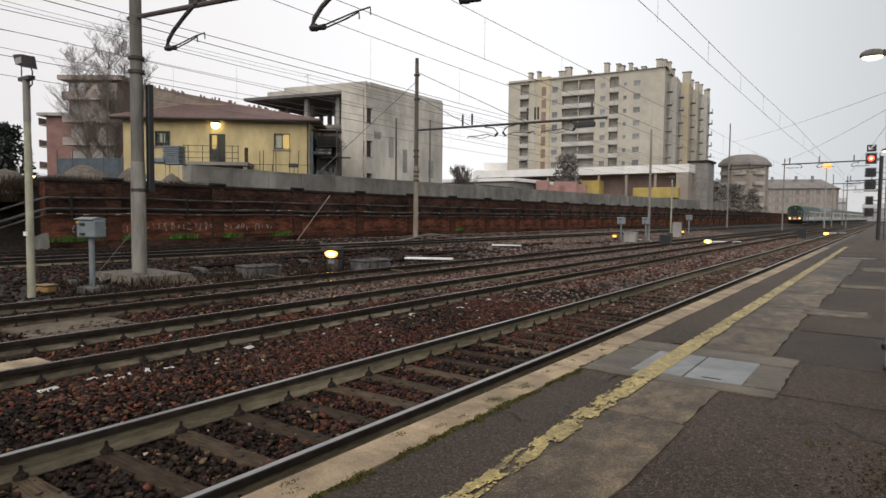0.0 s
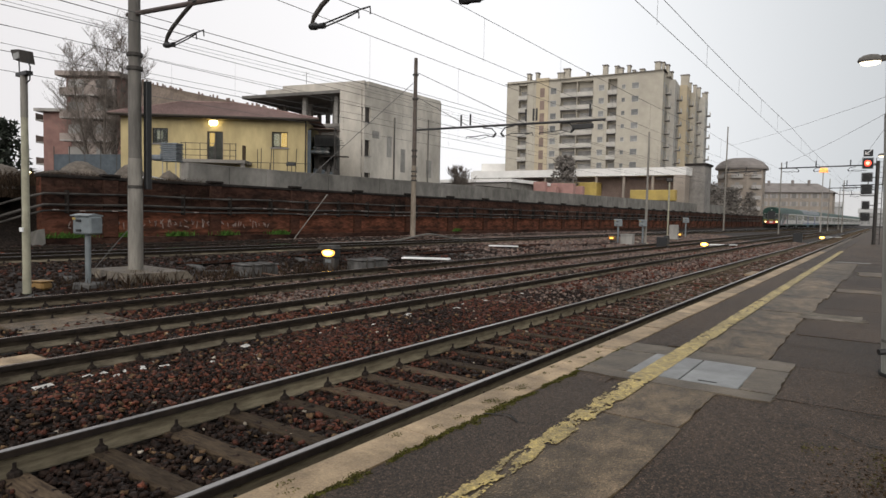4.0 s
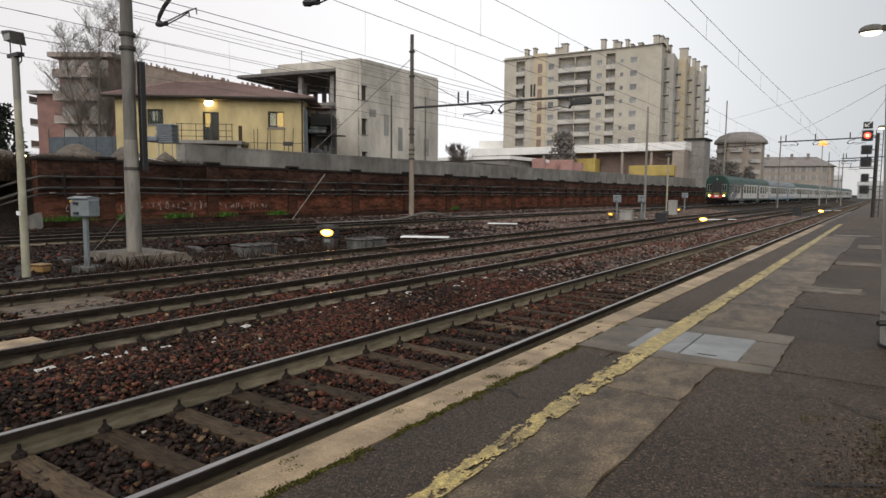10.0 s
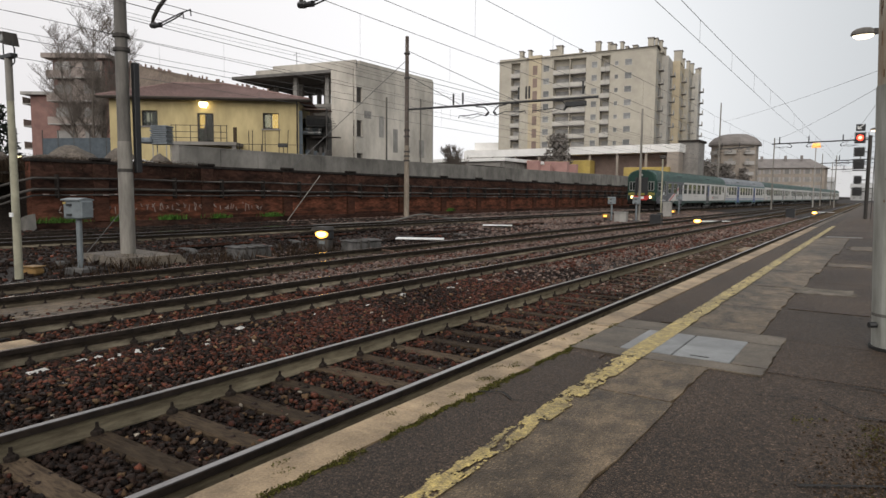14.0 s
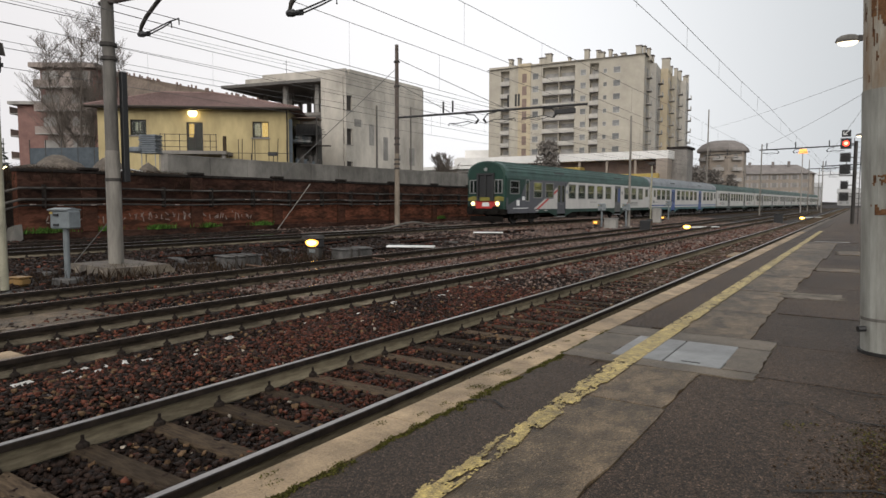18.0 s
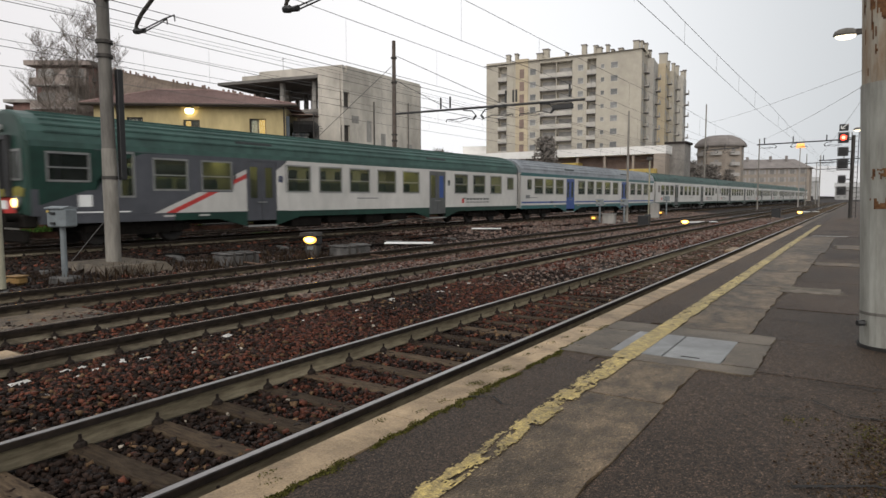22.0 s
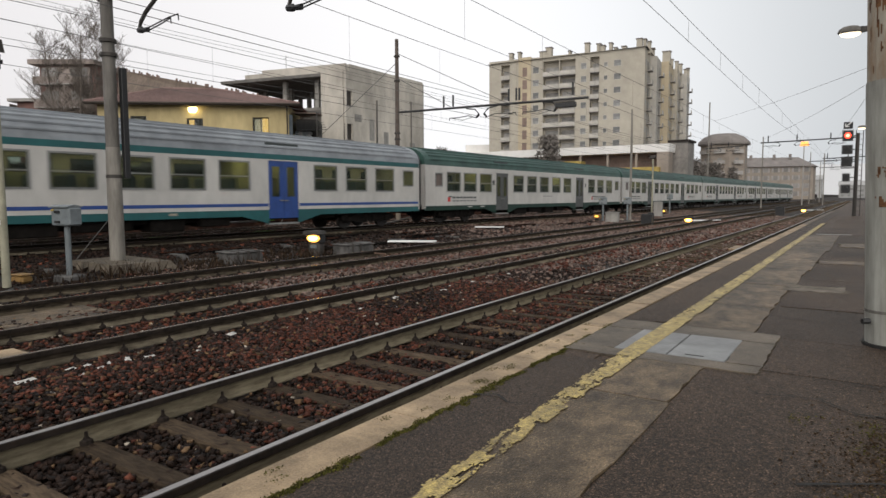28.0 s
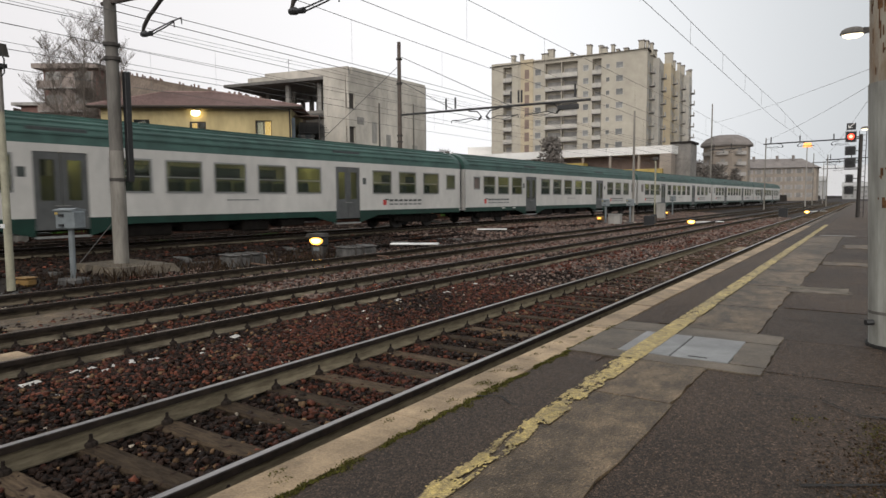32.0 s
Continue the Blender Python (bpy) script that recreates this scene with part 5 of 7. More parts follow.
def bare_tree(name, at, height, seed, label, stems=4, wide=0.3):
    rnd = random.Random(seed)
    t = thing(name, label, "tree", pose(*at))
    trunk, twigs = Shape(), Shape()

    def limb(p, d, length, r, level):
        pts, rs, n = [p], [r], 7 if level == 0 else 4
        for i in range(n):
            d = (d + Vector((rnd.uniform(-0.13, 0.13), rnd.uniform(-0.13, 0.13), 0.05))).normalized()
            pts.append(pts[-1] + d * length / n)
            rs.append(max(0.009, r * (1 - 0.8 * (i + 1) / n)))
        (trunk if level == 0 else twigs).tube(pts, rs, 7 if level == 0 else 4)
        if level == 3:
            return
        for k in range(2 if level == 0 else 1, n + 1):
            for _ in range((3, 3, 3)[level]):
                a = rnd.uniform(0, 6.28)
                nd = (Vector((math.cos(a), math.sin(a), 0)) * rnd.uniform(0.5, 0.9) + d * 0.5 + Vector((0, 0, 0.35))).normalized()
                ln = length * (wide * (1.25 - 0.75 * k / n) if level == 0 else rnd.uniform(0.35, 0.55))
                limb(pts[k], nd, ln * rnd.uniform(0.75, 1.2), rs[k] * 0.5, level + 1)

    for s in range(stems):
        a = 6.28 * s / stems + rnd.uniform(-0.5, 0.5)
        limb(Vector((0.25 * math.cos(a), 0.25 * math.sin(a), 0)), Vector((0.2 * math.cos(a), 0.2 * math.sin(a), 1)), height * rnd.uniform(0.72, 0.95), height * 0.0085, 0)
    part("trunk", trunk, M["bark"], t)
    part("crown", twigs, M["bark"], t, "leafless twigs")
    return t


bare_tree("bare_tree", (-66.0, 33.6, 2.3), 18.0, 12, "tall leafless tree with dense grey twigs", 4, 0.28)
bare_tree("bare_tree", (-44.5, 68.0, 2.3), 6.0, 31, "small leafless tree beside the grey building", 3, 0.35)


def leafy(name, at, size, seed, material, label, n=500):
    """A bush or evergreen crown of small clumps on a short trunk."""
    rnd = random.Random(seed)
    t = thing(name, label, "bush", pose(*at))
    s = Shape()
    for _ in range(n):
        a, u = rnd.uniform(0, 6.28), rnd.random() ** 0.5
        z = rnd.uniform(0.05, 1.0)
        rr = size[0] * u * (1.05 - z * 0.7) * (0.75 + 0.35 * math.sin(a * 3 + seed))
        p = Vector((rr * math.cos(a), rr * math.sin(a), z * size[1]))
        d = Vector((rnd.uniform(-1, 1), rnd.uniform(-1, 1), rnd.uniform(-0.5, 1))).normalized()
        e = d.orthogonal().normalized() * size[0] * 0.035
        d = d * size[0] * 0.13
        s.add([p - e, p + d * 0.6 - e * 0.4, p + d, p + d * 0.6 + e * 0.6, p + e], [(0, 1, 2, 3, 4)])
    part("crown", s, material, t)
    part("trunk", T([(0, 0, -0.2), (0, 0, size[1] * 0.6)], [size[0] * 0.06, size[0] * 0.02], 6), M["bark"], t)


leafy("evergreen_bush", (-71, 26.2, 2.4), (3.4, 7.4), 3, M["dark_hedge"], "dark evergreen tree at the edge of the yard", 2600)
leafy("evergreen_bush", (-52, 116.0, 2.3), (5.0, 11.0), 4, M["misty_bush"], "grey-green tree in front of the tower", 2200)
for i in range(5):
    leafy("shrub", (-33 - 3 * (i % 2), 150 + i * 13, 2.3), (5.5, 7.5), 20 + i, M["misty_bush"], "bare grey-brown shrubs beside the line", 1500)


# ---- sheds, warehouse and misty buildings further off ----
def build_far_buildings():
    w = thing("warehouse", "long low warehouse with white roof fascia", "warehouse", pose(-31, 122, 2.4))
    # brown wall stands for the shaded open interior below the roof
    part("wall", B(-46, 0, 3, 18, 0, 7.6), M["roof_dark"], w)
    part("roof", B(-46.5, 0.5, -0.5, 19, 7.4, 8.9), M["white_roof"], w, "white sheet fascia and roof")
    for i in range(9):
        part("column", B(-0.3 - i * 5.6, 0.1 - i * 5.6, -0.2, 0.2, 0, 7.4), M["fog_brown"], w)
    part("container", B(-9.5, -1.0, -1.6, 1.2, 2.6, 4.6, 0.1), M["yellow_sheet"], w, "yellow sheet panels")
    part("container", B(-22, -16.5, -1.0, 1.8, 2.6, 6.2, 0.1), M["yellow_sheet"], w, "yellow sheet panels")
    part("end_wall", B(-1.7, 0.4, -0.6, 2.5, 0, 7.4), M["fog_brown"], w)
    b = thing("grey_block", "narrow dark grey concrete block", "building", pose(-31.6, 126, 2.4))
    part("wall", B(0, 3.4, 0, 5, 0, 9.4), M["shade_concrete"], b)
    part("roof", B(-0.3, 3.7, -0.3, 5.3, 9.4, 9.8), M["coping"], b)
    s = thing("shed", "low shed with flat white roof", "shed", pose(-60, 85, 2.4))
    part("wall", B(0, 13, 0, 14, 0, 4.3), M["concrete_dark"], s)
    part("roof", B(-0.5, 13.5, -0.6, 14.5, 4.3, 4.8), M["white_roof"], s)
    part("end_wall", B(6, 12.5, -0.3, -0.02, 2.8, 4.1), M["shade_concrete"], s)
    for x, y, l, h, lab in ((-41.5, 58.5, 2.6, 2.5, "grey"), (-40.2, 66.0, 6.5, 2.6, "grey")):
        k = thing("cabin", "grey site cabin with flat roof", "cabin", pose(x, y, 2.4), "site cabins")
        part("wall", B(-2, 0, 0, l, 0, h), M["concrete_dark"], k)
        part("roof", B(-2.1, 0.1, -0.1, l + 0.1, h, h + 0.15), M["coping"], k)
    r = random.Random(6)
    for i in range(11):
        c = thing("block_stack", "stack of pinkish red blocks", "stack", pose(-41.5 - r.uniform(0, 5), 92 + i * 1.0, 2.4), "stacks in the builders' yard")
        hh = r.uniform(3.6, 4.9)
        part("block_pile", B(-1, 1, -0.5, 0.5, 0, hh, 0.05), M["pink"], c)
        part("strap", B(-1.02, 1.02, -0.1, 0.1, hh, hh + 0.03), M["yellow_sheet"], c)
    v = thing("white_sheet", "white plastic sheet over rubble behind the wall", "sheet", pose(-32.0, 19.0, 2.4, 0, 0, 70))
    part("rubble", B(-0.9, 0.9, -0.5, 0.5, 0, 0.55, 0.1), M["soil_heap"], v)
    part("sheet", Shape().prism([(-1.0, 0.56), (-0.5, 0.85), (0.2, 0.72), (1.1, 0.56), (0.2, 0.76), (-0.5, 0.9)], -0.5, 0.5, "y"), M["white_board"], v)
    # round-cornered flats
    f = thing("round_flats", "grey eight-sided apartment house with shallow roof", "apartment building", pose(-36, 207, 2.4))
    ring = [(6.6 * math.cos(a), 6.6 * math.sin(a)) for a in [(i + 0.5) * math.pi / 4 for i in range(8)]]
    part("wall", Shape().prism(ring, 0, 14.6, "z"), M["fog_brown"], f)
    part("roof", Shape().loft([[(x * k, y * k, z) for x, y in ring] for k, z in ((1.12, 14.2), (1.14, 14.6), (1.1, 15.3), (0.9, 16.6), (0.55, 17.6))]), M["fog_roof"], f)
    for i in range(4):
        for k in range(8):
            a = (k + 1) * math.pi / 4
            w = part("window", B(-0.6, 0.6, -0.03, 0.03, 0, 1.5), M["fog_window"], f, m=pose(6.12 * math.cos(a), 6.12 * math.sin(a), 2.6 + i * 3.1, 0, 0, math.degrees(a) - 90))
            if k in (4, 5, 6):
                b = part("balcony", B(-1.6, 1.6, -0.9, 0.0, -0.12, 0.04), M["balcony"], f, m=pose(6.1 * math.cos(a), 6.1 * math.sin(a), 2.4 + i * 3.1, 0, 0, math.degrees(a) + 90))
                part("parapet", B(-1.6, 1.6, -0.9, -0.82, 0.04, 0.95), M["balcony"], b)
    h = thing("long_flats", "long ochre apartment house with hipped brown roof", "apartment building", pose(-64.0, 300, 0, 0, 0, -1))
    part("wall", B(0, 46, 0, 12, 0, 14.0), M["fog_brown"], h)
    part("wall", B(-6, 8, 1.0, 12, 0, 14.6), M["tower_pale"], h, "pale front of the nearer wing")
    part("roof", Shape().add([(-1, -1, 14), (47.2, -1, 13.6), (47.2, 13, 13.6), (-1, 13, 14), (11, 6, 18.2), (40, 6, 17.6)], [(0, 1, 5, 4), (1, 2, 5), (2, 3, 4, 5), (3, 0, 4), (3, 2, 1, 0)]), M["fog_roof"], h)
    part("roof", Shape().add([(-7, 0, 14.6), (9, 0, 14.6), (9, 13, 14.6), (-7, 13, 14.6), (0, 6, 17.0), (3, 6, 17.0)], [(0, 1, 5, 4), (1, 2, 5), (2, 3, 4, 5), (3, 0, 4), (3, 2, 1, 0)]), M["fog_roof"], h)
    for i in range(4):
        for k in range(12):
            w = part("window", B(0, 1.5, -0.08, -0.02, 0, 1.9), M["fog_window"], h, m=pose(1.6 + k * 3.75, 0, 1.4 + i * 3.3))
            part("shutter", B(-0.75, -0.05, -0.1, -0.03, 0, 1.9), M["balcony"], w)
            part("shutter", B(1.55, 2.25, -0.1, -0.03, 0, 1.9), M["balcony"], w)
    for x in (13, 22, 31, 37):
        part("chimney", B(x - 0.5, x + 0.5, 4, 5, 16.6, 19.0, 0.05), M["fog_roof"], h)
    # white sheet colour on its walls stands for the mist
    p = thing("pale_flats", "house whitened to stand for mist around it", "building", pose(-95, 150, 2.4, 0, 0, 20))
    part("wall", B(0, 14, 0, 10, 0, 11.5), M["white_roof"], p)
    part("roof", B(2, 10, 2, 8, 11.5, 13.6), M["white_roof"], p)
    # houses at the end of the line, with haze put into their colours
    for x, y, w, d, hh in ((-52, 520, 26, 14, 13), (-16, 540, 18, 12, 9), (8, 500, 30, 14, 11), (48, 480, 26, 14, 15)):
        q = thing("distant_house", "distant house at the end of the line, haze in its colour", "house", pose(x, y, -0.3), "distant houses")
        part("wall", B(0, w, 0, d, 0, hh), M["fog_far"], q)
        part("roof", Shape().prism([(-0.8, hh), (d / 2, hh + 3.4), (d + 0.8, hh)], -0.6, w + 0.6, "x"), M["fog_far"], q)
        for i in range(int(hh // 3.4)):
            for k in range(int(w // 4)):
                part("window", B(0, 1.6, -0.08, -0.02, 0, 1.7), M["fog_far_window"], q, m=pose(1.4 + k * 4.0, 0, 1.2 + i * 3.3))
    # self-lit ring wall added to stand in for mist on the horizon
    tagged(part("backdrop", Shape().prism([(math.cos(a) * 1400, math.sin(a) * 1400) for a in [i * math.pi / 24 for i in range(48)]], -20, 60, "z", caps=False), M["mist"]), "glowing grey backdrop wall standing in for mist at the horizon", "mist", kind="structure")


# the greyest of the distance tones: wall and window carry the haze
M["fog_far"] = mat("hazed_pale_render", (0.4, 0.395, 0.385), (0.35, 0.345, 0.338), 0.95, 0.3, 0.0, big=0.1, spec=0.1)
M["fog_far_window"] = mat("hazed_pale_window", (0.31, 0.307, 0.3), (0.27, 0.267, 0.262), 0.7, 1, 0.0, spec=0.1)
# no lamp: the backdrop glows so that it reads as haze
M["mist"] = glow("glowing_mist_backdrop", (0.62, 0.62, 0.635), 0.55)
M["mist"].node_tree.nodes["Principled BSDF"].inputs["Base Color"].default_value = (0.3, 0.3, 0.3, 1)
build_far_buildings()


def build_heaps():
    r = random.Random(3)
    for x, y, a, b, h in ((-37.5, 17.8, 3.4, 2.8, 1.8), (-37.0, 20.3, 2.6, 2.2, 1.75), (-35.0, 21.6, 1.8, 1.5, 1.5), (-38.5, 14.2, 3.0, 2.6, 1.4), (-31.5, 14.0, 2.0, 3.6, 0.9), (-33.0, 9.5, 3.0, 3.4, 0.9)):
        s = Shape()
        n, m = 9, 20
        s.v.append((0, 0, h))
        for i in range(1, n + 1):
            t = i / n
            for k in range(m):
                q = 2 * math.pi * k / m
                j = 1 + 0.18 * noise.noise(Vector((math.cos(q) * 2, math.sin(q) * 2, t * 3 + x)))
                zz = h * (math.cos(t * math.pi) * 0.5 + 0.5) + 0.16 * noise.noise(Vector((a * t * math.cos(q) * 1.7, b * t * math.sin(q) * 1.7, y))) - 0.1 * t
                s.v.append((a * t * j * math.cos(q), b * t * j * math.sin(q), zz))
        s.f = [(0, 1 + k, 1 + (k + 1) % m) for k in range(m)]
        for i in range(n - 1):
            for k in range(m):
                p, q = 1 + i * m + k, 1 + i * m + (k + 1) % m
                s.f.append((p, p + m, q + m, q))
        o = part("earth_heap", s, M["soil_heap"], None, m=pose(x, y, 2.35), smooth=True)
        tagged(o, "heap of grey earth and rubble behind the wall", "earth heap", "heaps behind the wall")
    f = thing("site_fence", "blue-grey sheet fence before the flats", "fence", pose(-60, 26, 2.4, 0, 0, 24))
    for i in range(4, 9):
        part("fence_panel", B(i * 1.55 - 6, i * 1.55 - 4.5, -0.03, 0.03, 0.2, 3.7, 0.01), M["fence_blue"], f)
    for i in range(4, 10):
        part("post", T([(i * 1.55 - 6.02, 0, 0), (i * 1.55 - 6.02, 0, 4.4)], 0.04, 6), M["mast_dark"], f)


build_heaps()


# ---- masts, overhead line, signals and yard furniture ----
def bracket(parent, x, y, z, d=1.0):
    """A registration arm: hooked bar with a light steady arm below a beam."""
    def at(u, w):
        return (x + u * d, y, z + w)
    part("drop_arm", T([at(1.32, 0.0), at(1.1, -0.06), at(0.7, -0.26), at(0.25, -0.52), at(0.05, -0.7), at(0, -0.86)], 0.045, 8), M["mast_dark"], parent)
    part("clamp", B(x + 1.2 * d - 0.07, x + 1.2 * d + 0.07, y - 0.08, y + 0.08, z - 0.12, z + 0.08, 0.02), M["steel_dark"], parent)
    part("insulator", T([at(-0.04, -0.87), at(0.1, -0.88), at(0.14, -0.89), at(0.32, -0.9)], [0.06, 0.075, 0.05, 0.06], 8), M["black"], parent)
    part("steady_arm", T([at(0.3, -0.87), at(1.1, -0.76), at(1.45, -0.74), at(1.46, -0.87)], 0.016, 5), M["steel_dark"], parent)
    part("steady_arm", T([at(0.32, -0.93), at(0.85, -0.85), at(1.18, -0.78), at(1.19, -0.9)], 0.016, 5), M["steel_dark"], parent)


def hooked_arm(parent, x, y, z, d=1.0, k=1.0):
    """A wide hooked registration arm hung below a beam."""
    def at(u, w):
        return (x + u * d * k, y, z + w * k)
    part("drop_arm", T([at(0, 0), at(0.1, -0.12), at(0.7, -0.2), at(0.98, -0.5), at(0.78, -0.72)], 0.04, 6), M["steel_dark"], parent)
    part("steady_arm", T([at(0.78, -0.72), at(0.2, -0.55), at(-0.5, -0.62), at(-1.15, -0.6), at(-1.2, -0.75)], 0.028, 5), M["steel_dark"], parent)
    part("brace", T([at(-1.1, -0.6), at(-0.2, -0.8), at(0.5, -0.66)], 0.018, 5), M["steel_dark"], parent)
    part("insulator", T([at(0.98, -0.5), at(0.8, -0.7)], 0.07 * k, 8), M["black"], parent)


def worn_skin(r0, r1, z0, z1, a0, a1, dz, fa, fz, limit):
    """Peeled patches on a tube, cell by cell, thinning out towards the lower edge."""
    s = Shape()
    n = int((a1 - a0) / 3)
    m = int((z1 - z0) / dz)
    for j in range(m):
        za, zb = z0 + j * dz, z0 + (j + 1) * dz
        for i in range(n):
            a, b = math.radians(a0 + i * 3), math.radians(a0 + i * 3 + 3)
            v = noise.fractal(Vector((a * fa * 0.5, za * fz, 3.3)), 0.8, 2.0, 5) - 0.5 * abs(2 * i / n - 1) ** 4
            if v < limit:
                continue
            ra, rb = r0 + (r1 - r0) * j / m, r0 + (r1 - r0) * (j + 1) / m
            s.add([(ra * math.cos(a), ra * math.sin(a), za), (ra * math.cos(b), ra * math.sin(b), za), (rb * math.cos(b), rb * math.sin(b), zb), (rb * math.cos(a), rb * math.sin(a), zb)], [(0, 1, 2, 3)])
    return s


def build_masts():
    a = thing("overhead_mast", "thick grey steel overhead-line mast on a concrete plinth", "mast", pose(-15.25, 8.5, 0.05))
    part("plinth", Shape().loft([[(-1.0, -0.9, -0.3), (1.3, -0.9, -0.3), (1.3, 0.9, -0.3), (-1.0, 0.9, -0.3)], [(-0.8, -0.7, 0.02), (1.1, -0.7, 0.0), (1.1, 0.7, 0.0), (-0.8, 0.7, 0.02)]]), M["patch"], a, "rough crumbling concrete plinth")
    part("lower_tube", T([(0, 0, 0), (0, 0, 2.05)], [0.175, 0.17], 18), M["mast_grey"], a)
    part("upper_tube", T([(0, 0, 2.05), (0, 0, 8.6)], [0.155, 0.13], 18), M["mast_mid"], a)
    part("middle_tube", T([(0, 0, 2.05), (0, 0, 2.75)], [0.168, 0.16], 18), M["mast_grey"], a)
    for z in (2.05, 4.94, 5.27):
        part("collar", T([(0, 0, z - 0.04), (0, 0, z + 0.04)], 0.19 if z > 3 else 0.18, 18), M["mast_dark"], a)
    part("cable_duct", B(0.1, 0.24, 0.16, 0.3, 2.0, 4.65, 0.01), M["black"], a, "black cable duct")
    part("beam", T([(-0.3, 0, 6.28), (4.4, 0, 5.98), (10.6, 0, 5.75)], 0.06, 8), M["beam_brown"], a)
    part("beam_stay", T([(0, 0, 7.9), (6.0, 0, 5.95)], 0.02, 6), M["steel_dark"], a)
    for x, z in ((1.35, 6.2), (6.2, 5.9), (9.6, 5.8)):
        bracket(a, x, 0, z)
    for x in (2.3, 2.8, 4.1):
        part("insulator", T([(x, 0, 6.05), (x, 0, 6.4)], 0.05, 8), M["steel_dark"], a)
    part("guy_wire", T([(-0.15, -0.1, 1.0), (-0.8, -0.75, -0.15)], 0.011, 5), M["wire"], a)

    b = thing("overhead_mast", "tall concrete overhead-line mast with rusty upper half", "mast", pose(-26.08, 33.8, -0.2))
    part("lower_pole", T([(0, 0, 0), (0, 0, 5.0)], [0.185, 0.155], 14), M["pale_brown_post"], b)
    part("upper_pole", T([(0, 0, 5.0), (0, 0, 12.1)], [0.15, 0.12], 14), M["brown_post"], b)
    for z in (4.0, 4.3, 4.6, 5.6, 6.0, 9.4, 11.0):
        part("collar", T([(0, 0, z - 0.05), (0, 0, z + 0.05)], 0.2, 12), M["mast_dark"], b)
    part("beam", T([(0, 0, 7.36), (13.2, 0, 7.18)], 0.07, 8), M["steel_dark"], b)
    part("tie", T([(0, 0, 11.2), (8.2, 0, 7.3)], 0.02, 5), M["wire"], b)
    part("tie", T([(0, 0, 9.6), (4.2, 0, 7.4)], 0.02, 5), M["wire"], b)
    for x, d in ((5.3, 1), (7.6, -1), (10.4, 1)):
        hooked_arm(b, x, 0, 7.3, d)
    for x in (3.7, 4.4, 8.3, 8.8, 9.0, 12.3):
        part("insulator", T([(x, 0, 7.4), (x, 0, 8.1)], 0.06, 8), M["steel_dark"], b)
    part("counterweight", B(11.3, 12.5, -0.12, 0.12, 6.75, 7.02, 0.02), M["steel_dark"], b)
    part("guy_wire", T([(0, 0, 10.6), (-3.0, -8.0, 2.8)], 0.02, 5), M["wire"], b)

    def far_mast(x, y, z0, top, label, r=0.14, beam=0.0, bz=0.0, arms=()):
        c = thing("overhead_mast", label, "mast", pose(x, y, z0), "far overhead masts")
        part("pole", T([(0, 0, 0), (0, 0, top)], [r, r * 0.7], 10), M["mast_grey"], c)
        if beam:
            part("beam", T([(-0.3, 0, bz), (beam, 0, bz + 0.2)], 0.09, 6), M["steel_dark"], c)
            for q in arms:
                hooked_arm(c, q, 0, bz + 0.1, 1 if q < 3 else -1, 0.9)
                part("insulator", T([(q - 0.6, 0, bz + 0.1), (q - 0.6, 0, bz + 0.9)], 0.07, 6), M["steel_dark"], c)
        return c
    far_mast(-13.5, 43.7, -0.1, 7.6, "slim pale mast between the tracks", 0.095)
    far_mast(-21.0, 107.7, -0.05, 16.3, "tall dark mast beyond the train track", 0.13, 5.0, 9.1, (1.0, 3.5))
    far_mast(-11.8, 96, -0.1, 9.6, "far mast with cross beam", 0.1, 10.6, 8.8, (1.2, 4.6, 8.4))
    far_mast(-6.1, 128, -0.1, 8.9, "far mast with cross beam", 0.1, 6.0, 8.0, (1.0, 4.0))
    far_mast(-9.6, 150, -0.1, 10.5, "far pale mast with cross beam", 0.11, 8.0, 8.6, (3.0,))
    far_mast(-9.6, 185, -0.1, 10.5, "far pale mast with cross beam", 0.11, 8.0, 8.6, (3.0,))

    p = thing("platform_pole", "thick grey painted pole with rusty top on the platform", "pole", pose(0.275, 6.5, PZ, 0, -2.3, 0))
    part("lower_tube", T([(0, 0, 0), (0, 0, 2.2)], [0.235, 0.23], 24), M["pole_paint"], p)
    part("upper_tube", T([(0, 0, 2.2), (0, 0, 7.0)], [0.222, 0.205], 24), M["pole_rust"], p)
    part("collar", T([(0, 0, 0.288), (0, 0, 0.312)], 0.237, 24), M["mast_mid"], p)
    part("rust_streaks", worn_skin(0.225, 0.209, 2.2, 4.6, 195, 345, 0.02, 9.0, 1.6, 0.1), M["pole_stain"], p, "brown rust where the paint has peeled")
    for z in (1.17, 1.41):
        part("rust_stain", worn_skin(0.2345, 0.234, z, z + 0.09, 222, 322, 0.008, 16.0, 14.0, -0.08), M["pole_stain"], p, "brown rust stain")
    part("base_ring", T([(0, 0, -0.01), (0, 0, 0.03)], 0.255, 24), M["crack"], p)
    part("bolt", T([(-0.2, -0.15, 0.22), (-0.25, -0.18, 0.22)], 0.025, 8), M["black"], p)


build_masts()


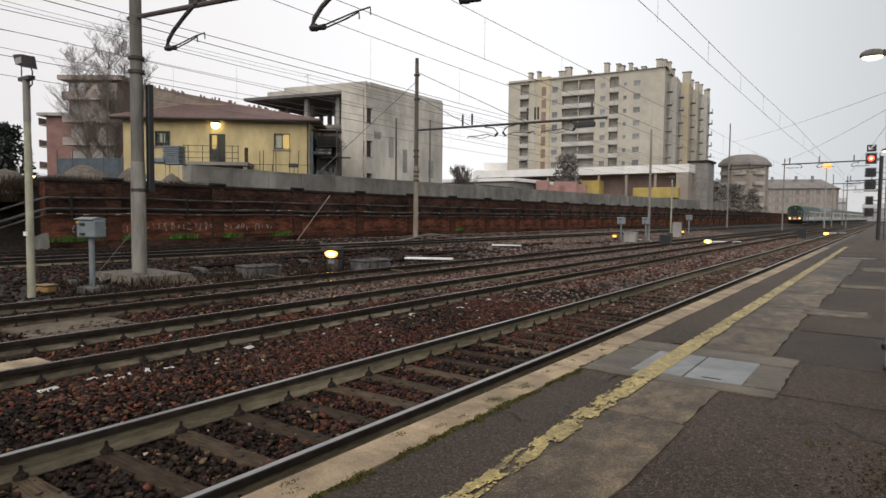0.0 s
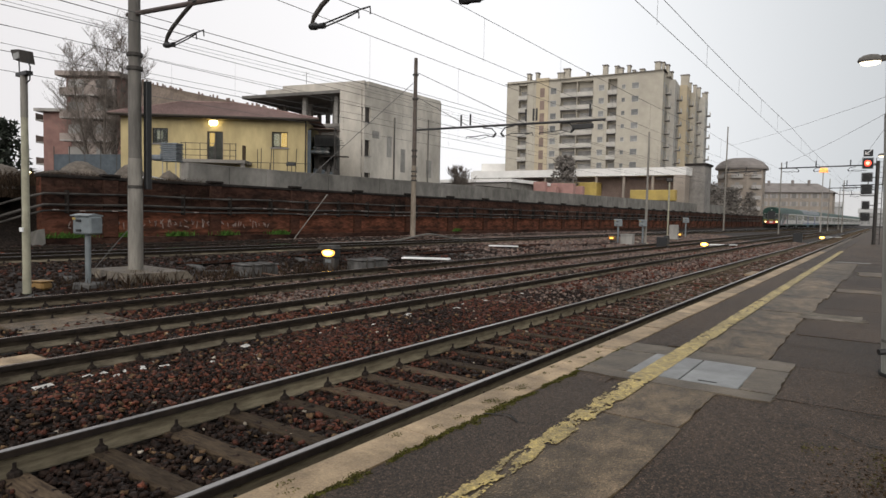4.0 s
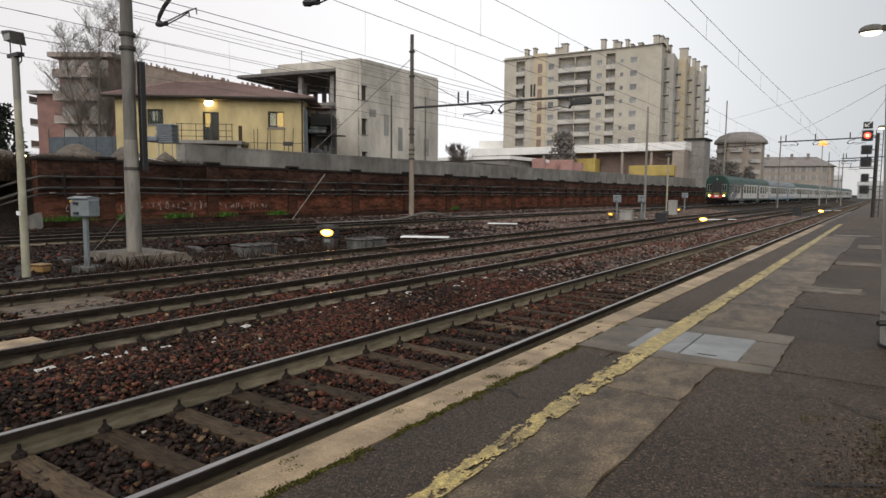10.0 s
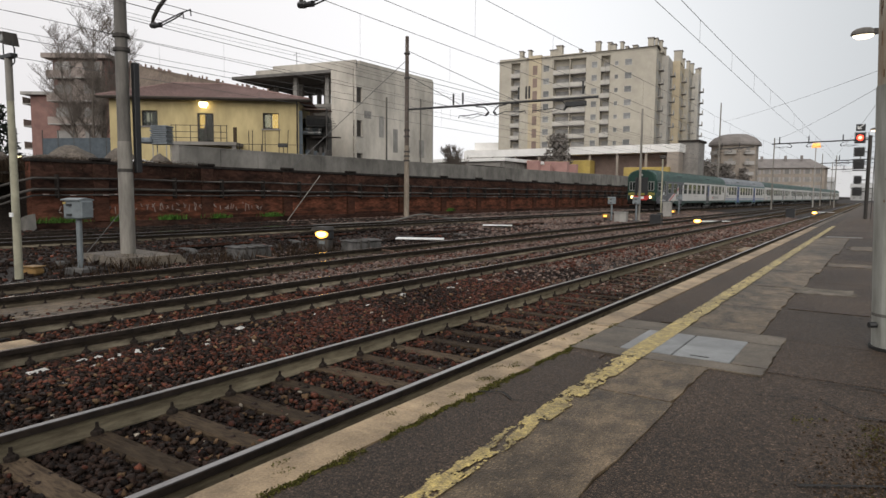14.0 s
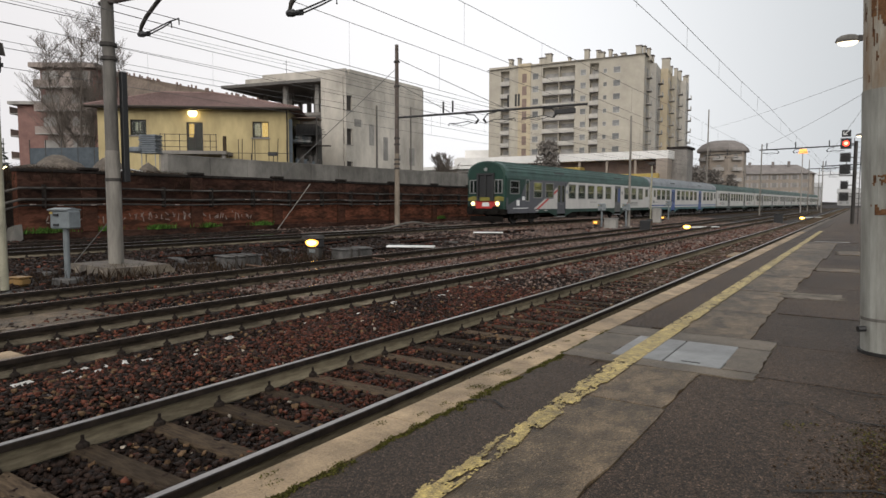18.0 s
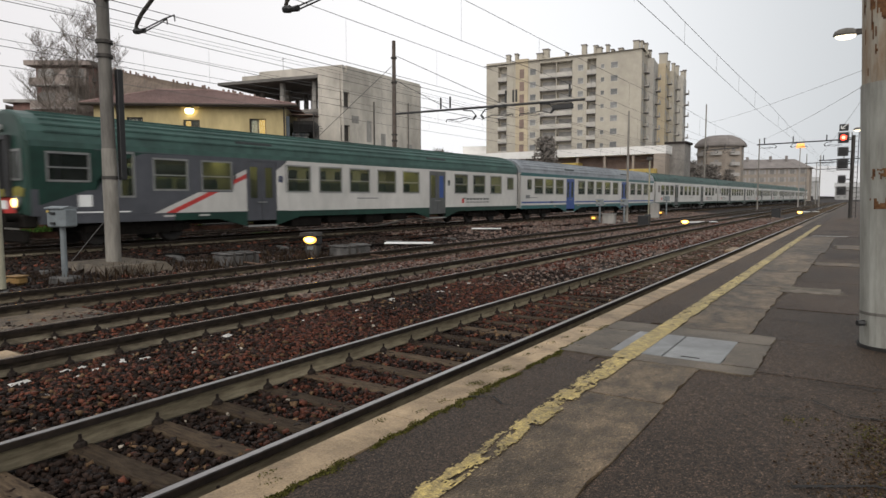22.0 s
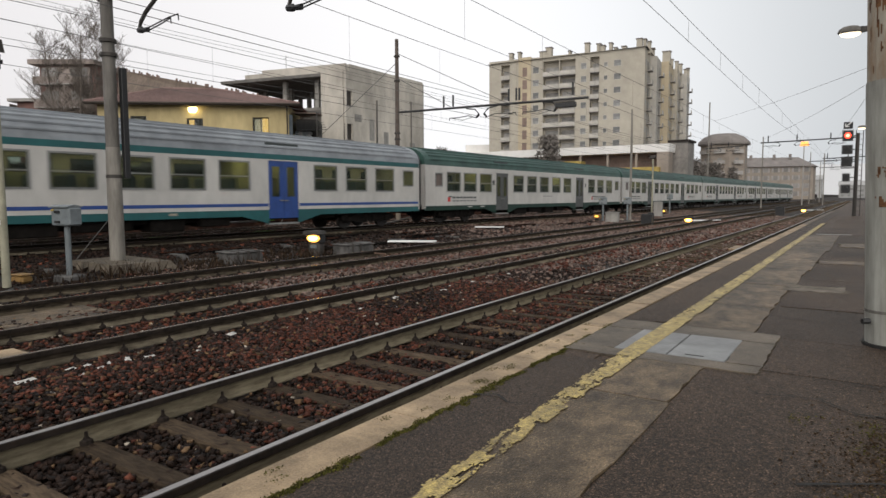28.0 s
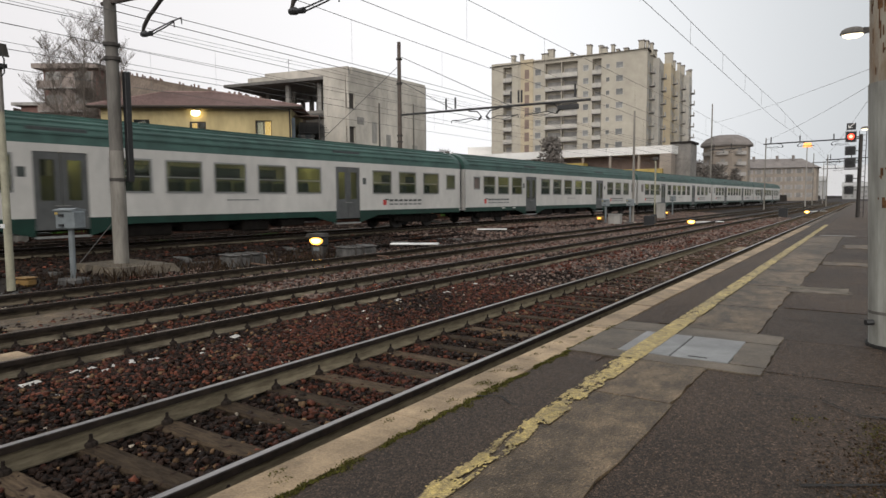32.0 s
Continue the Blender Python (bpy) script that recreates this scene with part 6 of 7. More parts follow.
def build_wires():
    def line(x, zc, zm, label, slope=0.0, ym=(8.5, 33.8, 62, 96, 128, 165, 210), r=0.0085):
        c = thing("overhead_line", label, "overhead line", pose(x, 0, 0, 0, 0, -math.degrees(math.atan(slope))), "overhead lines")
        ys = [-30, -16] + list(ym)
        part("contact_wire", T([(0.12 * (-1) ** i, y, zc) for i, y in enumerate(ys)], r, 5), M["wire"], c)
        pts = []
        for a, b in zip(ys, ys[1:]):
            for k in range(6):
                t = k / 6
                pts.append((0, a + (b - a) * t, zm - 0.1 * 4 * t * (1 - t)))
                if 0 < k and a < 100:
                    part("dropper", T([(0, a + (b - a) * t, zc), (0, a + (b - a) * t, zm - 0.1 * 4 * t * (1 - t))], 0.0035, 4), M["wire"], c)
        part("messenger_wire", T(pts, r * 1.1, 5), M["wire"], c)
    line(-3.86, 5.4, 6.05, "contact and messenger wires over the main line", r=0.0062)
    line(-7.83, 5.16, 6.2, "contact and messenger wires over the second track", r=0.0062)
    line(-11.35, 5.1, 6.3, "contact and messenger wires over the siding", r=0.0075)
    line(-20.5, 5.34, 6.62, "contact and messenger wires over the train's track", 0.004)
    line(-17.0, 5.15, 6.25, "contact and messenger wires over the yard", 0.002)
    f = thing("feeder_lines", "thin feeder wires along the masts", "wires", pose(0, 0, 0))
    for x, z in ((-24.0, 7.57), (-24.0, 8.5), (-23.0, 6.75), (-24.0, 8.35), (-11.5, 5.09)):
        part("feeder_wire", T([(x, y, z - 0.1 * math.sin((y % 26) / 26 * math.pi)) for y in range(-30, 190, 5)], 0.0085, 5), M["wire"], f)


build_wires()


def build_span_wires():
    f = thing("span_wires", "thin span wires slung across the far tracks", "wires", pose(0, 0, 0))
    for a, b in (((0.34, 44.0, 9.0), (-20.6, 107.7, 13.3)), ((0.3, 44.0, 8.2), (-11.8, 96, 9.2)), ((0.3, 44.0, 8.0), (-6.1, 128, 9.0))):
        pts = []
        for k in range(9):
            u = k / 8
            pts.append([a[i] + (b[i] - a[i]) * u for i in range(3)])
            pts[-1][2] -= 0.25 * 4 * u * (1 - u)
        part("span_wire", T(pts, 0.012, 5), M["wire"], f)


build_span_wires()


def build_signals():
    s = thing("main_signal", "railway signal showing red, with dark lower heads", "signal", pose(-1.03, 45.6, PZ))
    part("post", T([(0.52, 0.3, 0), (0.52, 0.3, 5.0)], 0.09, 10), M["mast_dark"], s)
    def head(z, w, h, lamp=None, name="signal_head"):
        k = part(name, B(-w / 2, w / 2, 0.0, 0.25, z - h / 2, z + h / 2, 0.03), M["black"], s)
        part("backboard_rim", pierced_frame(-w / 2 - 0.03, w / 2 + 0.03, z - h / 2 - 0.03, z + h / 2 + 0.03, 0.02, 0.04), M["mast_dark"], k, m=pose(0, -0.02, 0))
        part("hood", T([(0, -0.02, z + 0.05), (0, -0.12, z + 0.04)], 0.12, 14), M["black"], k) if lamp is None else part("lamp", Shape().tube([(0, -0.03, z), (0, -0.06, z)], 0.17, 20), M[lamp], k, "lit red light")
        if lamp:
            # paler glowing disc added for the glare at the red lamp's centre
            part("lens_core", T([(0, -0.062, z), (0, -0.075, z)], 0.09, 16), M["lamp_red_core"], k)
        part("arm", T([(0, 0.25, z), (0.52, 0.3, z)], 0.03, 6), M["mast_dark"], s)
    head(4.85, 0.52, 0.6, "lamp_red")
    head(4.02, 0.52, 0.5)
    head(3.3, 0.54, 0.54)
    head(2.35, 0.36, 0.45)
    head(1.65, 0.44, 0.48)
    k = part("direction_panel", B(-0.24, 0.24, 0, 0.15, 5.26, 5.66, 0.02), M["black"], s)
    part("arrow", Shape().tube([(0.16, -0.02, 5.64), (-0.14, -0.02, 5.38)], 0.03, 6).tube([(-0.14, -0.02, 5.38), (-0.14, -0.02, 5.56)], 0.025, 6).tube([(-0.14, -0.02, 5.38), (0.06, -0.02, 5.38)], 0.025, 6), M["white_board"], k, "pale arrow")
    part("walkway", B(-0.3, 0.6, 0.0, 0.6, 2.9, 2.95), M["mast_dark"], s)
    for x in (0.42, 0.78):
        part("ladder_rail", T([(x, 0.55, 0), (x, 0.5, 5.2)], 0.022, 6), M["mast_dark"], s)
    for i in range(16):
        part("rung", T([(0.42, 0.54, 0.3 + i * 0.31), (0.78, 0.54, 0.3 + i * 0.31)], 0.012, 5), M["mast_dark"], s)
    def shunt(x, y, z, sc, lamp, label):
        q = thing("ground_signal", label, "ground signal", pose(x, y, z, 0, 0, 12), "ground signals")
        part("housing", B(-0.24 * sc, 0.24 * sc, -0.1, 0.22, 0.28, 0.58, 0.05), M["black"], q)
        def oval(a, b, y0, y1):
            return Shape().loft([[(a * math.cos(e), yy, 0.47 + b * math.sin(e) * (1.0 if math.sin(e) < 0 else 0.6)) for e in [i * math.pi / 10 for i in range(20)]] for yy in (y0, y1)])
        # weaker glowing oval added behind the lens as the lamp's halo
        rim = part("lens_rim", oval(0.23 * sc, 0.14 * sc, -0.11, -0.13), M["lamp_fringe"], q, "amber fringe of glow added round the lamp")
        part("lamp", oval(0.17 * sc, 0.1 * sc, -0.13, -0.16), M[lamp], rim, "lit yellow lamp")
        part("hood", Shape().prism([(-0.26 * sc, 0.58), (-0.2 * sc, 0.68), (0.2 * sc, 0.68), (0.26 * sc, 0.58)], -0.3, 0.2), M["mast_dark"], q)
        part("base", B(-0.2, 0.2, -0.1, 0.2, -0.1, 0.3, 0.03), M["mast_dark"], q)
        part("plate", B(-0.1, 0.1, -0.13, -0.1, 0.16, 0.26), M["box_grey"], q)
    shunt(-13.75, 13.75, -0.1, 1.0, "lamp_yellow", "low ground signal with bright yellow lamps")
    shunt(-9.4, 42.6, -0.42, 1.05, "lamp_yellow", "low ground signal with bright yellow lamps")
    shunt(-5.35, 76.5, -0.45, 1.1, "lamp_yellow", "low ground signal with bright yellow lamps")

    def lamp_post(x, y, z, h, label, arm, lit):
        q = thing("platform_lamp", label, "street lamp", pose(x, y, z), "lamps")
        part("post", T([(0, 0, 0), (0, 0, h + 0.05)], [0.06, 0.045], 10), M["galv"], q)
        part("arm", T([(0, 0, h), (-arm * 0.5, 0, h + 0.06), (-arm, 0, h + 0.03)], 0.03, 8), M["galv"], q)
        def oval(k, z, grow=0.0):
            return [(-arm - 0.12 + (0.22 * k + grow) * math.cos(q), (0.11 * k + grow) * math.sin(q), h + z) for q in [i * math.pi / 8 for i in range(16)]]
        part("shade", Shape().loft([oval(1.0, -0.03), oval(1.03, 0.0), oval(0.9, 0.06), oval(0.6, 0.1), oval(0.25, 0.115)]), M["mast_mid"], q, smooth=True)
        part("gear_box", Shape().loft([[(-arm + 0.06, v, h + w) for v, w in ((-0.07, -0.04), (0.07, -0.04), (0.07, 0.07), (-0.07, 0.07))], [(-arm + 0.26, v, h + w) for v, w in ((-0.04, -0.02), (0.04, -0.02), (0.04, 0.05), (-0.04, 0.05))]]), M["mast_dark"], q)
        part("glass", Shape().loft([oval(0.45, -0.11), oval(0.75, -0.08), oval(0.86, -0.034)]), M[lit], q)
    lamp_post(0.16, 15.6, PZ, 4.58, "grey platform lamp, lit", 0.44, "lamp_dim")
    lamp_post(0.3, 44.5, PZ, 5.2, "further platform lamp, lit", 0.5, "lamp_dim")
    q = thing("street_lamp", "tall sodium street lamp glowing orange in the mist", "street lamp", pose(-9.76, 135, -0.2))
    part("post", T([(0, 0, 0), (0, 0, 11.0)], [0.12, 0.08], 8), M["fog_grey"], q)
    part("lamp", Shape().loft([[(-0.7, -0.3, 10.9), (0.8, -0.3, 10.9), (0.8, 0.4, 10.9), (-0.7, 0.4, 10.9)], [(-0.5, -0.2, 11.7), (0.6, -0.2, 11.7), (0.6, 0.3, 11.7), (-0.5, 0.3, 11.7)]]), M["lamp_orange"], q)
    q = thing("street_lamp", "distant lit street lamp beyond the yard", "street lamp", pose(-90, 36.2, 2.4))
    part("post", T([(0, 0, 0), (0, 0, 7.0)], 0.07, 6), M["galv"], q)
    part("lamp", B(-0.75, -0.35, -0.2, 0.2, 3.2, 3.5, 0.1), M["lamp_white"], q)
    part("lamp", B(0.3, 0.7, -0.2, 0.2, 3.2, 3.5, 0.1), M["lamp_white"], q)

    # cream flood-light post and relay box at the near siding
    q = thing("floodlight_post", "cream concrete post with a twin floodlight", "floodlight", pose(-13.85, 5.5, -0.2))
    part("foot", B(-0.6, 0.65, -0.4, 0.4, -0.2, 0.02, 0.03), M["point_case"], q)
    part("post", T([(0, 0, 0.05), (0, 0, 4.15)], [0.075, 0.06], 16), M["cream_post"], q)
    part("post_cap", T([(0, 0, 3.5), (0, 0, 4.3)], 0.066, 12), M["mast_grey"], q)
    part("cross_arm", B(-0.22, 0.25, -0.06, 0.06, 4.3, 4.37), M["black"], q)
    hd = part("floodlight", Shape().loft([[(-0.2, -0.1, 4.62), (0.16, -0.1, 4.52), (0.16, 0.14, 4.52), (-0.2, 0.14, 4.62)], [(-0.22, -0.14, 4.8), (0.16, -0.14, 4.76), (0.16, 0.1, 4.76), (-0.22, 0.1, 4.8)]]), M["mast_dark"], q)
    part("reflector", B(-0.14, 0.12, -0.13, -0.115, 4.6, 4.72), M["galv"], hd)
    part("cable", T([(0.15, 0, 4.6), (0.28, 0, 4.45), (0.26, 0, 4.2), (0.12, 0, 4.15)], 0.014, 6), M["black"], q)
    part("bracket", T([(-0.19, 0, 4.35), (-0.2, 0, 4.65)], 0.012, 5), M["black"], q)
    part("tag", B(0.1, 0.22, -0.16, -0.13, 1.28, 1.36), M["white_board"], q)
    def relay(x, y, z, label, sc=1.0, h=0.95):
        q = thing("relay_box", label, "relay box", pose(x, y, z, 0, 0, 18), "relay boxes")
        part("post", T([(0, 0, 0), (0, 0, h)], 0.08 * sc, 10), M["box_grey"], q)
        part("foot", B(-0.25, 0.25, -0.22, 0.22, -0.12, 0.06, 0.03), M["point_case"], q)
        k = part("case", B(-0.33 * sc, 0.33 * sc, -0.17, 0.17, h, h + 0.52 * sc, 0.03), M["box_grey"], q)
        part("lid", Shape().prism([(-0.2, h + 0.52 * sc), (-0.2, h + 0.55 * sc), (0, h + 0.6 * sc), (0.2, h + 0.55 * sc), (0.2, h + 0.52 * sc)], -0.36 * sc, 0.3 * sc, "x"), M["box_grey"], k)
        for dz in (0.08, 0.36):
            part("latch", B(-0.16 * sc, 0.0, -0.2, -0.17, h + dz * sc, h + dz * sc + 0.05), M["black"], k)
        part("plate", B(-0.3 * sc, -0.2 * sc, -0.185, -0.172, h + 0.42 * sc, h + 0.48 * sc), M["yellow_sheet"], k)
    relay(-14.0, 6.75, -0.1, "pale grey relay box on a post beside the siding", 0.74, 1.1)
    relay(-14.8, 41.9, -0.12, "far grey relay box on a post", 0.8, 1.15)
    relay(-13.6, 43.4, -0.12, "far grey relay box on a post", 0.8, 1.15)
    relay(-15.8, 63.6, -0.1, "far grey relay box on a post", 0.85, 1.35)
    q = thing("lamp_post", "short pale lamp post beyond the sidings", "lamp post", pose(-14.0, 50.9, -0.1))
    part("post", T([(0, 0, 0), (0, 0, 4.6)], 0.065, 8), M["cream_post"], q)
    part("lamp_head", B(-0.22, 0.22, -0.12, 0.12, 4.6, 4.86, 0.04), M["mast_dark"], q)
    part("cabinet", B(0.16, 0.8, -0.2, 0.2, 0.1, 1.25, 0.03), M["concrete"], q)
    q = thing("concrete_cabinet", "low pale concrete cable cabinet", "cabinet", pose(-13.9, 41.2, -0.14))
    part("case", B(-0.4, 0.4, -0.25, 0.25, 0, 0.62, 0.03), M["concrete"], q)
    part("lid", B(-0.44, 0.44, -0.29, 0.29, 0.62, 0.68, 0.02), M["concrete"], q)
    q = thing("black_box", "black signal case standing between the tracks", "case", pose(-10.9, 38.6, -0.21))
    part("case", B(-0.3, 0.32, -0.2, 0.2, 0, 0.72, 0.03), M["black"], q)
    part("back", B(0.0, 0.34, 0.2, 0.3, 0, 0.8, 0.03), M["black"], q)
    q = thing("black_box", "black signal case standing between the tracks", "case", pose(-6.2, 63.0, -0.21))
    part("case", B(-0.35, 0.35, -0.2, 0.2, 0, 0.75, 0.03), M["black"], q)
    part("lid", B(-0.38, 0.38, -0.23, 0.23, 0.75, 0.8), M["black"], q)
    for x, y in ((-15.4, 42.5), (-15.4, 60.0)):
        q = thing("marker_lamp", "small orange marker lamp on the ground", "marker lamp", pose(x, y, -0.1), "marker lamps")
        part("case", B(-0.24, 0.24, -0.15, 0.15, 0.15, 0.45, 0.03), M["orange"], q)
        part("lamp", B(-0.12, 0.12, -0.18, -0.15, 0.24, 0.36), M["lamp_marker"], q)
        part("foot", B(-0.12, 0.12, -0.1, 0.1, -0.05, 0.15), M["black"], q)


M["lamp_fringe"] = glow("amber_glow_fringe", (1.0, 0.5, 0.1), 1.3)
M["lamp_dim"] = glow("dim_lamp_glass", (1.0, 0.86, 0.62), 2.2)
M["lamp_marker"] = glow("marker_glow", (1.0, 0.5, 0.08), 1.6)
build_signals()




def build_yard_clutter():
    r = random.Random(17)
    # puddles placed to fit the view's wet streaks; one mirrors the ground signal lamp
    for i, (x, y, a, b) in enumerate(((-13.2, 13.0, 0.45, 1.3), (-14.6, 16.5, 0.4, 1.6), (-16.6, 12.0, 0.5, 1.2), (-17.2, 17.0, 0.35, 2.2), (-22.6, 15.0, 0.6, 2.4), (-22.9, 22.0, 0.5, 3.0),
                                      (-15.6, 22.5, 0.4, 2.2), (-23.2, 30.0, 0.5, 3.4), (-16.2, 31.0, 0.5, 3.0), (-13.0, 27.0, 0.35, 2.6), (-22.4, 10.5, 0.5, 1.8), (-15.0, 38.0, 0.5, 3.0), (-11.05, 10.9, 0.3, 0.5), (-17.0, 23.5, 0.3, 2.4), (-18.4, 20.0, 0.5, 3.0))):
        n = 22
        ring = []
        for k in range(n):
            q = 2 * math.pi * k / n
            j = 1 + 0.4 * noise.noise(Vector((math.cos(q) * 1.6, math.sin(q) * 1.6, i * 3.1)))
            ring.append((x + a * j * math.cos(q), y + b * j * math.sin(q)))
        z = ground_z(x, y)
        tagged(part("puddle", Shape().prism(ring, z - 0.05, z + 0.085, "z"), M["puddle"]), "shallow rain puddle on the dark yard ground", "puddle", "puddles in the yard")
    for x, y, w, l, rz, label in ((-13.75, 18.65, 0.5, 1.75, -62, "white board lying beside the track"), (-15.9, 28.2, 0.4, 1.5, -62, "white board lying between the tracks"),
                                  (-9.1, 45.6, 0.4, 2.6, -40, "white board lying beside the ground signal"), (-4.9, 84.0, 0.5, 2.2, -50, "far white board beside the track")):
        q = thing("white_board", label, "board", pose(x, y, ground_z(x, y) + 0.12, 0, 0, rz), "white boards")
        part("board", B(-w / 2, w / 2, -l / 2, l / 2, 0, 0.05, 0.01), M["white_board"], q)
        part("batten", B(-w / 2 + 0.02, w / 2 - 0.02, -l / 2 + 0.1, -l / 2 + 0.2, -0.16, 0), M["sleeper"], q)
        part("batten", B(-w / 2 + 0.02, w / 2 - 0.02, l / 2 - 0.2, l / 2 - 0.1, -0.16, 0), M["sleeper"], q)
    # point motors and cable troughs between the sidings
    for x, y, l, n in ((-13.8, 11.0, 0.5, 3), (-13.0, 14.6, 0.55, 2)):
        q = thing("point_motor", "grey weathered point motor case", "point motor", pose(x, y, -0.17, 0, 0, -8), "point motors")
        part("case", B(-0.35, 0.35, -l, l, -0.04, 0.3, 0.05), M["point_case"], q)
        part("lid", B(-0.37, 0.37, -l - 0.02, l + 0.02, 0.3, 0.34, 0.02), M["point_case"], q)
        for k in range(n):
            part("strap", B(-0.38, 0.38, -l + 0.2 + k * 0.3, -l + 0.26 + k * 0.3, -0.04, 0.355), M["mast_dark"], q)
        part("rod", T([(0.3, 0, 0.1), (1.4, 0.05, 0.08)], 0.025, 6), M["rust"], q)
    for i in range(16):
        x, y = -13.2 - r.uniform(0, 3.4), 5.0 + r.random() * 18
        q = part("concrete_scrap", B(-r.uniform(0.1, 0.5), r.uniform(0.1, 0.5), -0.08, 0.1, 0, r.uniform(0.04, 0.12), 0.02), M["point_case"], None, m=pose(x, y, ground_z(x, y), 0, 0, r.uniform(-30, 60)))
        tagged(q, "broken scrap of concrete between the tracks", "rubble", "concrete scraps")
    # flat slabs beside the second track
    for x0, x1, y0, y1, z, lab, mt in ((-10.4, -9.0, 3.7, 5.2, -0.13, "flat grey concrete crossing slab", "band"), (-7.7, -7.15, 2.0, 3.1, -0.05, "pale concrete slab between the rails", "edge_stone"),
                                       (-3.65, -3.4, 22.2, 23.7, -0.12, "pale board lying on the sleepers", "edge_stone"), (-3.4, -3.15, 26.5, 28.3, -0.12, "pale board lying on the sleepers", "edge_stone")):
        tagged(part("flat_slab", B(x0, x1, y0, y1, z - 0.1, z, 0.015), M[mt]), lab, "slab")
    q = thing("yellow_case", "orange-yellow cable case beside the siding", "case", pose(-14.4, 6.0, -0.16, 0, 0, 15))
    part("case", B(-0.17, 0.17, -0.13, 0.13, 0, 0.16, 0.04), M["orange"], q)
    part("lid", B(-0.185, 0.185, -0.145, 0.145, 0.16, 0.19, 0.02), M["orange"], q)
    q = thing("marker_board", "small dark marker board on a short stake", "sign", pose(-13.6, 4.65, -0.15, 0, 0, 30))
    part("stake", B(-0.04, 0.04, -0.03, 0.03, 0, 0.35), M["black"], q)
    part("board", B(-0.22, 0.22, -0.04, 0.0, 0.3, 0.56, 0.01), M["black"], q)
    for k in range(3):
        part("bar", B(-0.17, 0.17, -0.05, -0.04, 0.34 + k * 0.07, 0.375 + k * 0.07), M["box_grey"], q)
    # a leaning pole and the cable humps at the wall
    tagged(part("leaning_pole", T([(-26.6, 23.7, -0.05), (-26.9, 26.6, 2.6)], 0.024, 8), M["mast_grey"]), "thin pole leaning over by the wall", "pole")
    pts = [(-22.8, 22 + i * 0.7, 0.0 + 0.36 * math.exp(-((i - 13) / 3.0) ** 2)) for i in range(22)]
    tagged(part("cable_hump", T(pts, 0.05, 8), M["concrete_dark"]), "pale cable duct humped over the ground", "cable duct")
    # litter on the stones
    for i in range(34):
        x, y = -5.8 - abs(r.gauss(0, 0.75)), 2.2 + r.random() ** 1.4 * 12
        a = r.uniform(0.02, 0.06)
        s = Shape().loft([[(-a, -a * 0.7, 0), (a, -a * 0.6, 0.01), (a * 0.8, a, 0), (-a, a * 0.6, 0.012)], [(-a * 0.6, -a * 0.3, a * 0.55), (a * 0.5, -a * 0.3, a * 0.4), (a * 0.3, a * 0.4, a * 0.6), (-a * 0.5, a * 0.3, a * 0.35)]])
        tagged(part("litter", s, M["litter"], None, m=pose(x, y, -0.165, 0, 0, r.uniform(0, 360))), "crumpled white paper litter on the ballast", "litter", "litter on the ballast")
    for i in range(26):
        x, y = r.choice((-14.6, -13.0, -9.6, -5.9)) + r.uniform(-0.9, 0.9), r.uniform(34, 62)
        a = r.uniform(0.06, 0.17)
        s = Shape().loft([[(-a, -a * 0.6, 0), (a, -a * 0.5, 0.01), (a * 0.7, a * 0.7, 0), (-a * 0.8, a * 0.6, 0)], [(-a * 0.7, -a * 0.3, a * 0.5), (a * 0.6, -a * 0.2, a * 0.35), (a * 0.4, a * 0.4, a * 0.5), (-a * 0.5, a * 0.4, a * 0.3)]])
        tagged(part("rubble_scrap", s, M["pale_stone"], None, m=pose(x, y, ground_z(x, y) + 0.03, 0, 0, r.uniform(0, 360))), "pale scrap of rubble between the tracks", "rubble", "pale rubble scraps")
    for x, y, a in ((-6.6, 2.75, 0.1), (-6.6, 3.75, 0.07), (-6.5, 3.95, 0.06), (-6.62, 3.55, 0.06), (-5.7, 5.35, 0.05), (-5.75, 5.9, 0.07), (-5.45, 5.15, 0.05), (-6.1, 7.9, 0.1), (-6.3, 6.2, 0.09), (-6.05, 6.7, 0.08), (-6.3, 5.6, 0.07), (-6.72, 8.6, 0.09), (-5.7, 7.3, 0.06), (-6.5, 9.8, 0.09), (-5.2, 4.1, 0.04)):
        s = Shape().loft([[(-a, -a * 0.4, 0), (a, -a * 0.5, 0.01), (a * 0.8, a * 0.5, 0), (-a, a * 0.4, 0.012)], [(-a * 0.6, -a * 0.2, a * 0.35), (a * 0.5, -a * 0.2, a * 0.2), (a * 0.4, a * 0.2, a * 0.3), (-a * 0.6, a * 0.2, a * 0.2)]])
        tagged(part("litter", s, M["litter"], None, m=pose(x, y, -0.17, 0, 0, r.uniform(0, 360))), "crumpled white paper litter on the ballast", "litter", "litter on the ballast")


build_yard_clutter()


# ---- the train ----
CAR, BODY, HW = 28.4, 27.95, 1.42
M["coach_white"] = mat("off_white_coach_paint", (0.55, 0.53, 0.5), (0.46, 0.445, 0.42), 0.42, 2.0, 0.05, 30, big=0.14, bigscale=0.3, coat=0.15, stretch=(1, 1, 0.5))
M["coach_green"] = mat("dark_green_coach_paint", (0.01, 0.043, 0.031), (0.007, 0.028, 0.02), 0.5, 2, 0.05, big=0.2, coat=0.1, spec=0.3)
M["coach_roof"] = mat("green_ribbed_roof", (0.045, 0.1, 0.085), (0.028, 0.066, 0.056), 0.5, 2, 0.1, big=0.25, bigscale=0.5)
M["coach_roof_grey"] = mat("grey_ribbed_roof", (0.27, 0.29, 0.31), (0.2, 0.215, 0.235), 0.5, 2, 0.1, big=0.2, bigscale=0.5)
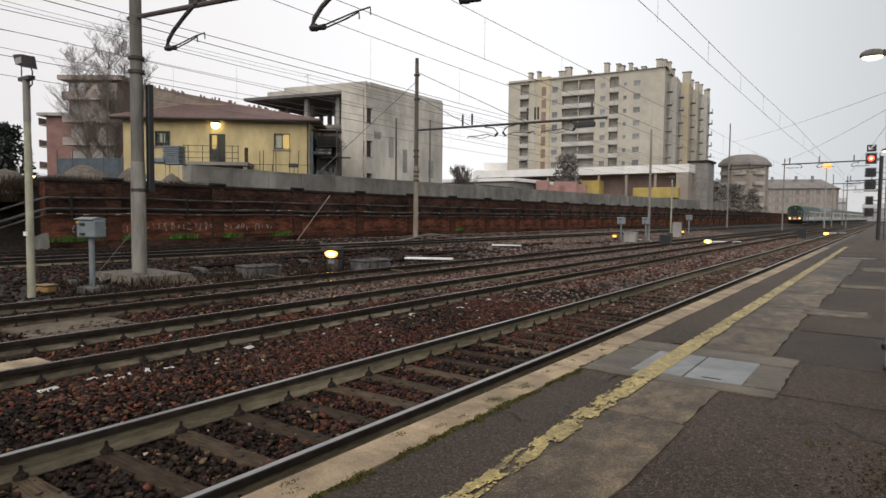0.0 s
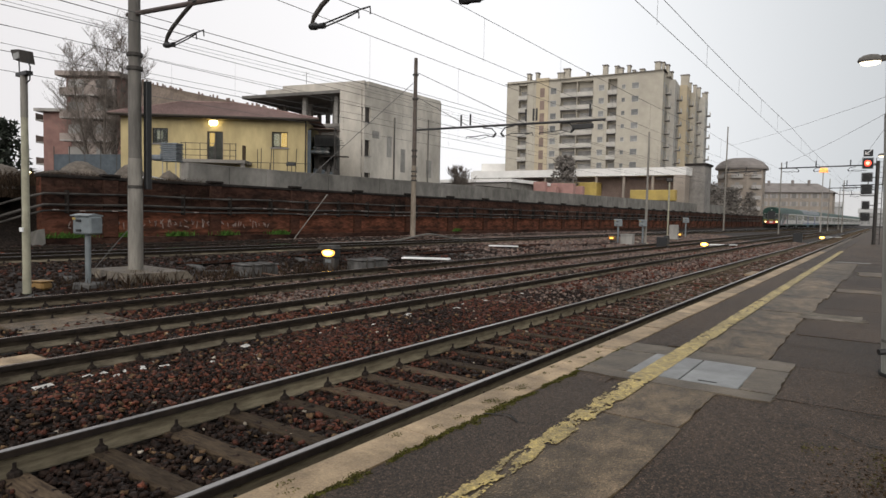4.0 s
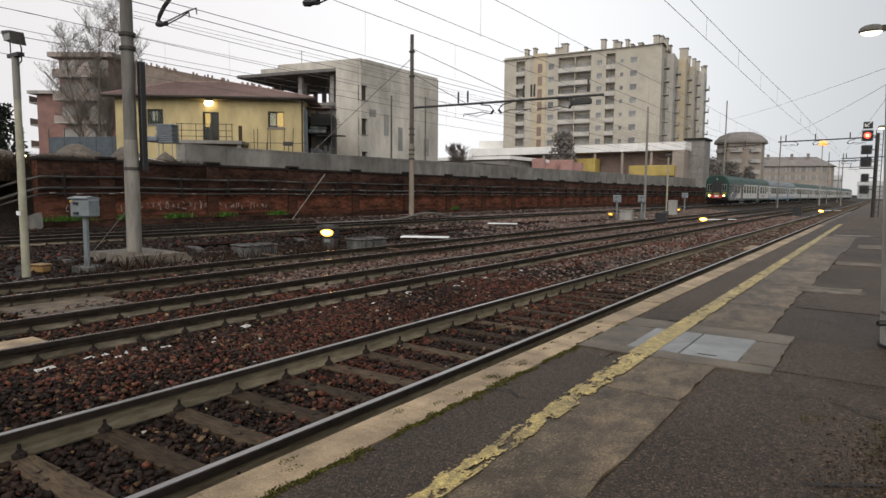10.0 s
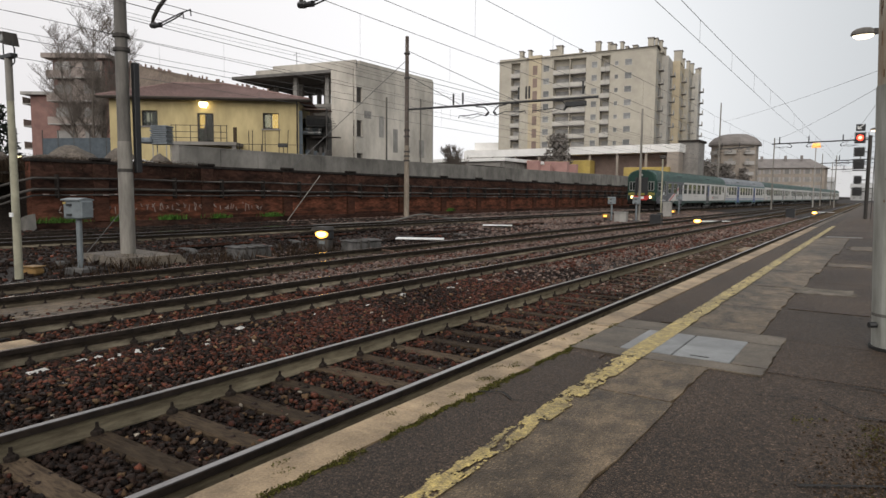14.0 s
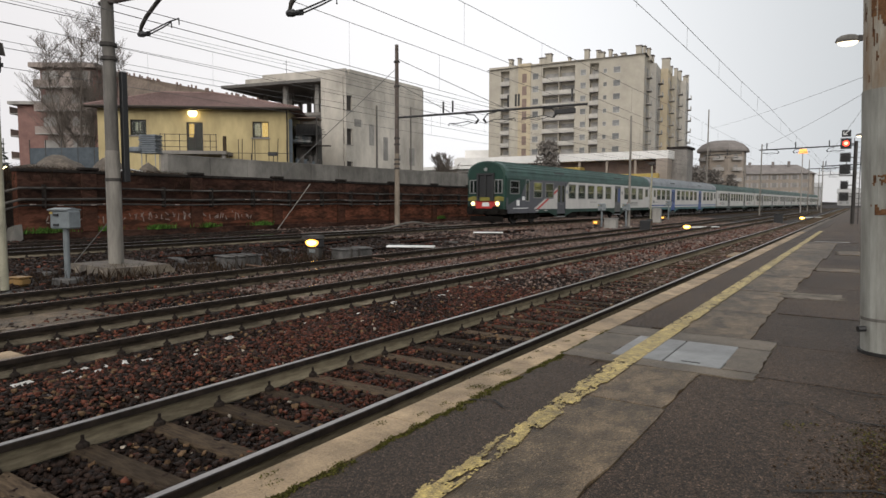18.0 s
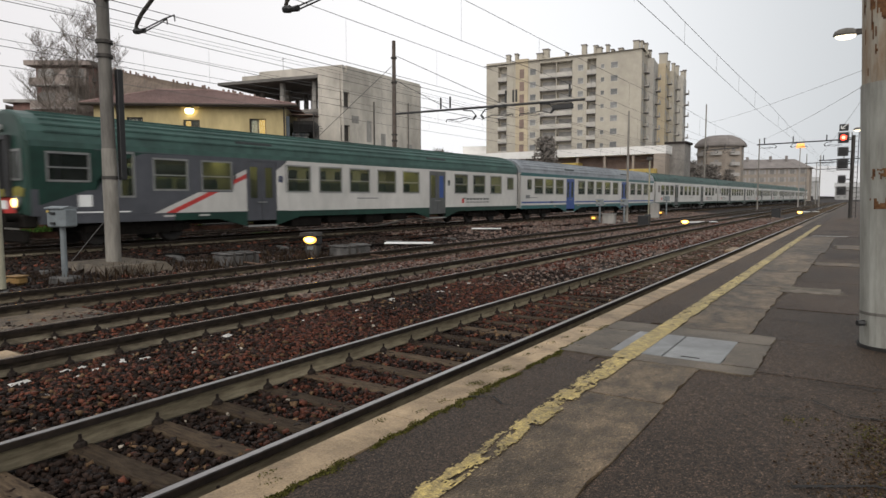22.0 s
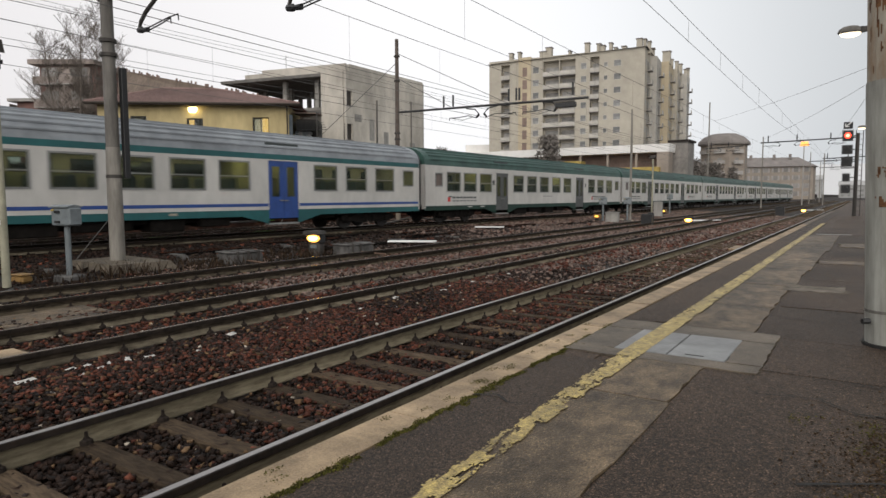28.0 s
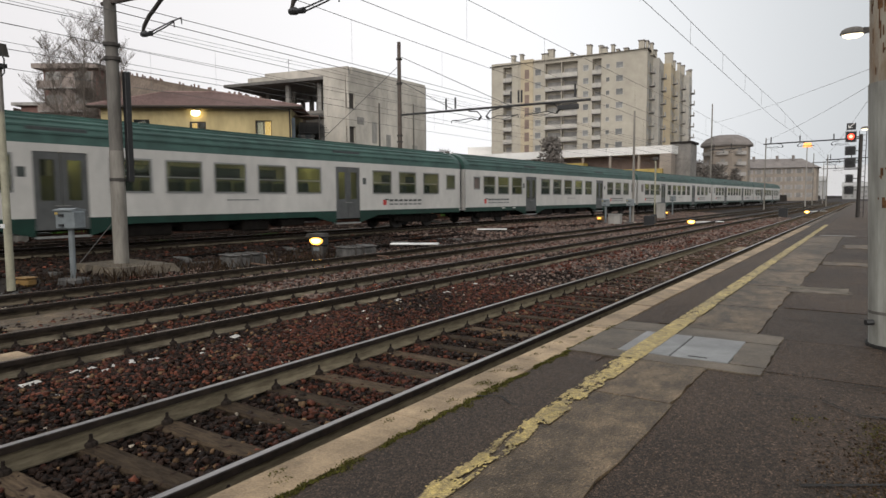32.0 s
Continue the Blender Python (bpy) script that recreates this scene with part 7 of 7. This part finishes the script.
M["coach_teal"] = mat("teal_coach_band", (0.012, 0.1, 0.105), (0.009, 0.075, 0.08), 0.45, 2, 0.05, coat=0.15, big=0.15)
M["coach_blue"] = mat("blue_coach_door", (0.02, 0.065, 0.26), (0.016, 0.05, 0.2), 0.45, 3, 0.05, coat=0.15, big=0.15)
M["coach_grey"] = mat("slate_grey_coach_paint", (0.07, 0.072, 0.084), (0.052, 0.054, 0.064), 0.45, 2, 0.05, coat=0.15)
M["door_grey"] = mat("grey_coach_door", (0.098, 0.101, 0.1), (0.07, 0.072, 0.072), 0.5, 3, 0.05)
M["coach_red"] = mat("red_stripe", (0.5, 0.035, 0.03), (0.4, 0.03, 0.025), 0.5, 3, 0.05)
# brake dust, darkened further to hold the shade under the coaches
M["under"] = mat("brake_dust_and_shade_black", (0.017, 0.0145, 0.0125), (0.008, 0.007, 0.0062), 0.9, 5, 0.3, spec=0.1)
M["rubber"] = mat("black_gangway_rubber", (0.03, 0.03, 0.031), (0.02, 0.02, 0.021), 0.75, 6, 0.2)
M["blind"] = mat("brown_blind", (0.15, 0.115, 0.1), (0.11, 0.085, 0.075), 0.5, 3, 0.05)
M["vent_dark"] = mat("dark_vent_grille", (0.045, 0.055, 0.055), (0.025, 0.03, 0.03), 0.6, 6, 0.2)
M["seat"] = mat("dark_green_seats", (0.05, 0.075, 0.065), (0.035, 0.05, 0.045), 0.8, 5, 0.2, objvar=0.3)
M["inside"] = mat("yellowish_coach_lining", (0.34, 0.33, 0.2), (0.27, 0.26, 0.16), 0.7, 2, 0.05)
M["coach_pane"] = glass("coach_window_glass", (0.02, 0.025, 0.02), 0.06, 0.8)
M["alu"] = mat("dull_aluminium_frame", (0.3, 0.3, 0.29), (0.22, 0.22, 0.21), 0.4, 6, 0.05, metal=0.6)
M["coach_lamp"] = glow("coach_ceiling_light", (1.0, 0.86, 0.42), 3.0)
M["mark_grey"] = mat("grey_lettering_bars", (0.17, 0.175, 0.175), (0.13, 0.133, 0.134), 0.5, 4, 0.0)
M["logo"] = mat("dark_lettering_bars", (0.05, 0.06, 0.055), (0.04, 0.045, 0.042), 0.5, 4, 0.0)
M["tail_yellow"] = mat("olive_yellow_cab_marking", (0.22, 0.19, 0.03), (0.15, 0.13, 0.025), 0.6, 3, 0.05)

WINDOWS = [(0.92, 1.52, 1.98, 2.64)] + [(a, a + 1.28, 1.7, 2.72) for a in (1.94, 3.56, 5.22, 9.15, 10.95, 12.75, 14.6, 16.45, 20.92, 22.78, 24.68)] + [(26.68, 27.46, 1.95, 2.68)]
DOORS = [(7.03, 8.5), (18.6, 20.08)]
CAB_WINDOWS = [(0.55, 1.7, 1.95, 2.75), (2.6, 3.05, 1.5, 2.85), (3.7, 4.9, 1.72, 2.72), (5.45, 6.65, 1.72, 2.72)] + WINDOWS[4:]
CAB_DOORS = [(7.3, 8.68), (18.6, 20.08)]


def side_panel(a0, a1, holes, z0, z1):
    s = pierced(a1 - a0, z0, z1, 0.07, [(max(h[0] - a0, 0), min(h[1] - a0, a1 - a0), h[2], h[3]) for h in holes if h[1] > a0 and h[0] < a1])
    s.v = [(y, x + a0, z) for x, y, z in s.v]
    return s


def arc_roof(z_low, z_top, n=14, w=HW):
    return [(w * math.cos(t), z_low + (z_top - z_low) * math.sin(t) ** 0.8) for t in [math.pi * i / n for i in range(n + 1)]]


def build_coach(kind):
    """One coach with sides, windows, doors, roof, underframe and two bogies; origin at its leading end on the rail."""
    cab = kind == "cab"
    label = {"cab": "green and grey driving trailer with red and white stripe, headlights lit",
             "blue": "white coach with blue doors, blue stripe and teal skirt", "green": "white coach with grey doors, green roof and skirt"}[kind]
    c = thing("train_coach", label, "railway coach", group="coaches of the train")
    wins, doors = (CAB_WINDOWS, CAB_DOORS) if cab else (WINDOWS, DOORS)
    skirt = M["coach_teal" if kind == "blue" else "coach_green"]
    roof_m = M["coach_roof_grey" if kind == "blue" else "coach_roof"]
    holes = list(wins) + [(a, b, 0.62, 2.82) for a, b in doors]
    zg = 3.04
    for sx in (1, -1):
        tx = HW - 0.07 if sx > 0 else -HW
        def put(name, shape, m, parent=c, label=""):
            return part(name, shape, m, parent, label, m=pose(tx, 0, 0))
        if cab:
            put("side_wall", side_panel(1.9, 9.2, holes, 0.95, 2.9), M["coach_grey"], label="slate grey front side panel")
            put("side_wall", side_panel(0.12, 1.9, holes, 1.7, 2.9), M["coach_green"], label="dark green cab side")
            put("side_wall", side_panel(0.12, 1.9, holes, 0.95, 1.7), M["coach_grey"])
            put("side_wall", side_panel(9.2, BODY, holes, 0.95, 2.9), M["coach_white"])
            put("cornice", B(0, 0.07, 0.12, BODY, 2.9, zg + 0.02), M["coach_roof"])
        elif kind == "blue":
            put("side_wall", side_panel(0, BODY, holes, 0.95, 2.86), M["coach_white"])
            put("cornice", B(0, 0.07, 0, BODY, 2.86, zg + 0.02), M["coach_teal"], label="teal band under the roof")
        else:
            put("side_wall", side_panel(0, BODY, holes, 0.95, zg), M["coach_white"])
        sh = Shape()
        segs = [(0.0 if not cab else 4.4, doors[0][0] - 1.2, 0.72, 0.72), (doors[0][0] - 1.2, doors[0][0], 0.72, 0.42), (doors[0][1], doors[0][1] + 1.2, 0.42, 0.72),
                (doors[0][1] + 1.2, doors[1][0] - 1.2, 0.72, 0.72), (doors[1][0] - 1.2, doors[1][0], 0.72, 0.42), (doors[1][1], doors[1][1] + 1.2, 0.42, 0.72), (doors[1][1] + 1.2, BODY, 0.72, 0.72)]
        for a, b, l0, l1 in segs:
            sh.prism([(a, l0), (b, l1), (b, 0.95), (a, 0.95)], 0.004, 0.066, "x")
        put("skirt", sh, skirt)
        if cab:
            put("skirt", B(0.004, 0.066, 0.3, 4.38, 0.72, 0.946), M["coach_grey"])
        for a, b in doors:
            part("door_step", B(HW - 0.25 if sx > 0 else -HW, HW if sx > 0 else -HW + 0.25, a, b, 0.38, 0.44), M["galv"], c)
            dm = M["coach_blue"] if kind == "blue" else M["door_grey"]
            for u, v in ((a + 0.01, (a + b) / 2 - 0.01), ((a + b) / 2 + 0.01, b - 0.01)):
                leaf = side_panel(u, v, [(u + 0.17, v - 0.17, 1.45, 2.6)], 0.62, 2.82)
                leaf.v = [(x * 0.6 + (0.005 if sx > 0 else 0.02), y, z) for x, y, z in leaf.v]
                lm = M["coach_grey"] if cab and a < 10 else dm
                d = put("door_leaf", leaf, lm)
                part("door_pane", B(0.02, 0.03, u + 0.15, v - 0.15, 1.42, 2.63), M["coach_blue" if cab and a > 10 and u > a + 0.2 else "coach_pane"], d)
            part("door_handle", B(0.055 if sx > 0 else -0.03, 0.1 if sx > 0 else 0.015, (a + b) / 2 - 0.2, (a + b) / 2 + 0.2, 1.28, 1.32), M["alu"], d)
        for k, (a, b, z0, z1) in enumerate(wins):
            fr = pierced_frame(a - 0.03, b + 0.03, z0 - 0.03, z1 + 0.03, 0.06, 0.05, 0)
            if b - a > 1.0:
                zm = z0 + (z1 - z0) * 0.48
                fr.box(a, b, 0.0, 0.04, zm - 0.02, zm + 0.02)
            fr.v = [((0.035 + y if sx > 0 else 0.035 - y), x, z) for x, y, z in fr.v]
            w = put("window", fr, M["alu"])
            part("pane", B(0.03, 0.04, a, b, z0, z1), M["blind" if kind == "green" and k == 0 else "coach_pane"], w)
    # roof with ribs
    prof = arc_roof(zg, 3.98)
    r = part("roof", Shape().prism(prof, 0.05 if cab else 0.0, BODY), roof_m, c)
    rib = Shape()
    for i in list(range(1, 7)) + list(range(8, 14)):
        x, z = prof[i]
        rib.box(x - 0.03, x + 0.03, 0.5, BODY - 0.4, z - 0.02, z + 0.035)
    part("roof_ribs", rib, roof_m, r)
    for y in (7.75, 19.35):
        v = part("roof_vent", Shape().loft([[(0.72, y - 0.85, 3.55), (1.36, y - 0.85, 3.2), (1.36, y + 0.85, 3.2), (0.72, y + 0.85, 3.55)], [(0.78, y - 0.8, 3.84), (1.33, y - 0.8, 3.5), (1.33, y + 0.8, 3.5), (0.78, y + 0.8, 3.84)]]), M["vent_dark"], r, "dark grilled roof vent")
        for q in range(5):
            u = 0.86 + 0.1 * q
            part("vent_slat", T([(u, y - 0.78, 3.81 - 0.62 * (u - 0.78) + 0.0), (u, y + 0.78, 3.81 - 0.62 * (u - 0.78))], 0.014, 5), M["mast_dark"], v)
    # ends, floor, lining
    part("end_wall", B(-HW, HW, BODY - 0.06, BODY, 0.8, 3.06), M["coach_white"], c)
    part("gangway", B(-0.62, 0.62, BODY, CAR, 0.95, 3.2, 0.06), M["rubber"], c)
    part("end_rubber", Shape().prism([(x * 0.97, z) for x, z in [(HW, 0.9)] + arc_roof(zg, 3.9) + [(-HW, 0.9)]], BODY, BODY + 0.16), M["rubber"], c)
    part("coupler", B(-0.5, 0.5, BODY, CAR, 0.6, 0.95, 0.05), M["under"], c)
    part("buffer", T([(1.0, BODY, 0.9), (1.0, CAR, 0.9)], 0.22, 12), M["under"], c)
    if not cab:
        part("end_wall", B(-HW, HW, 0, 0.06, 0.8, 3.06), M["coach_white"], c)
    part("floor", B(-HW + 0.08, HW - 0.08, 0.1, BODY - 0.1, 0.8, 0.95), M["under"], c)
    part("ceiling", B(-HW + 0.08, HW - 0.08, 0.2, BODY - 0.1, 2.98, 3.02), M["inside"], c)
    part("lining", B(-0.12, -0.08, 2.2 if cab else 0.2, BODY - 0.2, 0.95, 2.2), M["inside"], c)
    part("ceiling_light", B(-0.35, 0.35, 2.3 if cab else 0.6, BODY - 0.6, 2.93, 2.97), M["coach_lamp"], c, "lit ceiling lamps")
    st = B(0.0, 1.0, -0.12, 0.12, 0.95, 2.12, 0.06).mesh("seat", M["seat"])
    for a, b, z0, z1 in wins:
        if b - a > 1.0 and not (cab and a < 2):
            part("seat", st, None, c, m=pose(0.25, a - 0.15, 0))
            part("seat", st, None, c, m=pose(0.25, (a + b) / 2 + 0.05, 0))
    for y in [d for ab in doors for d in (ab[0] - 0.2, ab[1] + 0.2)]:
        part("partition", B(-HW + 0.1, HW - 0.1, y - 0.02, y + 0.02, 0.95, 2.98), M["inside"], c)
    # underframe and bogies
    un = Shape()
    un.box(-1.0, 1.0, 5.4, 22.5, 0.55, 0.8)
    part("underframe", un, M["under"], c)
    for y0, y1, z in ((9.6, 11.2, 0.3), (11.6, 13.4, 0.38), (14.0, 15.2, 0.3), (15.8, 17.0, 0.4)):
        part("equipment_box", B(0.5, 1.25, y0, y1, z, 0.72, 0.04), M["under"], c)
        part("equipment_box", B(-1.25, -0.5, y0, y1, z, 0.72, 0.04), M["under"], c)
    wheel = Shape()
    for sx in (-0.75, 0.75):
        wheel.tube([(sx - 0.07, 0, 0), (sx - 0.02, 0, 0), (sx + 0.05, 0, 0)], [0.46, 0.46, 0.43], 24)
        wheel.tube([(sx - 0.09, 0, 0), (sx + 0.09, 0, 0)], 0.13, 12)
        for q in range(6):
            wheel.box(sx - 0.08, sx + 0.08, 0.2 * math.cos(q * 1.047) - 0.03, 0.2 * math.cos(q * 1.047) + 0.03, 0.2 * math.sin(q * 1.047) - 0.03, 0.2 * math.sin(q * 1.047) + 0.03)
    wheel.tube([(-0.75, 0, 0), (0.75, 0, 0)], 0.08, 10)
    wm = wheel.mesh("wheelset", M["under"])
    wm.materials.clear()
    wm.materials.append(M["wheel"])
    for y in (3.4, BODY - 3.4):
        bg = Shape()
        for sx in (-1.03, 1.03):
            bg.prism([(-1.75, 0.4), (-1.75, 0.62), (-0.7, 0.74), (0.7, 0.74), (1.75, 0.62), (1.75, 0.4), (0.6, 0.32), (-0.6, 0.32)], sx - 0.07, sx + 0.07, "x")
            for d in (-1.25, 1.25):
                bg.box(sx - 0.13, sx + 0.13, d - 0.2, d + 0.2, 0.32, 0.6, 0.04)
            bg.tube([(sx, -0.2, 0.3), (sx, -0.2, 0.78)], 0.13, 10)
            bg.tube([(sx, 0.25, 0.3), (sx, 0.25, 0.78)], 0.13, 10)
        bg.box(-1.0, 1.0, -0.3, 0.3, 0.4, 0.7)
        b = part("bogie", bg, M["under"], c, m=pose(0, y, 0))
        for d in (-1.25, 1.25):
            part("wheelset", wm, None, b, m=pose(0, d, 0.46))
    # marks on the sides: plain shapes
    x = HW + 0.003
    def mark(name, y0, y1, z0, z1, m, label="", parent=c):
        return part(name, B(x, x + 0.004, y0, y1, z0, z1), M[m], parent, label)
    if kind == "green" or cab:
        spots = ((21.6, 24.6),) if cab else ((2.0, 4.95), (21.6, 24.6))
        for y0, y1 in spots:
            mark("emblem", y0, y0 + 0.24, 1.16, 1.4, "coach_red", "red emblem patch")
            mark("emblem", y0 + 0.1, y0 + 0.42, 1.4, 1.45, "coach_green")
            # the name beside the emblem, as two rows of plain bars
            for k in range(7):
                y = y0 + 0.46 + k * (y1 - y0 - 0.5) / 7
                mark("lettering_bar", y, y + 0.27, 1.33, 1.43, "logo")
                mark("lettering_bar", y, y + 0.27, 1.16, 1.24, "mark_grey")
        for y in (6.62, 20.25):
            mark("class_mark", y, y + 0.22, 2.1, 2.38, "logo")
        mark("small_marks", 13.2, 14.6, 1.42, 1.46, "mark_grey")
        mark("small_marks", 4.0, 4.4, 0.84, 0.9, "coach_white")
        mark("small_marks", 5.3, 5.7, 0.84, 0.9, "coach_white")
    if kind == "blue":
        for u, v in ((0.15, 7.0), (8.53, 18.57), (20.11, BODY - 0.1)):
            mark("blue_stripe", u, v, 1.08, 1.19, "coach_blue")
        mark("emblem", 0.7, 1.3, 1.4, 1.62, "mark_grey")
        mark("small_marks", 1.4, 2.4, 1.42, 1.47, "mark_grey")
        mark("class_mark", 4.4, 4.75, 1.06, 1.22, "logo")
        for y in (4.9, 9.0, 14.5):
            mark("small_marks", y, y + 0.3, 0.82, 0.9, "pale_stone")
    if cab:
        def stripe(lo, hi):
            """A slanting band of paint, cut off by the side's foot, the window and the door."""
            sh, rings = Shape(), []
            for i in range(62):
                yy = 3.6 + i * 3.69 / 60
                z0, z1 = [max(0.97, 0.97 + 0.425 * (yy - 4.35) + o) for o in (lo, hi)]
                if 5.35 < yy < 6.72:
                    z0, z1 = min(z0, 1.66), min(z1, 1.66)
                if i < 61 and z1 - z0 > 0.002:
                    rings.append([(x, yy, z0), (x, yy, z1), (x + 0.004, yy, z1), (x + 0.004, yy, z0)])
                else:
                    if len(rings) > 1:
                        sh.loft(rings)
                    rings = []
            return sh
        part("diagonal_stripe", stripe(0.12, 0.28), M["coach_white"], c, "white diagonal stripe")
        part("diagonal_stripe", stripe(-0.04, 0.12), M["coach_red"], c, "red diagonal stripe")
        part("white_field", stripe(-3.0, -0.04), M["coach_white"], c)
        s = Shape()
        s.prism([(8.68, 0.97), (9.24, 0.97), (9.24, 2.86), (8.68, 2.5)], x, x + 0.004, "x")
        part("white_field", s, M["coach_white"], c)
        s = Shape()
        s.v = [(x, 0.3, 1.25), (x, 0.3, 1.7), (x, 1.9, 1.7), (x, 1.9, 2.88), (x, 5.6, 2.88), (x, 3.4, 2.86), (x, 2.4, 2.5), (x, 1.6, 1.68)]
        s.f = [(0, 7, 2, 1), (7, 6, 3, 2), (6, 5, 4, 3)]
        part("green_sweep", s, M["coach_green"], c, "dark green sweep of paint")
        mark("class_mark", 8.78, 9.0, 2.05, 2.3, "coach_blue", "blue class mark")
        mark("notice", 2.1, 2.45, 1.55, 1.8, "white_board")
        mark("notice", 1.35, 1.75, 1.2, 1.55, "white_board")
        mark("lettering_bar", 0.9, 2.9, 1.02, 1.06, "white_board")
        # front: rounded corners, corridor door, windows, lamps, buffers
        full = [(HW, 0.95)] + arc_roof(zg, 3.98) + [(-HW, 0.95)]
        def ring(k, y, zs=0.0):
            return [(px * k, y, 2.2 + (pz - 2.2) * (k * 0.5 + 0.5) + zs) for px, pz in full]
        sh = Shape()
        sh.loft([ring(1.0, 0.4), ring(0.985, 0.16), ring(0.94, 0.03), ring(0.88, 0.0)], caps=False)
        sh.add(ring(0.88, 0.0), [tuple(range(len(full)))])
        part("cab_front", sh, M["coach_green"], c)
        # black on the door stands for the shade of a deep recess
        part("corridor_door", B(-0.5, 0.5, -0.06, 0.02, 1.6, 3.1, 0.05), M["black"], c, "corridor door blackened as a shaded recess, with rubber surround")
        part("door_surround", pierced_frame(-0.62, 0.62, 1.5, 3.22, 0.12, 0.16), M["rubber"], c, m=pose(0, -0.14, 0))
        for sx in (-0.9, 0.9):
            w = part("cab_window", pierced_frame(-0.3, 0.3, 1.95, 2.82, 0.06, 0.06), M["alu"], c, m=pose(sx, -0.05, 0))
            part("pane", B(-0.26, 0.26, 0.02, 0.03, 2.0, 2.78), M["pane"], w)
            part("yellow_mark", Shape().prism([(sx - 0.42, 1.5), (sx + 0.36, 1.5), (sx + 0.4, 1.72), (sx, 1.8), (sx - 0.4, 1.7)], -0.03, 0.0), M["tail_yellow"], c)
            hl = part("headlight_ring", T([(sx * 0.99, 0.02, 1.33), (sx * 0.99, -0.1, 1.33)], 0.19, 16), M["alu"], c)
            part("headlight", T([(sx * 0.99, -0.1, 1.33), (sx * 0.99, -0.13, 1.33)], 0.12, 16), M["lamp_head"], hl, "lit headlight")
            part("buffer", T([(sx, 0.1, 0.92), (sx, -0.4, 0.92), (sx, -0.45, 0.92)], [0.12, 0.12, 0.26], 16), M["under"], c)
        part("yellow_mark", B(-0.36, 0.36, -0.165, -0.142, 1.5, 1.72), M["tail_yellow"], c)
        part("red_panel", B(-0.75, 0.75, -0.04, 0.0, 1.02, 1.48, 0.03), M["coach_red"], c, "red front panel with pale emblem")
        part("emblem", B(-0.25, 0.25, -0.055, -0.04, 1.15, 1.4), M["white_board"], c)
        part("vestibule_lamp", B(0.5, 1.1, 2.62, 3.02, 2.7, 2.84, 0.02), M["coach_lamp"], c)
        part("vestibule_wall", B(-0.2, -0.14, 2.4, 3.3, 0.95, 2.9), M["inside"], c)
        part("top_lamp", T([(0, 0.02, 3.45), (0, -0.08, 3.45)], 0.11, 12), M["galv"], c)
        part("buffer_beam", B(-1.35, 1.35, -0.05, 0.3, 0.62, 1.0, 0.04), M["under"], c)
        part("hook", B(-0.08, 0.08, -0.4, 0.0, 0.75, 0.9), M["under"], c)
        part("snow_plough", B(-1.2, 1.2, 0.0, 0.15, 0.2, 0.55, 0.04), M["under"], c)
        part("cab_wall", B(-HW + 0.1, HW - 0.1, 2.15, 2.2, 0.95, 2.98), M["under"], c)
    return c


# wheel steel, darkened for the shade it turns in
M["wheel"] = mat("worn_shaded_wheel_steel", (0.035, 0.03, 0.027), (0.016, 0.014, 0.013), 0.6, 8, 0.1, metal=0.3)
COACHES = [build_coach("cab"), build_coach("blue"), build_coach("green")]
for _i in range(4):
    COACHES.append(copy_thing(COACHES[2], pose(0, 0, 0)))


def train_y(t):
    """Where the front of the train stands along the line."""
    ts = (0, 2, 3.5, 5.5, 8, 10, 12, 14, 16, 17, 18, 19, 20.5, 21.5, 22, 23, 24, 25.5, 28, 29.5, 30.5, 32)
    ys = (148.7, 137.9, 129.2, 117.1, 101.3, 88.3, 75.0, 61.5, 48.0, 41.2, 34.6, 27.9, 17.9, 11.7, 8.35, 1.5, -5.0, -14.6, -30.5, -39.8, -45.8, -55.5)
    n = len(ts)
    i = max(0, min(n - 2, sum(1 for q in ts if q <= t) - 1))
    def slope(k):
        a, b = max(0, k - 1), min(n - 1, k + 1)
        return (ys[b] - ys[a]) / (ts[b] - ts[a])
    h = ts[i + 1] - ts[i]
    u = (t - ts[i]) / h
    return ys[i] * (1 + 2 * u) * (1 - u) ** 2 + h * slope(i) * u * (1 - u) ** 2 + ys[i + 1] * u * u * (3 - 2 * u) + h * slope(i + 1) * u * u * (u - 1)


def motions():
    turn = -math.degrees(math.atan(0.0322))
    times = [k * 0.5 for k in range(65)]
    for i, c in enumerate(COACHES):
        rows = []
        for t in times:
            y = train_y(t) + i * CAR
            rows.append((t, pose(-19.42 + 0.0322 * (y - 43), y, 0.16, 0, 0, turn)))
        walk(c, rows)
    y0 = train_y(0)
    fine = [k / 15 for k in range(481)]
    spins = [math.degrees((y0 - train_y(t)) / 0.46) for t in fine]
    for c in COACHES[:4]:
        for b in c.children:
            if b.name.startswith("bogie"):
                for w in b.children:
                    p = w.matrix_basis.translation.copy()
                    walk(w, [(t, pose(p.x, p.y, p.z, a, 0, 0)) for t, a in zip(fine, spins)])


motions()
